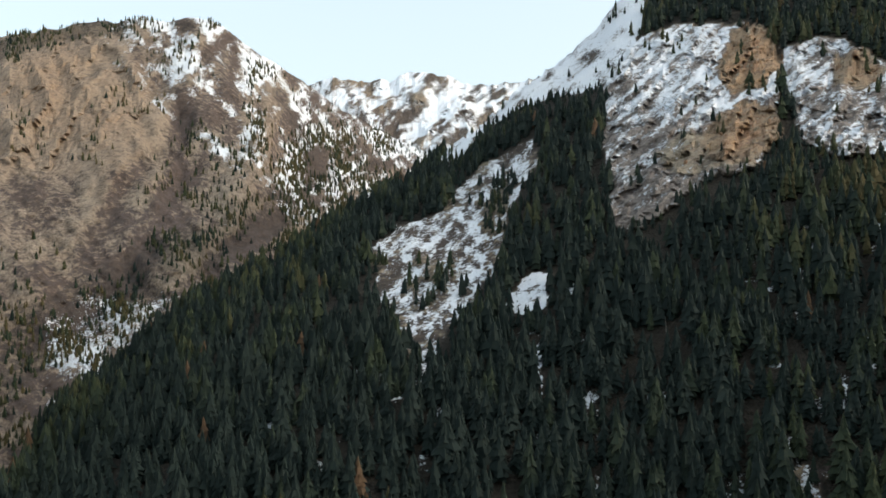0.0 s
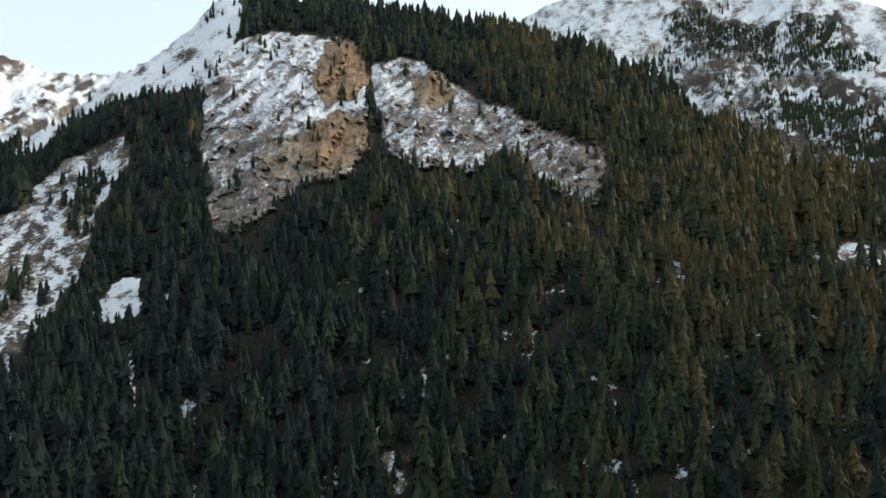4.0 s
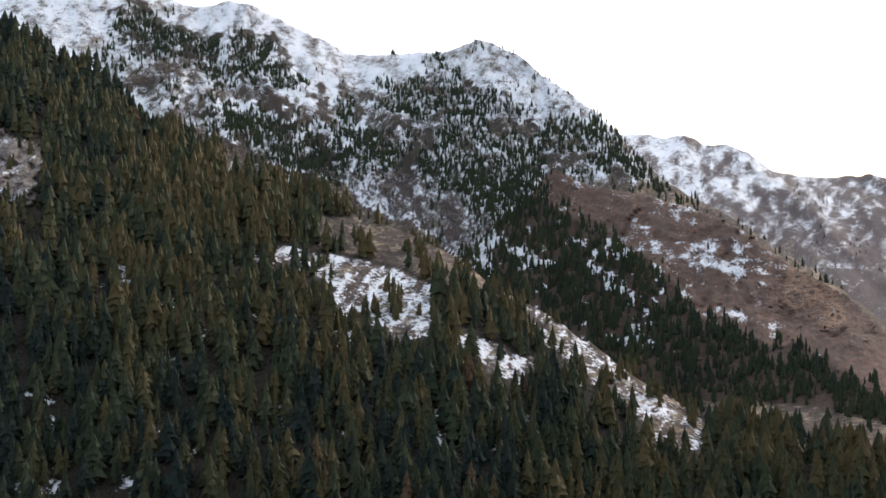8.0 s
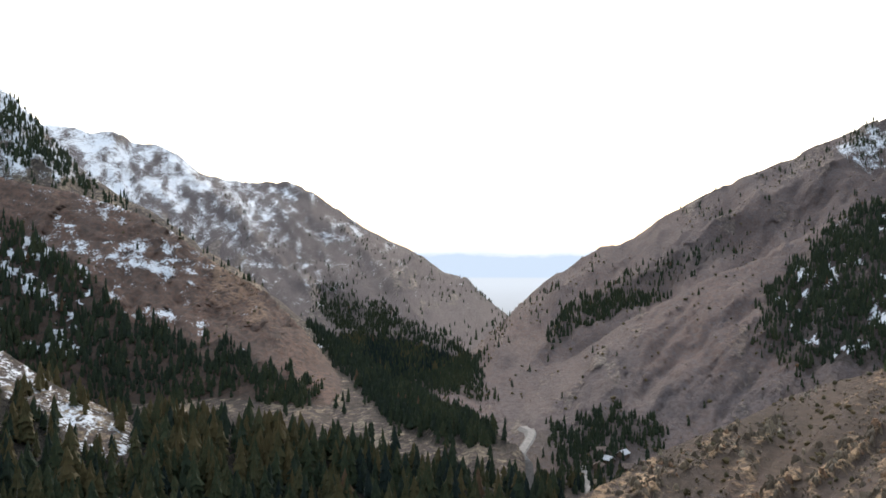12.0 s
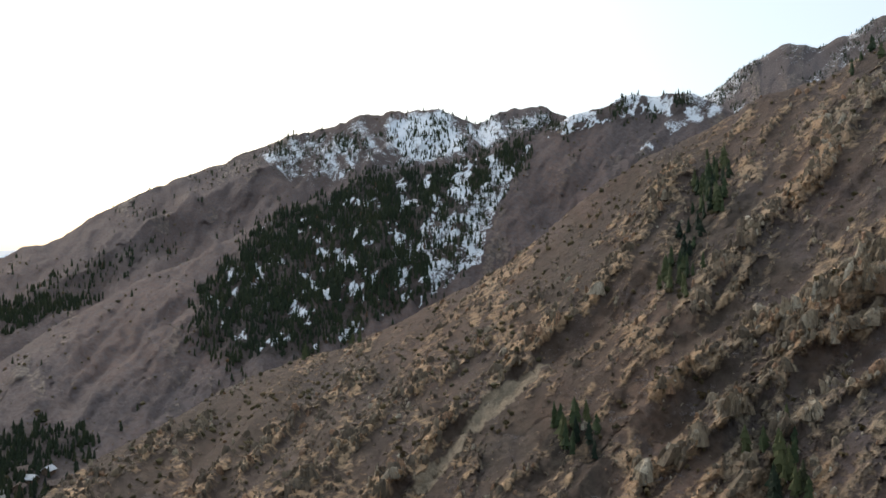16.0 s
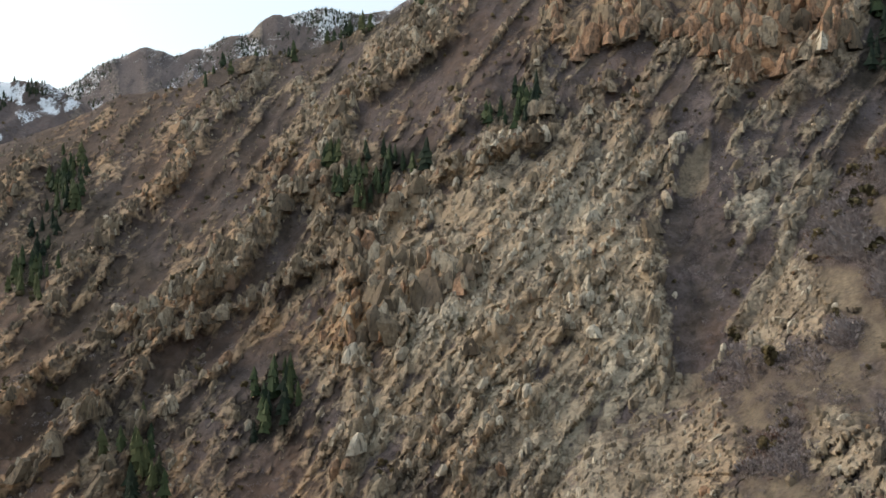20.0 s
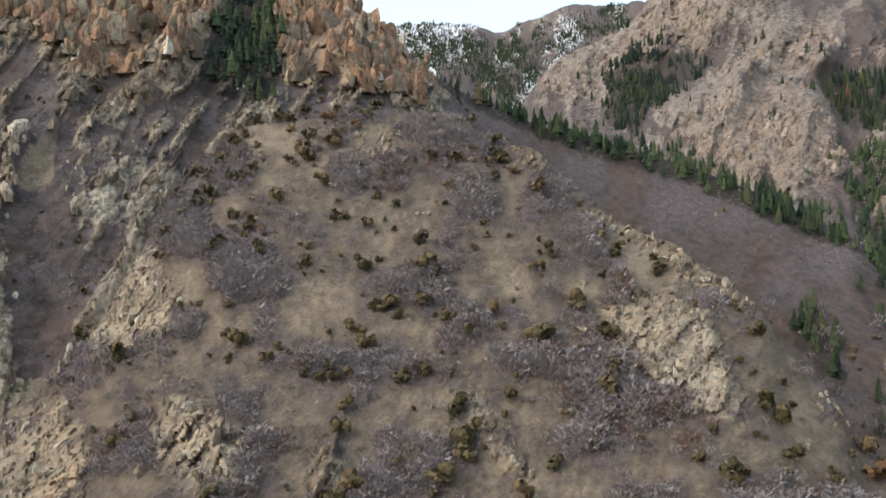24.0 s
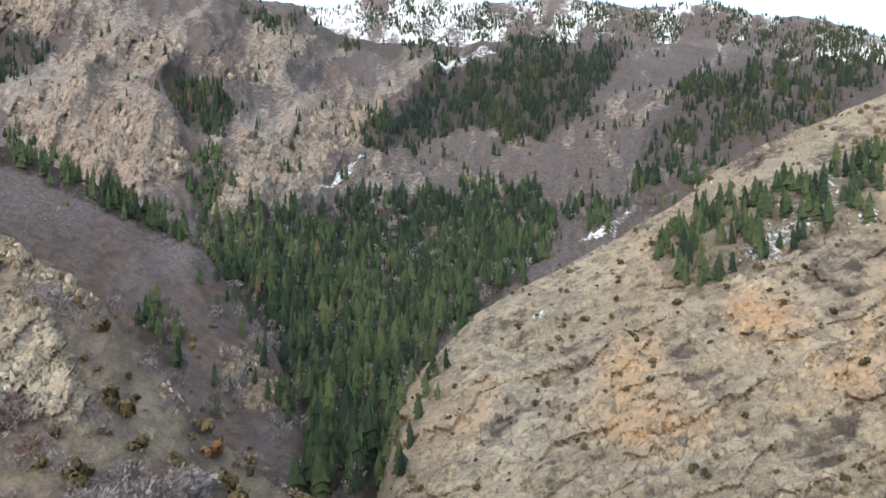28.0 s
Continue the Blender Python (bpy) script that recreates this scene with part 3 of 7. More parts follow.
# ground cover: ridge, kind, strength, outline in bearing and rise
COVER = [
    ('forest_hill', 'slab', 1, [(-10.5, 10.2), (-12.5, 12.8), (-15.5, 14.0), (-19.7, 13.7), (-21.6, 10.8), (-21.3, 7.9), (-20.5, 4.8), (-17.4, 4.3), (-14.8, 2.4), (-12.5, 1.2), (-10.9, 1.7), (-11.2, 4.1), (-10.6, 7.1)]),
    ('forest_hill', 'slab', 1, [(-21.5, 12.4), (-24.8, 12.5), (-28.0, 10.7), (-29.8, 9.6), (-33.4, 8.0), (-37.3, 6.0), (-37.6, 3.2), (-36.2, 2.8), (-34.3, 3.6), (-30.2, 7.0), (-28.3, 5.0), (-24.6, 5.4), (-22.9, 6.2), (-21.9, 9.7)]),
    ('forest_hill', 'orange', 1, [(-18.7, 13.5), (-20.6, 13.4), (-21.7, 11.4), (-20.4, 9.9), (-18.5, 9.6), (-18.0, 11.2)]),
    ('forest_hill', 'orange', 0.9, [(-17.4, 8.2), (-19.4, 9.3), (-21.2, 8.6), (-21.6, 6.6), (-19.8, 5.1), (-17.6, 5.2), (-16.6, 6.4)]),
    ('forest_hill', 'orange', 0.3, [(-13.8, 6.0), (-16.0, 7.6), (-18.2, 7.2), (-18.8, 4.8), (-16.5, 4.6), (-14.5, 4.9)]),
    ('forest_hill', 'orange', 1, [(-24.6, 11.5), (-26.5, 11.6), (-27.4, 10.4), (-26.5, 9.3), (-24.6, 9.3)]),
    ('forest_hill', 'snow', 1, [(0.9, 5.5), (-1.2, 7.4), (-5.5, 10.7), (-9.5, 14.0), (-11.0, 16.1), (-12.9, 16.5), (-13.5, 14.4), (-12.5, 12.6), (-10.6, 10.4), (-5.1, 9.1), (-2.6, 7.6), (-0.9, 5.6)]),
    ('forest_hill', 'scree', 1, [(6.2, -0.9), (3.2, 1.3), (0.2, 2.3), (-2.5, 5.3), (-5.9, 7.0), (-6.7, 5.7), (-4.6, 2.5), (-3.6, -1.7), (-1.9, -4.1), (-0.2, -6.0), (0.5, -7.5), (2.4, -7.9), (3.2, -4.7), (5.1, -3.3), (3.9, -1.7)]),
    ('forest_hill', 'snow', 0.85, [(-4.0, -4.1), (-5.5, -2.2), (-7.2, -1.6), (-7.0, -4.2), (-5.5, -4.8)]),
    ('forest_hill', 'snow', 0.9, [(-11.0, 2.2), (-13.3, 3.4), (-15.5, 4.1), (-14.4, 2.4), (-12.5, 1.1), (-11.2, 1.5)]),
    ('forest_hill', 'scree', 1, [(-22.2, -13.4), (-24.5, -13.1), (-23.7, -15.9), (-22.5, -15.8)]),
    ('forest_hill', 'scree', 1, [(-50.8, 0.6), (-54.8, -0.2), (-59.0, -0.8), (-62.1, -2.4), (-61.7, -4.3), (-64.3, -5.7), (-68.6, -7.3), (-68.2, -9.3), (-65.4, -8.5), (-63.1, -5.9), (-60.1, -6.3), (-57.1, -4.3), (-54.8, -5.2), (-55.2, -2.2), (-51.1, -0.3)]),
    ('forest_hill', 'brush', 1, [(-54.1, 2.5), (-57.1, 2.3), (-63.2, -0.2), (-66.2, -2.2), (-69.2, -4.0), (-66.2, -3.7), (-62.0, -2.0), (-59.0, -0.5), (-54.1, 0.3)]),
    ('forest_spur', 'scree', 0.9, [(-66.6, -2.6), (-69.2, -3.8), (-72.2, -5.8), (-75.4, -8.2), (-80.0, -10.7), (-79.5, -13.0), (-77.2, -12.6), (-74.3, -9.9), (-70.7, -7.3), (-66.9, -4.3)]),
    ('forest_hill', 'scree', 0.8, [(-47.6, 5.8), (-49.0, 6.2), (-49.3, 5.3), (-47.9, 5.1)]),
    ('snow_range', 'forest', 0.85, [(-40.1, 13.7), (-42.6, 15.8), (-45.1, 14.0), (-51.2, 14.1), (-53.0, 12.3), (-50.1, 9.5), (-48.3, 11.5), (-43.1, 11.8)]),
    ('snow_range', 'forest', 0.95, [(-45.8, 8.4), (-50.8, 8.9), (-57.1, 6.5), (-61.7, 5.9), (-67.0, 5.1), (-72.9, 4.3), (-72.2, 1.0), (-68.1, -0.9), (-62.4, 0.2), (-57.1, 4.4), (-51.2, 4.4)]),
    ('snow_range', 'forest', 0.55, [(-58.6, 10.4), (-62.4, 11.9), (-67.0, 10.4), (-72.9, 7.6), (-78.7, 4.2), (-72.6, 3.9), (-63.2, 5.5), (-55.6, 7.0)]),
    ('snow_range', 'forest', 0.35, [(-39.1, 12.3), (-43.1, 11.9), (-49.0, 11.6), (-55.6, 10.7), (-59.4, 10.4), (-57.9, 6.7), (-51.9, 7.7), (-45.8, 8.4), (-42.4, 10.2)]),
    ('snow_range', 'aspen', 1, [(-54.9, 4.8), (-59.4, 4.6), (-63.2, 3.7), (-66.9, 1.0), (-68.1, -1.7), (-65.4, -1.7), (-61.6, 0.8), (-57.1, 2.9)]),
    ('red_buttress', 'forest', 1, [(-61.7, 1.6), (-67.1, 4.1), (-71.4, 2.0), (-76.6, -0.9), (-79.5, -4.2), (-82.4, -5.8), (-85.4, -5.8), (-88.5, -7.7), (-91.5, -9.9), (-95.3, -12.7), (-98.3, -14.9), (-80.2, -12.3), (-74.1, -9.1), (-69.7, -6.1), (-61.7, -2.4)]),
    ('snow_range', 'forest', 0.9, [(-89.2, -3.6), (-95.3, -7.0), (-99.0, -8.5), (-102.0, -10.7), (-104.5, -12.9), (-99.0, -13.1), (-95.3, -10.8), (-92.3, -7.7)]),
    ('snow_range', 'forest', 0.8, [(-61.7, 4.2), (-65.9, 4.0), (-68.4, 5.1), (-71.7, 2.7), (-67.1, 0.9), (-61.7, 0.9)]),
    ('far_spur', 'forest', 0.5, [(-90.0, -3.8), (-92.6, -4.5), (-97.2, -6.0), (-101.4, -7.2), (-99.0, -8.3), (-94.5, -7.5)]),
    ('patch_ridge', 'forest', 1, [(-121.0, -1.7), (-125.2, 2.3), (-130.8, 4.7), (-139.5, 6.4), (-142.2, 7.3), (-141.5, 4.9), (-139.1, 0.9), (-138.1, -1.6), (-134.5, -3.7), (-130.8, -6.0), (-125.9, -7.5), (-122.5, -8.3), (-120.5, -6.8), (-120.2, -3.8)]),
    ('gate_ridge', 'forest', 0.5, [(-109.8, -2.8), (-114.2, -1.0), (-119.1, 0.2), (-118.0, -1.0), (-112.0, -4.3), (-106.6, -7.1), (-106.4, -5.7)]),
    ('gate_ridge', 'snow', 0.46, [(-123.3, 5.9), (-126.7, 7.9), (-132.3, 9.4), (-135.6, 9.5), (-145.2, 9.3), (-142.6, 7.0), (-137.4, 5.7), (-130.8, 4.5), (-126.3, 4.2)]),
    ('gate_ridge', 'forest', 0.35, [(-123.3, 5.5), (-127.0, 8.1), (-134.5, 9.1), (-144.5, 9.0), (-142.2, 6.3), (-134.5, 5.0), (-127.0, 4.4)]),
    ('patch_ridge', 'forest', 0.6, [(-141.9, 7.7), (-145.7, 9.2), (-148.8, 10.3), (-154.0, 9.9), (-153.3, 8.6), (-148.8, 8.7), (-144.2, 7.4)]),
    ('patch_ridge', 'forest', 0.8, [(-104.9, -12.3), (-109.8, -10.8), (-114.2, -11.7), (-113.5, -13.1), (-108.4, -14.6), (-104.9, -14.0)]),
    ('north_peaks', 'forest', 0.45, [(-159.8, 12.0), (-165.1, 14.1), (-170.6, 15.4), (-176.6, 16.2), (-174.4, 14.4), (-169.1, 13.2), (-163.3, 11.1)]),
    ('side_range', 'forest', 1, [(-244.7, -1.3), (-249.0, 2.1), (-258.3, 2.5), (-267.0, 3.3), (-269.6, 0.7), (-266.7, -2.7), (-262.1, -6.1), (-259.1, -8.8), (-258.0, -12.8), (-257.6, -17.0), (-250.9, -16.8), (-249.0, -6.1)]),
    ('side_range', 'forest', 0.9, [(-256.4, 7.8), (-260.5, 10.8), (-265.8, 12.3), (-273.6, 13.4), (-272.9, 11.3), (-270.0, 7.4), (-265.9, 7.6), (-262.1, 7.3), (-256.8, 5.7)]),
    ('side_range', 'forest', 0.45, [(-267.0, 2.6), (-273.3, 2.9), (-275.1, 6.9), (-276.9, 9.8), (-281.3, 11.5), (-288.9, 11.2), (-288.9, 8.7), (-280.4, 5.0), (-276.2, 1.8), (-271.9, 0.3)]),
    ('side_range', 'forest', 0.8, [(-242.6, 10.5), (-244.7, 10.3), (-247.5, 9.4), (-247.4, 7.0), (-245.1, 6.9)]),
    ('side_range', 'forest', 0.8, [(-230.6, 10.9), (-232.5, 12.3), (-236.7, 11.9), (-234.1, 9.4), (-232.2, 6.8), (-230.3, 7.9)]),
    ('side_range', 'forest', 0.5, [(-246.0, 16.2), (-250.0, 15.0), (-258.0, 13.3), (-270.0, 13.4), (-270.0, 12.6), (-258.0, 12.3), (-250.0, 13.9)]),
    ('purple_slope', 'forest', 0.22, [(-245.5, 0.2), (-248.0, -3.5), (-250.5, -7.5), (-252.5, -12.0), (-250.5, -12.0), (-247.0, -6.0), (-245.0, -2.0)]),
    ('cream_slope', 'forest', 0.22, [(-257.5, -13.0), (-259.0, -9.5), (-261.0, -7.5), (-262.0, -8.5), (-260.0, -12.0), (-259.5, -17.0), (-257.0, -17.0)]),
    ('side_range', 'snow', 0.55, [(-260.9, 11.7), (-264.3, 13.1), (-265.1, 12.8), (-262.1, 11.2)]),
    ('high_snow', 'forest', 0.56, [(-254.5, 14.6), (-258.2, 16.1), (-264.3, 15.5), (-269.6, 15.5), (-276.8, 15.2), (-282.0, 14.1), (-288.9, 12.6), (-288.9, 11.0), (-276.9, 12.9), (-265.8, 13.3), (-258.3, 13.3)]),
    ('purple_slope', 'forest', 0.9, [(-218.3, 12.6), (-221.2, 10.8), (-226.5, 8.5), (-232.9, 6.7), (-239.7, 4.0), (-245.1, 1.5), (-246.2, -0.3), (-242.2, 1.1), (-235.9, 4.0), (-229.5, 6.1), (-224.2, 8.1), (-219.0, 10.7)]),
    ('cream_slope', 'forest', 0.75, [(-275.5, -0.0), (-278.0, 2.3), (-283.7, 3.7), (-288.9, 5.9), (-289.0, 1.7), (-283.7, -0.3), (-277.6, -3.3), (-275.7, -2.6)]),
    ('cream_slope', 'snow', 0.4, [(-279.4, -1.1), (-281.4, 0.4), (-285.0, 3.8), (-288.9, 5.7), (-289.0, 1.4), (-283.7, -0.7), (-281.1, -1.4)]),
    ('rock_slope', 'forest', 1, [(-172.1, 5.9), (-174.4, 6.6), (-177.6, 6.8), (-177.0, 5.1), (-174.4, 4.4), (-172.1, 1.8), (-170.3, 1.8)]),
    ('rock_slope', 'forest', 1, [(-150.7, -2.2), (-152.7, 2.2), (-154.1, 5.4), (-154.5, 4.0), (-153.2, 0.9), (-151.6, -2.6)]),
    ('rock_slope', 'forest', 0.9, [(-164.4, -11.4), (-165.1, -9.0), (-167.7, -7.6), (-168.3, -10.1), (-165.9, -12.6)]),
    ('rock_slope', 'forest', 1, [(-203.5, 10.0), (-205.7, 17.0), (-208.4, 16.8), (-208.4, 9.7)]),
    ('rock_slope', 'forest', 0.8, [(-181.0, 7.6), (-181.7, 9.8), (-184.3, 9.6), (-184.7, 8.1)]),
    ('rock_slope', 'forest', 0.8, [(-143.1, -13.2), (-144.2, -11.4), (-146.9, -11.8), (-146.9, -13.9)]),
    ('rock_slope', 'cliff', 1, [(-185.0, 12.8), (-184.6, 17.7), (-204.6, 17.7), (-203.5, 12.2), (-200.9, 11.2), (-197.1, 10.1), (-193.3, 13.4)]),
    ('rock_slope', 'cliff', 1, [(-208.2, 17.5), (-212.8, 16.5), (-216.5, 13.2), (-219.0, 11.0), (-217.8, 9.7), (-209.0, 10.9)]),
    ('rock_slope', 'cliff', 0.9, [(-171.5, 1.0), (-174.0, 0.3), (-177.0, -0.8), (-180.0, -1.6), (-179.5, -3.2), (-176.0, -4.2), (-174.5, -6.2), (-170.8, -6.4)]),
    ('rock_slope', 'pale', 1, [(-171.8, 0.9), (-177.5, 4.2), (-188.8, 7.4), (-193.0, 5.6), (-192.6, -2.0), (-192.3, -7.2), (-188.1, -10.9), (-183.0, -15.8), (-170.0, -14.7), (-170.2, -6.7)]),
    ('near_ridge', 'crag', 1, [(-195.6, 1.1), (-196.8, 6.4), (-200.2, 6.0), (-199.8, 1.9), (-202.4, -4.9), (-197.2, -7.2)]),
    ('near_ridge', 'crag', 1, [(-229.3, -4.2), (-232.4, -2.4), (-236.5, -4.0), (-239.4, -10.1), (-237.4, -10.9), (-231.8, -7.4)]),
    ('near_ridge', 'crag', 1, [(-200.3, -10.8), (-202.8, -9.4), (-206.9, -11.7), (-206.2, -15.3), (-201.8, -14.4)]),
    ('near_ridge', 'crag', 1, [(-223.1, 6.9), (-225.3, 7.6), (-227.9, 5.3), (-227.5, 4.6), (-224.9, 5.4)]),
    ('rock_slope', 'dirt', 1, [(-133.8, -15.8), (-137.4, -12.8), (-139.8, -9.5), (-143.6, -7.4), (-142.2, -9.0), (-138.1, -12.8), (-135.2, -15.8)]),
    ('near_ridge', 'dirt', 1, [(-193.3, 4.1), (-193.7, 5.6), (-195.6, 7.1), (-194.9, 5.6), (-194.9, 3.7)]),
    ('west_peak', 'forest', 0.5, [(11.4, 9.8), (8.4, 7.3), (2.4, 5.7), (5.5, 3.2), (12.5, -0.2), (17.8, -3.4), (22.8, -6.4), (27.5, -9.5), (29.0, -15.1), (29.0, -6.8), (23.8, -2.2), (19.2, -0.2), (14.3, 1.7), (9.9, 3.9), (9.9, 7.3)]),
    ('west_peak', 'forest', 1, [(29.2, 10.7), (25.6, 12.6), (23.4, 13.5), (19.8, 14.0), (19.8, 13.2), (23.7, 12.2), (27.5, 10.8)]),
    ('west_peak', 'forest', 0.7, [(19.8, 14.0), (17.4, 14.3), (15.0, 14.4), (14.3, 13.6), (16.7, 13.6), (19.5, 13.3)]),
    ('west_peak', 'snow', 0.8, [(28.1, 7.5), (25.6, 9.7), (24.1, 9.5), (25.3, 7.7), (26.9, 6.8)]),
    ('west_peak', 'snow', 0.7, [(24.1, 10.8), (19.5, 12.9), (16.7, 13.9), (14.3, 13.0), (9.9, 10.6), (8.4, 6.9), (10.7, 7.6), (13.6, 10.1), (16.0, 8.5), (18.1, 7.4), (18.8, 9.8), (21.2, 11.4)]),
    ('west_peak', 'orange', 0.6, [(27.5, 10.2), (23.7, 12.3), (21.2, 12.4), (23.4, 9.9), (25.6, 6.7), (27.5, 4.6)]),
    ('west_peak', 'orange', 0.35, [(27.5, 4.6), (25.6, 6.7), (23.1, 9.9), (19.8, 10.8), (19.2, 8.4), (21.8, 5.8), (25.6, 4.0)]),
    ('west_peak', 'snow', 0.6, [(22.2, -8.5), (20.5, -6.5), (19.2, -4.5), (17.8, -3.0), (18.5, -5.5), (20.5, -8.3)]),
    ('floor', 'forest', 0.5, [(-101.5, -10.4), (-109.1, -11.5), (-114.2, -12.0), (-113.5, -15.2), (-104.9, -16.0), (-101.5, -15.1)]),
    ('side_range', 'crag', 1, [(-234.0, 8.2), (-238.7, 9.2), (-241.3, 8.1), (-244.0, 7.4), (-244.9, 4.2), (-242.0, 2.9), (-237.1, 4.5), (-234.0, 5.7)]),
    ('side_range', 'crag', 1, [(-246.1, 1.3), (-247.9, 6.8), (-253.0, 8.3), (-259.0, 9.7), (-256.0, 5.9), (-253.0, 3.4), (-251.6, 1.9)]),
    ('side_range', 'crag', 1, [(-236.8, 10.7), (-242.0, 12.9), (-245.0, 12.0), (-244.0, 10.8), (-238.7, 9.9)]),
    ('side_range', 'crag', 1, [(-225.7, 11.6), (-228.7, 12.7), (-232.5, 14.1), (-233.3, 16.3), (-241.5, 16.0), (-240.0, 13.2), (-234.1, 12.0), (-229.5, 10.2), (-226.1, 9.8)]),
    ('side_range', 'crag', 0.8, [(-245.0, 11.0), (-247.0, 13.5), (-250.0, 14.6), (-253.0, 13.2), (-251.0, 10.5), (-247.0, 10.0)]),
    ('side_range', 'forest', 0.8, [(-245.1, 3.8), (-246.8, 5.7), (-248.1, 5.0), (-247.2, 3.2), (-245.8, 1.7), (-245.1, 0.6)]),
    ('side_range', 'snow', 0.5, [(-253.0, 3.4), (-254.5, 4.6), (-256.4, 5.4), (-254.5, 3.6)]),
    ('side_range', 'snow', 0.5, [(-269.7, -0.4), (-272.6, 1.4), (-274.8, 2.6), (-273.3, 0.7)]),
    ('cream_slope', 'orange', 0.8, [(-272.3, -7.5), (-274.8, -6.1), (-275.2, -7.7), (-271.9, -11.1), (-270.8, -10.4)]),
    ('cream_slope', 'orange', 0.9, [(-281.1, -3.8), (-283.9, -3.4), (-283.7, -5.3), (-281.4, -5.8)]),
    ('cream_slope', 'orange', 0.9, [(-273.0, -10.4), (-276.3, -10.6), (-275.6, -12.7), (-272.3, -12.5)]),
    ('cream_slope', 'orange', 0.5, [(-265.9, -11.3), (-268.2, -9.8), (-267.1, -13.4), (-264.5, -15.3)]),
    ('cream_slope', 'orange', 0.7, [(-286.6, -4.1), (-289.0, -2.7), (-289.0, -6.0), (-286.9, -5.5)]),
    ('cream_slope', 'snow', 0.5, [(-267.6, -4.6), (-269.1, -4.2), (-268.7, -5.1), (-267.8, -5.2)]),
    ('near_ridge', 'crag', 0.8, [(-242.6, -9.1), (-244.4, -6.9), (-247.2, -8.9), (-246.9, -11.4), (-245.1, -10.8)]),
    ('near_ridge', 'grass', 0.6, [(-227.6, 4.2), (-234.1, 0.4), (-236.3, -1.5), (-232.2, -1.5), (-228.4, 0.8)]),
    ('near_ridge', 'grass', 0.5, [(-208.5, 9.1), (-216.8, 8.8), (-216.1, 6.6), (-211.9, 5.0), (-208.5, 6.3), (-203.7, 6.1)]),
    ('rock_slope', 'gully', 1, [(-192.6, -7.2), (-192.6, -0.1), (-193.3, 4.1), (-195.6, 2.6), (-195.3, -5.7), (-194.9, -7.2)]),
    ('red_buttress', 'forest', 0.9, [(-89.2, -3.6), (-95.3, -7.0), (-99.0, -8.5), (-102.0, -10.7), (-104.5, -12.9), (-99.0, -13.1), (-95.3, -10.8), (-92.3, -7.7)]),
    ('floor', 'forest', 0.6, [(-95.3, -9.2), (-101.2, -10.7), (-104.2, -12.2), (-103.8, -15.8), (-99.0, -16.0), (-95.3, -13.2)]),
    ('patch_ridge', 'forest', 0.6, [(-105.2, -12.8), (-109.1, -11.2), (-112.4, -12.0), (-111.8, -14.4), (-106.3, -15.6)]),
    ('forest_hill', 'snow', 0.55, [(-5.9, -7.7), (-6.4, -6.2), (-7.0, -7.7), (-6.6, -9.9)]),
    ('patch_ridge', 'snow', 0.7, [(-134.9, 1.7), (-137.7, 3.4), (-141.6, 5.7), (-142.0, 7.5), (-139.9, 1.7), (-138.8, -1.7), (-135.4, -3.2), (-134.7, 0.2)]),
    ('patch_ridge', 'snow', 0.7, [(-149.2, 6.4), (-150.0, 7.0), (-150.2, 6.3), (-149.4, 6.0)]),
    ('patch_ridge', 'snow', 0.7, [(-150.8, 8.0), (-154.8, 9.6), (-154.8, 8.6), (-151.4, 7.3)]),
    ('gate_ridge', 'snow', 0.9, [(-133.2, 9.0), (-135.8, 9.2), (-137.3, 7.6), (-137.3, 5.8), (-135.4, 6.0), (-132.8, 7.4)]),
    ('gate_ridge', 'snow', 0.7, [(-138.2, 8.5), (-140.2, 8.7), (-140.2, 6.8), (-139.1, 6.7)]),
    ('gate_ridge', 'snow', 0.7, [(-122.2, 2.5), (-123.9, 3.2), (-123.7, 2.7), (-122.6, 2.2)]),
    ('rock_slope', 'forest', 0.9, [(-143.1, -12.7), (-144.1, -11.6), (-146.5, -12.2), (-146.2, -13.9), (-143.4, -14.1)]),
    ('rock_slope', 'forest', 0.8, [(-169.0, 4.6), (-171.8, 6.3), (-177.1, 6.5), (-177.1, 5.3), (-172.8, 4.5), (-172.1, 2.7), (-169.3, 3.5)]),
    ('rock_slope', 'forest', 0.9, [(-164.3, -10.2), (-166.5, -8.6), (-168.3, -9.3), (-167.6, -12.2), (-165.0, -12.3)]),
    ('rock_slope', 'forest', 0.7, [(-156.0, -11.1), (-158.3, -10.3), (-159.1, -16.1), (-156.4, -16.1)]),
    ('rock_slope', 'forest', 0.6, [(-166.5, -5.7), (-167.9, -5.7), (-167.9, -7.9), (-166.9, -7.9)]),
    ('rock_slope', 'forest', 0.5, [(-181.2, 9.7), (-183.1, 10.0), (-185.0, 9.3), (-182.4, 7.4), (-180.1, 7.5)]),
    ('rock_slope', 'dirt', 0.7, [(-193.4, 4.3), (-193.7, 5.8), (-195.4, 7.1), (-195.1, 5.4), (-194.8, 3.6)]),
    ('near_ridge', 'crag', 0.9, [(-195.7, 1.5), (-197.0, 4.0), (-200.0, 5.5), (-199.6, 2.2), (-201.0, -2.1), (-202.4, -4.6), (-198.3, -7.0), (-196.7, -6.2), (-195.5, -3.4)]),
    ('near_ridge', 'crag', 0.7, [(-210.3, -14.2), (-211.8, -12.5), (-212.9, -13.2), (-214.0, -16.2), (-210.3, -16.0)]),
    ('near_ridge', 'crag', 0.7, [(-219.3, -8.9), (-222.4, -10.4), (-223.9, -12.6), (-225.4, -15.4), (-222.0, -13.3)]),
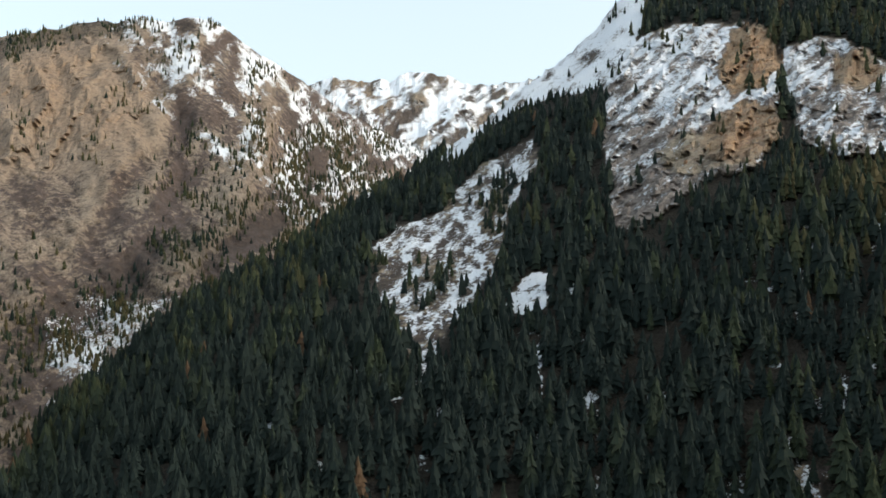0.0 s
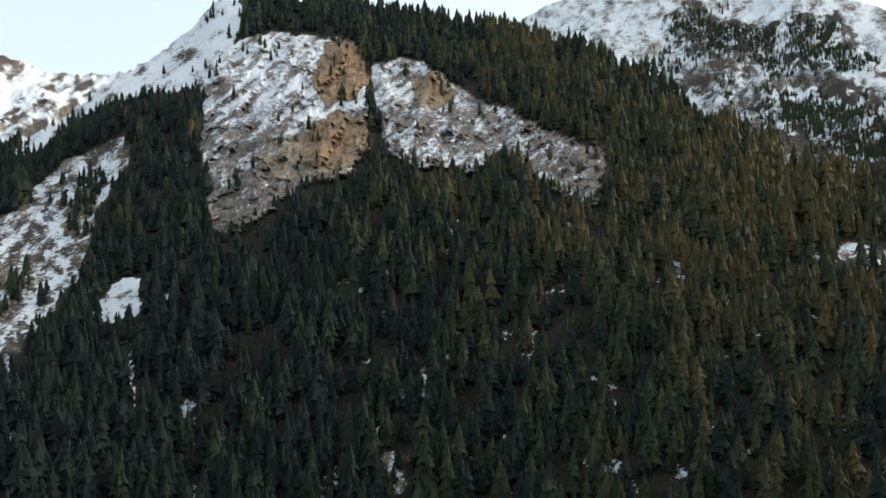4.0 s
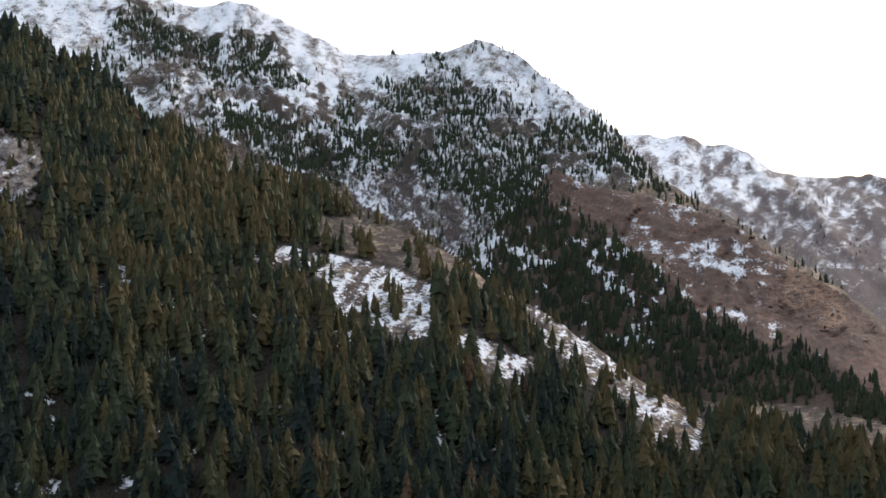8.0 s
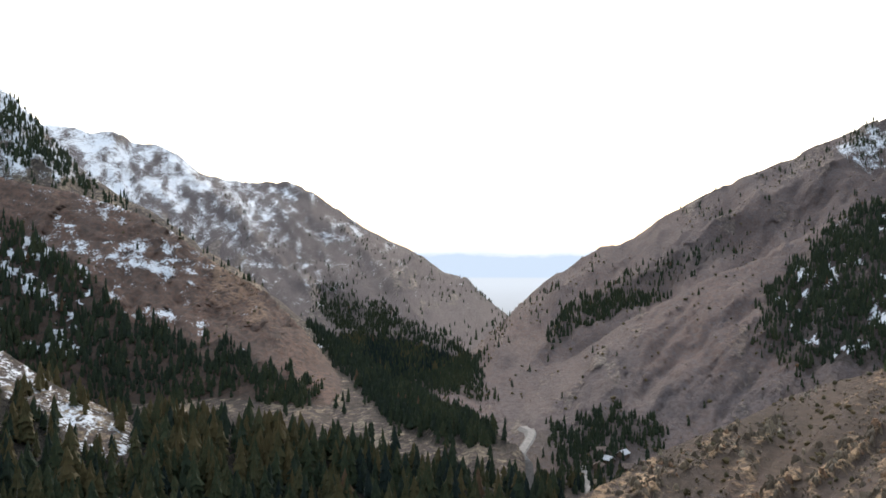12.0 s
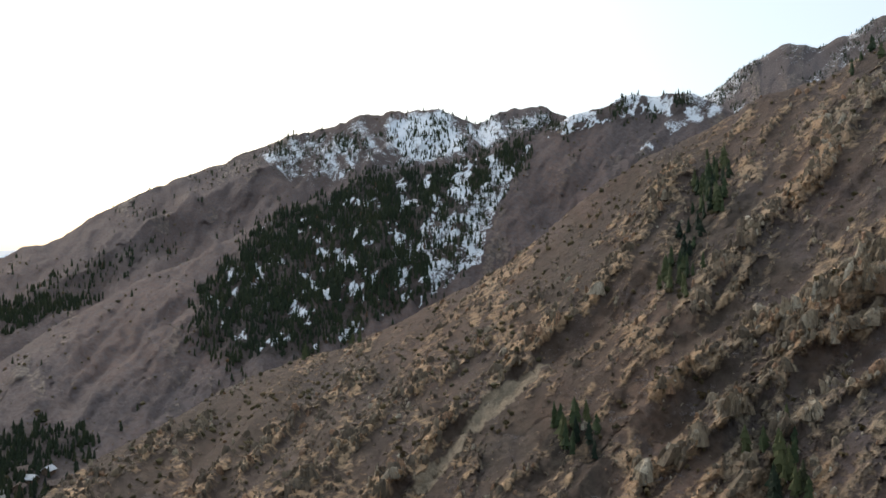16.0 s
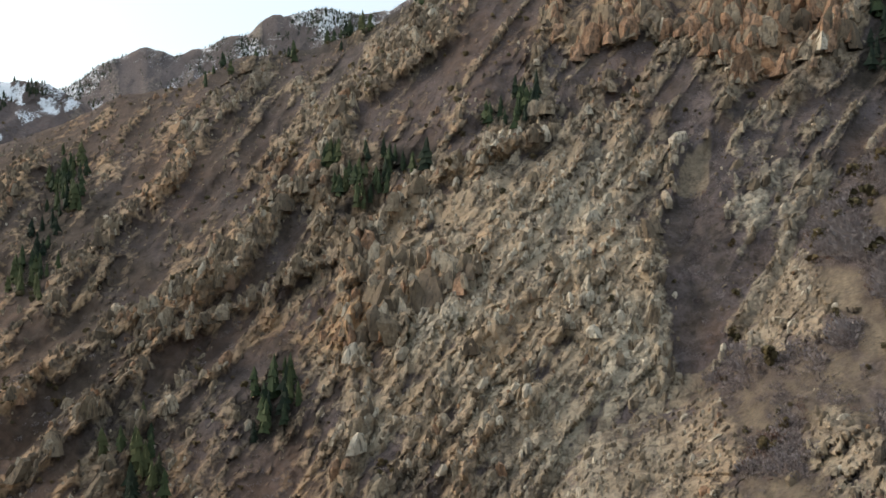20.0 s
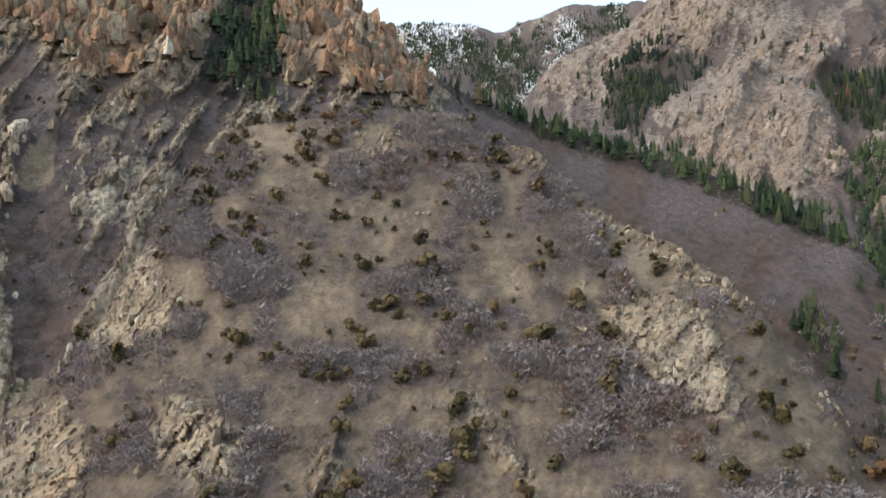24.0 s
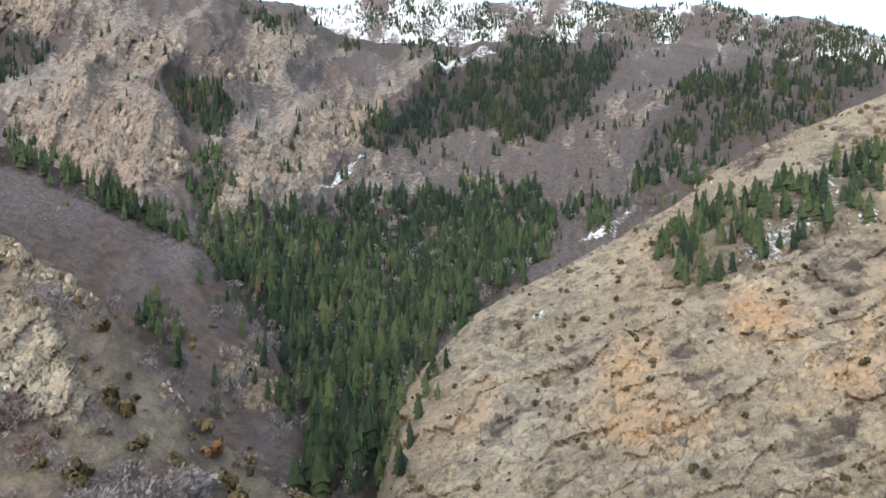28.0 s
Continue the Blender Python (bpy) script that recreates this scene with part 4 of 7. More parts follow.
    ('near_ridge', 'crag', 0.8, [(-228.0, 2.4), (-229.8, 2.7), (-234.9, 0.5), (-236.6, -1.7), (-239.0, -2.7), (-239.4, -4.2), (-234.9, -1.7), (-231.3, 0.9)]),
    ('near_ridge', 'crag', 0.6, [(-214.0, 8.0), (-217.0, 7.7), (-216.3, 5.8), (-212.5, 5.7)]),
    ('near_ridge', 'crag', 0.9, [(-200.7, -11.3), (-204.1, -10.1), (-205.5, -12.6), (-202.7, -14.2)]),
    ('purple_slope', 'forest', 0.7, [(-241.6, -4.6), (-243.0, -3.8), (-244.6, -5.5), (-244.8, -8.3), (-243.2, -7.6)]),
    ('purple_slope', 'crag', 0.7, [(-246.5, -7.0), (-249.0, -6.4), (-251.2, -9.5), (-250.2, -11.8), (-247.5, -9.5)]),
    ('purple_slope', 'forest', 0.1, [(-243.3, -8.0), (-248.6, -8.5), (-250.3, -11.2), (-246.9, -12.1)]),
    ('red_buttress', 'snow', 0.8, [(-73.9, 0.4), (-76.1, 1.1), (-78.4, -0.2), (-81.1, 0.5), (-84.6, -0.7), (-84.4, -1.6), (-80.7, -1.4), (-77.7, -1.0), (-74.9, -0.5)]),
    ('red_buttress', 'snow', 0.7, [(-79.1, -2.7), (-81.8, -3.6), (-83.5, -5.8), (-81.8, -4.9), (-79.4, -3.6)]),
    ('red_buttress', 'snow', 0.6, [(-76.1, 3.7), (-78.7, 3.7), (-79.4, 2.3), (-76.8, 2.6)]),
    ('red_buttress', 'orange', 0.2, [(-82.8, -1.3), (-86.4, -1.7), (-89.6, -4.3), (-92.6, -7.3), (-96.4, -10.3), (-99.0, -13.2), (-96.0, -11.8), (-91.9, -8.0), (-86.7, -5.7), (-83.5, -4.2)]),
    ('far_spur', 'forest', 0.9, [(-91.9, -2.8), (-96.4, -4.7), (-99.8, -5.9), (-101.3, -7.4), (-99.0, -8.1), (-94.5, -5.8), (-91.1, -3.6)]),
    ('floor', 'forest', 0.9, [(-98.7, -8.9), (-104.0, -10.7), (-104.2, -12.8), (-103.2, -15.0), (-98.7, -14.7), (-96.4, -11.8)]),
    ('floor', 'forest', 0.9, [(-105.1, -12.8), (-106.2, -11.4), (-109.9, -11.3), (-114.3, -11.8), (-113.2, -12.9), (-109.6, -14.5), (-108.5, -16.0), (-106.2, -14.9)]),
    ('gate_ridge', 'forest', 0.7, [(-105.8, -11.7), (-107.7, -11.0), (-111.4, -10.5), (-114.3, -11.8), (-107.7, -13.1)]),
    ('patch_ridge', 'forest', 0.7, [(-107.7, -13.1), (-111.4, -11.2), (-114.3, -11.8), (-113.2, -13.2), (-109.6, -14.5)]),
    ('side_range', 'brush', 1, [(-249.4, 9.7), (-255.5, 10.8), (-254.0, 7.5), (-250.9, 7.8)]),
    ('cream_slope', 'brush', 1, [(-269.7, -1.8), (-273.3, 0.0), (-275.9, 0.4), (-275.6, -2.1), (-271.0, -3.2)]),
    ('west_peak', 'snow', 0.75, [(27.5, -6.2), (22.8, -4.3), (17.8, -2.3), (13.6, -0.2), (11.4, 2.8), (8.4, 5.1), (3.2, 6.3), (5.5, 4.0), (10.7, 0.6), (15.0, -2.4), (19.8, -5.9), (24.4, -9.7), (27.5, -11.5)]),
    ('west_peak', 'forest', 0.6, [(27.5, -4.2), (22.8, -3.0), (17.8, -0.2), (13.6, 1.3), (15.0, -1.3), (19.8, -4.4), (24.4, -7.4), (27.5, -8.8)]),
    ('west_peak', 'snow', 0.5, [(23.8, 9.8), (21.2, 11.0), (16.8, 6.4), (13.6, 3.9), (15.0, 3.9), (19.2, 7.0)]),
    ('floor', 'forest', 0.9, [(-92.6, -5.4), (-96.4, -5.9), (-102.1, -7.4), (-102.1, -10.3), (-98.7, -9.6), (-93.4, -7.7)]),
    ('far_spur', 'forest', 0.9, [(-92.6, -5.4), (-96.4, -5.9), (-102.1, -7.4), (-102.1, -10.3), (-98.7, -9.6), (-93.4, -7.7)]),
    ('snow_range', 'forest', 0.9, [(-92.6, -5.4), (-96.4, -5.9), (-102.1, -7.4), (-102.1, -10.3), (-98.7, -9.6), (-93.4, -7.7)]),
    ('red_buttress', 'forest', 0.9, [(-92.6, -5.4), (-96.4, -5.9), (-102.1, -7.4), (-102.1, -10.3), (-98.7, -9.6), (-93.4, -7.7)]),
    ('gate_ridge', 'forest', 0.9, [(-92.6, -5.4), (-96.4, -5.9), (-102.1, -7.4), (-102.1, -10.3), (-98.7, -9.6), (-93.4, -7.7)]),
    ('cream_slope', 'orange', 0.9, [(-280.4, -2.9), (-284.4, -3.1), (-285.0, -5.5), (-282.1, -6.4), (-280.1, -5.4)]),
    ('cream_slope', 'orange', 0.8, [(-270.8, -9.7), (-274.1, -7.4), (-276.3, -10.2), (-278.7, -11.1), (-277.0, -13.7), (-272.7, -13.2), (-270.5, -11.9)]),
    ('cream_slope', 'orange', 0.7, [(-284.4, -7.0), (-289.0, -5.3), (-289.0, -8.7), (-285.4, -8.9)]),
    ('cream_slope', 'orange', 0.6, [(-262.9, -9.5), (-264.8, -7.6), (-265.9, -8.7), (-264.1, -12.1), (-262.2, -13.5)]),
    ('rock_slope', 'forest', 0.8, [(-165.8, 12.5), (-169.1, 13.4), (-172.1, 14.6), (-175.9, 16.5), (-176.1, 15.9), (-172.1, 13.8), (-169.1, 12.5), (-166.2, 11.9)]),
    ('rock_slope', 'forest', 0.5, [(-160.8, 10.6), (-164.0, 12.2), (-166.2, 12.5), (-165.8, 11.8), (-162.6, 10.4)]),
    ('rock_slope', 'forest', 0.7, [(-152.6, 3.6), (-153.7, 5.1), (-154.5, 4.7), (-154.1, 1.7), (-152.6, -1.3), (-151.1, -4.4), (-150.7, -2.1), (-152.2, 0.9)]),
    ('rock_slope', 'gully', 1, [(-192.4, 3.7), (-193.0, 5.5), (-193.8, 7.2), (-196.0, 6.5), (-196.0, 3.9), (-195.3, 1.5), (-195.0, -3.4), (-195.2, -6.8), (-192.7, -7.6), (-192.4, -3.0)]),
    ('near_ridge', 'crag', 0.8, [(-187.0, -10.0), (-191.0, -8.4), (-194.5, -8.2), (-197.0, -11.0), (-197.2, -17.5), (-184.0, -17.5)]),
    ('rock_slope', 'pale', 0.8, [(-195.4, 0.0), (-196.4, 6.6), (-199.5, 7.4), (-201.0, 4.5), (-198.0, 0.0)]),
    ('high_snow', 'forest', 0.6, [(-212.0, 13.0), (-219.0, 14.2), (-224.0, 13.8), (-229.0, 15.0), (-234.0, 14.8), (-234.0, 10.0), (-222.0, 9.0), (-212.0, 11.0)]),
    ('rock_slope', 'dirt', 0.9, [(-192.9, 3.8), (-193.5, 5.5), (-195.4, 7.2), (-195.1, 5.3), (-194.7, 3.5)]),
    ('near_ridge', 'dirt', 0.9, [(-192.9, 3.8), (-193.5, 5.5), (-195.4, 7.2), (-195.1, 5.3), (-194.7, 3.5)]),
]


# ---- noise on arrays ----
def lattice(ix, iy, seed):
    h = (ix * 374761393 + iy * 668265263 + seed * 974634777) & 0x7FFFFFFF
    h = ((h ^ (h >> 13)) * 1274126177) & 0x7FFFFFFF
    return ((h ^ (h >> 16)) & 0xFFFF) / 65535.0


def value_noise(x, y, seed):
    ix, iy = np.floor(x).astype(np.int64), np.floor(y).astype(np.int64)
    fx, fy = x - ix, y - iy
    fx, fy = fx * fx * (3 - 2 * fx), fy * fy * (3 - 2 * fy)
    a, b = lattice(ix, iy, seed), lattice(ix + 1, iy, seed)
    c, d = lattice(ix, iy + 1, seed), lattice(ix + 1, iy + 1, seed)
    return (a + (b - a) * fx) * (1 - fy) + (c + (d - c) * fx) * fy


def fbm(x, y, size, octaves, seed, gain=0.5, ridged=False):
    """Noise in -1 to 1, largest bumps of the given size."""
    total, amp, norm = 0.0, 1.0, 0.0
    for k in range(octaves):
        s = 2.03 ** k / size
        n = value_noise(x * s + 17.3 * k, y * s - 9.1 * k, seed + k)
        n = 1 - 2 * np.abs(2 * n - 1) if ridged else 2 * n - 1
        total, norm, amp = total + amp * n, norm + amp, amp * gain
    return total / norm


def soften(values, half):
    """Running mean along the bearings."""
    p = np.concatenate([np.full(half, values[0]), values, np.full(half, values[-1])])
    c = np.cumsum(np.concatenate([[0], p]))
    return (c[2 * half + 1:] - c[:-2 * half - 1]) / (2 * half + 1)


NAMES = list(RIDGES)
START = 35.0


def ridge_table(az):
    """Per ridge: foot distance, foot height, crest distance and crest height at the bearings az."""
    out = []
    for name in NAMES:
        share, foot, power, back, crest = RIDGES[name]
        b = np.array([c[0] for c in crest])[::-1]
        el = np.interp(az, b, np.array([c[1] for c in crest])[::-1])
        rc = np.interp(az, b, np.array([c[2] for c in crest])[::-1])
        over = np.maximum(np.maximum(b[0] - az, az - b[-1]), 0)
        el, rc = soften(el, 2), soften(rc, 14)
        el = el + (0.05 if "forest" in name or name == "purple_slope" else 0.5 if name == "snow_basin" else 0.24 if name in ("gate_ridge", "far_spur") else 0.14) * fbm(az, 0 * az + len(out), 1.0, 4, 55, 0.65)
        rc = np.where(el < -1, np.minimum(rc, (EYE - foot - 14) / np.tan(np.radians(np.maximum(-el, 1)))), rc)
        zc = EYE + rc * np.tan(np.radians(el)) - 1.3 * rc * np.radians(over)
        out.append((soften(rc * share, 40), foot, power, back, rc, zc, soften(zc, 30)))
    return out


def height(table, r):
    """Height and the number of the ridge on top; r is an array of bearings x distances."""
    z, who = -60 * np.clip((r - 1900) / 700, 0, 1), np.full(r.shape, -1)
    second = np.full(r.shape, -900.0)
    for k, (rb, foot, power, back, rc, zc, zs) in enumerate(table):
        rb, rc, zc, zs = rb[:, None], rc[:, None], zc[:, None], zs[:, None]
        s = (r - rb) / (rc - rb)
        up = np.where(s > 0, foot + (zs + (zc - zs) * np.clip(s, 0, 1) ** 3 - foot) * np.clip(s, 0, 1) ** power, foot + s * (rc - rb) * 0.5)
        up = np.where(s > 1, zc - back * (r - rc) - 0.0002 * (r - rc) ** 2, up)
        up = np.where(zc > foot + 5, up, -500)
        who = np.where(up > z, k, who)
        second = np.maximum(second, np.minimum(z, up))
        z = np.maximum(z, up)
    return z, who, z - second


def inside(poly, a, e):
    """Points of a, e in the outline poly."""
    hit = np.zeros(a.shape, bool)
    n = len(poly)
    for i in range(n):
        (x0, y0), (x1, y1) = poly[i], poly[(i + 1) % n]
        if abs(y1 - y0) < 1e-9:
            continue
        cross = (y0 > e) != (y1 > e)
        hit ^= cross & (a < (x1 - x0) * (e - y0) / (y1 - y0) + x0)
    return hit


# ---- the ground: one sheet, finer where the slopes face the overlook ----
SEEN, HIDDEN, RINGS = 1900, 60, 290
share = np.interp(np.linspace(START, -293, 2000), [-293, -200, -140, -125, -10, 35], [1.25, 1.3, 1.15, 0.85, 0.8, 0.95])
share = np.concatenate([[0], np.cumsum(share[:-1])]) / share.sum()
AZ = np.concatenate([np.interp(np.linspace(0, 1, SEEN, endpoint=False), share, np.linspace(START, -293, 2000)), np.linspace(-293, START - 360, HIDDEN, endpoint=False)])
table = ridge_table(AZ)
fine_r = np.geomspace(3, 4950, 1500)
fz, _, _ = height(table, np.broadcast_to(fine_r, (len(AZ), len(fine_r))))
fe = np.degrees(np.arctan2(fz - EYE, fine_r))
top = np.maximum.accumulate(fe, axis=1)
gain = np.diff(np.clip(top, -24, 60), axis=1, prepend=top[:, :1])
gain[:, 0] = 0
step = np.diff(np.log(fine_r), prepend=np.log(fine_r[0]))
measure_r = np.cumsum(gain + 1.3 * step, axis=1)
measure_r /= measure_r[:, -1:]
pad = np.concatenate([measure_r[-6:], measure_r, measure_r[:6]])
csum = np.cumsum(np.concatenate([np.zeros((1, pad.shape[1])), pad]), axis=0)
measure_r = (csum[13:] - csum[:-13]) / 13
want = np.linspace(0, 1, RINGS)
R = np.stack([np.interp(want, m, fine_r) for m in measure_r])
for rb, foot, power, back, rc, zc, zs in table:
    near_ring = np.clip(np.argmin(np.abs(R - rc[:, None]), axis=1), 1, RINGS - 2)
    R[np.arange(len(AZ)), near_ring] = rc
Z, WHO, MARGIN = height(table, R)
Z = Z * np.clip((R - 12) / 95, 0, 1) ** 1.5
A2 = np.broadcast_to(AZ[:, None], R.shape)
X, Y = -np.sin(np.radians(A2)) * R, np.cos(np.radians(A2)) * R


def layer(*names):
    hit = np.zeros(WHO.shape, bool)
    for n in names:
        hit |= WHO == NAMES.index(n)
    return hit


EL = np.degrees(np.arctan2(Z - EYE, R))
near = np.clip(420 / R, 0.6, 1)
wa = A2 + (0.6 * fbm(X, Y, 70, 4, 3) + 0.45 * fbm(A2 * 3, EL * 3, 2.0, 4, 4)) * near
we = EL + (0.5 * fbm(X, Y, 65, 4, 8) + 0.45 * fbm(A2 * 3, EL * 3, 2.0, 4, 9)) * near
cov = {k: np.zeros(R.shape) for k in ("slab", "orange", "snow", "scree", "brush", "forest", "aspen", "cliff", "pale", "crag", "dirt", "gully", "grass")}
ahead = np.zeros(R.shape, bool)
for name, kind, strength, outline in COVER:
    lo, hi = min(p[0] for p in outline) - 2, max(p[0] for p in outline) + 2
    rows = np.where((AZ > lo) & (AZ < hi))[0]
    hit = inside(outline, wa[rows], we[rows]) & (WHO[rows] == (NAMES.index(name) if name in NAMES else -1))
    cov[kind][rows] = np.maximum(cov[kind][rows], hit * strength)
    if kind in ("slab", "orange", "snow", "scree"):
        ahead[rows] |= inside(outline, wa[rows], we[rows] + np.degrees(15 / R[rows])) & (WHO[rows] == NAMES.index(name) if name in NAMES else False)


def blur(F, half):
    """Running mean over the sheet, both ways."""
    for axis in (0, 1):
        p = np.concatenate([np.repeat(np.take(F, [0], axis), half + 1, axis), F, np.repeat(np.take(F, [-1], axis), half, axis)], axis)
        c = np.cumsum(p, axis)
        n = c.shape[axis]
        F = (np.take(c, np.arange(2 * half + 1, n), axis) - np.take(c, np.arange(0, n - 2 * half - 1), axis)) / (2 * half + 1)
    return F


def strata(dip, width, length, seed, octaves=4, gain=0.55, ridged=True):
    """Bands that climb to the viewer's right at the given dip (degrees): noise drawn out along them."""
    c, d = math.cos(radians(dip)), math.sin(radians(dip))
    along, across = -A2 * c + EL * d, A2 * d + EL * c
    return fbm(across / width, along / length, 1.0, octaves, seed, gain, ridged)


def steps(dip, width, seed, wander=0.8):
    """Ledges: slow ramps that break off sharply, climbing at the given dip."""
    c, d = math.cos(radians(dip)), math.sin(radians(dip))
    along, across = -A2 * c + EL * d, A2 * d + EL * c
    v = across / width + wander * fbm(along / width, across / width, 3.0, 4, seed) + 0.35 * fbm(along / width, across / width, 0.7, 2, seed + 9)
    saw = v - np.floor(v)
    return saw ** 2 * (0.4 + 1.2 * value_noise(along / width * 0.6, np.floor(v), seed + 5))


def cells(size, seed, dip=0.0, stretch=1.0, warp=0.35, dome=False):
    """Broken rock: flat-faced blocks of the given size (degrees), each set forward and tilted its own way; and the distance to the next crack."""
    c, d = math.cos(radians(dip)), math.sin(radians(dip))
    wx, wy = warp * size * fbm(A2, EL, size * 1.3, 3, seed + 40), warp * size * fbm(A2, EL, size * 1.3, 3, seed + 41)
    u, v = ((-A2 + wx) * c + (EL + wy) * d) / (size * stretch), ((A2 + wx) * d + (EL + wy) * c) / size
    iu, iv = np.floor(u).astype(np.int64), np.floor(v).astype(np.int64)
    f1, f2, out = np.full(u.shape, 9.0), np.full(u.shape, 9.0), np.zeros(u.shape)
    for du in (-1, 0, 1):
        for dv in (-1, 0, 1):
            cu, cv = iu + du, iv + dv
            ou, ov = u - cu - lattice(cu, cv, seed), v - cv - lattice(cu, cv, seed + 1)
            q = np.hypot(ou, ov)
            face = lattice(cu, cv, seed + 2) + 1.6 * ou * (lattice(cu, cv, seed + 3) - 0.5) + 1.8 * ov * (lattice(cu, cv, seed + 4) - 0.75)
            if dome:
                face = 0.35 * lattice(cu, cv, seed + 2) + np.sqrt(np.clip(1.2 - q * q, 0, 2))
            nearer = q < f1
            f2 = np.where(nearer, f1, np.minimum(f2, q))
            out, f1 = np.where(nearer, face, out), np.where(nearer, q, f1)
    return out - 0.3 * np.clip(1 - (f2 - f1) / 0.2, 0, 1)


# relief: spurs and gullies, ribs of rock, crags
wood = layer("forest_hill", "forest_spur")
rib = strata(52, 1.5, 6.0, 101)
wide_rib = strata(50, 4.0, 14.0, 105, 3)
craggy = np.clip(0.72 + 0.9 * fbm(A2, EL, 7.0, 4, 111) + (-A2 - 163) / 48, 0.42, 1)
rib2 = strata(60, 0.6, 1.6, 117, 4)
bump = fbm(A2, EL, 0.55, 4, 133, 0.6, True)
ledge = strata(24, 0.8, 5.0, 151)
spur = strata(118, 3.2, 14.0, 163, 4)
spur2 = strata(48, 2.2, 9.0, 171, 4)
fins = np.zeros(R.shape)
bend_a, bend_e = 0.5 * fbm(A2, EL, 1.6, 3, 501), 0.5 * fbm(A2, EL, 1.6, 3, 502)
for name, tall_deg, wide_deg, line in RIBS:
    rows = np.where((AZ > min(p[0] for p in line) - 5) & (AZ < max(p[0] for p in line) + 5))[0]
    a, e = A2[rows] + bend_a[rows], EL[rows] + bend_e[rows]
    best, sidedness = np.full(a.shape, 99.0), np.zeros(a.shape)
    for (a0, e0), (a1, e1) in zip(line[:-1], line[1:]):
        da, de = a1 - a0, e1 - e0
        f = np.clip(((a - a0) * da + (e - e0) * de) / (da * da + de * de), 0, 1)
        qa, qe = a - a0 - f * da, e - e0 - f * de
        d = np.hypot(qa, qe)
        m = d < best
        best, sidedness = np.where(m, d, best), np.where(m, np.sign(qe), sidedness)
    w = wide_deg * np.where((sidedness < 0) & (tall_deg > 0), 0.7, 1.5)
    shape = np.clip(1 - best / w, 0, 1) * (0.7 + 0.6 * fbm(a, e, 0.8, 3, 503))
    fins[rows] += np.where(WHO[rows] == NAMES.index(name), tall_deg * shape, 0)
crest_gap = np.ones(R.shape)
for k, (rb, foot, power, back, rc, zc, zs) in enumerate(table):
    m = WHO == k
    crest_gap = np.where(m, np.clip(np.abs(rc[:, None] - R) / (0.12 * rc[:, None]), 0.3, 1), crest_gap)
deg = R * radians(1.0)
up = 0.0 * R
spine = np.clip(0.9 * np.clip(fins, 0, 1.2) + craggy * np.clip((rib - 0.12) * 1.7, 0, 1), 0, 1) * layer("rock_slope")
broken = blur(cov["pale"], 13) * np.clip(0.85 + 1.5 * fbm(A2, EL, 4.0, 4, 961), 0, 1.2)
spine = np.clip(spine + 0.55 * broken * np.clip(0.6 + rib2, 0, 1) + cov["cliff"] * np.clip(0.55 + 1.6 * fbm(A2, EL, 2.2, 4, 909), 0, 1), 0, 1) * (1 - blur(cov["gully"], 3))
up = np.where(layer("rock_slope"), 0.8 * wide_rib + 0.32 * craggy * rib, up)
up = np.where(layer("near_ridge"), 0.14 * rib, up)
up = np.where(layer("purple_slope"), 0.22 * spur, up)
up = np.where(layer("cream_slope"), 0.25 * ledge, up)
up = np.where(layer("west_peak"), 0.75 * spur + 0.45 * spur2, up)
up = np.where(layer("side_range"), 0.6 * spur + 0.4 * strata(70, 2.5, 4, 187) + 0.5 * fbm(A2, EL, 2.6, 3, 431, 0.5, True), up)
up = np.where(layer("snow_range"), 0.8 * spur + 0.35 * spur2, up)
up = np.where(layer("red_buttress"), 0.55 * spur + 0.4 * spur2, np.where(layer("patch_ridge", "gate_ridge"), 0.8 * spur + 0.65 * spur2 + 0.3 * strata(55, 0.9, 3.5, 951, 4) + 0.1 * bump, up))
up = np.where(layer("far_spur", "snow_basin", "high_snow", "north_peaks"), 0.75 * spur + 0.5 * spur2 + 0.1 * bump, up)
up = np.where(wood, 0.25 * spur, up)
up = up + 0.45 * fins
big_cells, mid_cells, small_cells = cells(2.3, 601, 52, 2.4, 0.2), cells(1.0, 611, 60, 1.7, 0.25), cells(0.55, 621, 60, 1.4)
tall_cells = cells(1.4, 631, 85, 2.2)
out = 0.0 * R
out = np.where(layer("rock_slope"), (0.2 + 0.8 * spine) * (0.55 * big_cells + 0.4 * mid_cells + 0.3 * small_cells + 0.4 * steps(50, 2.0, 401, 1.0)) + 0.06 * bump, out)
out = np.where(layer("near_ridge"), 0.08 * bump + 0.06 * small_cells + blur(cov["crag"], 2) * (0.5 * big_cells + 0.35 * mid_cells + 0.25 * small_cells), out)
out = np.where(layer("purple_slope"), 0.15 * bump, out)
out = np.where(layer("cream_slope"), 0.3 * steps(26, 1.8, 409) + 0.22 * steps(30, 0.8, 407, 0.6) * (EL < 1) + 0.4 * cells(2.0, 641, 28, 3.0) + 0.12 * small_cells + 0.2 * steps(112, 2.6, 411), out)
out = np.where(layer("west_peak"), 0.14 * tall_cells + 0.1 * mid_cells + 0.22 * steps(125, 1.0, 421), out)
out = np.where(layer("side_range"), 0.5 * cells(2.6, 651, 80, 1.3, 0.3, True) + 0.12 * small_cells + 1.1 * np.sqrt(np.clip(blur(cov["crag"], 9), 0, 1)) + blur(cov["crag"], 2) * (0.6 * cells(1.3, 655, 75, 1.5, 0.3, True) + 0.22 * small_cells + 0.2 * steps(8, 0.9, 413, 1.4)), out)
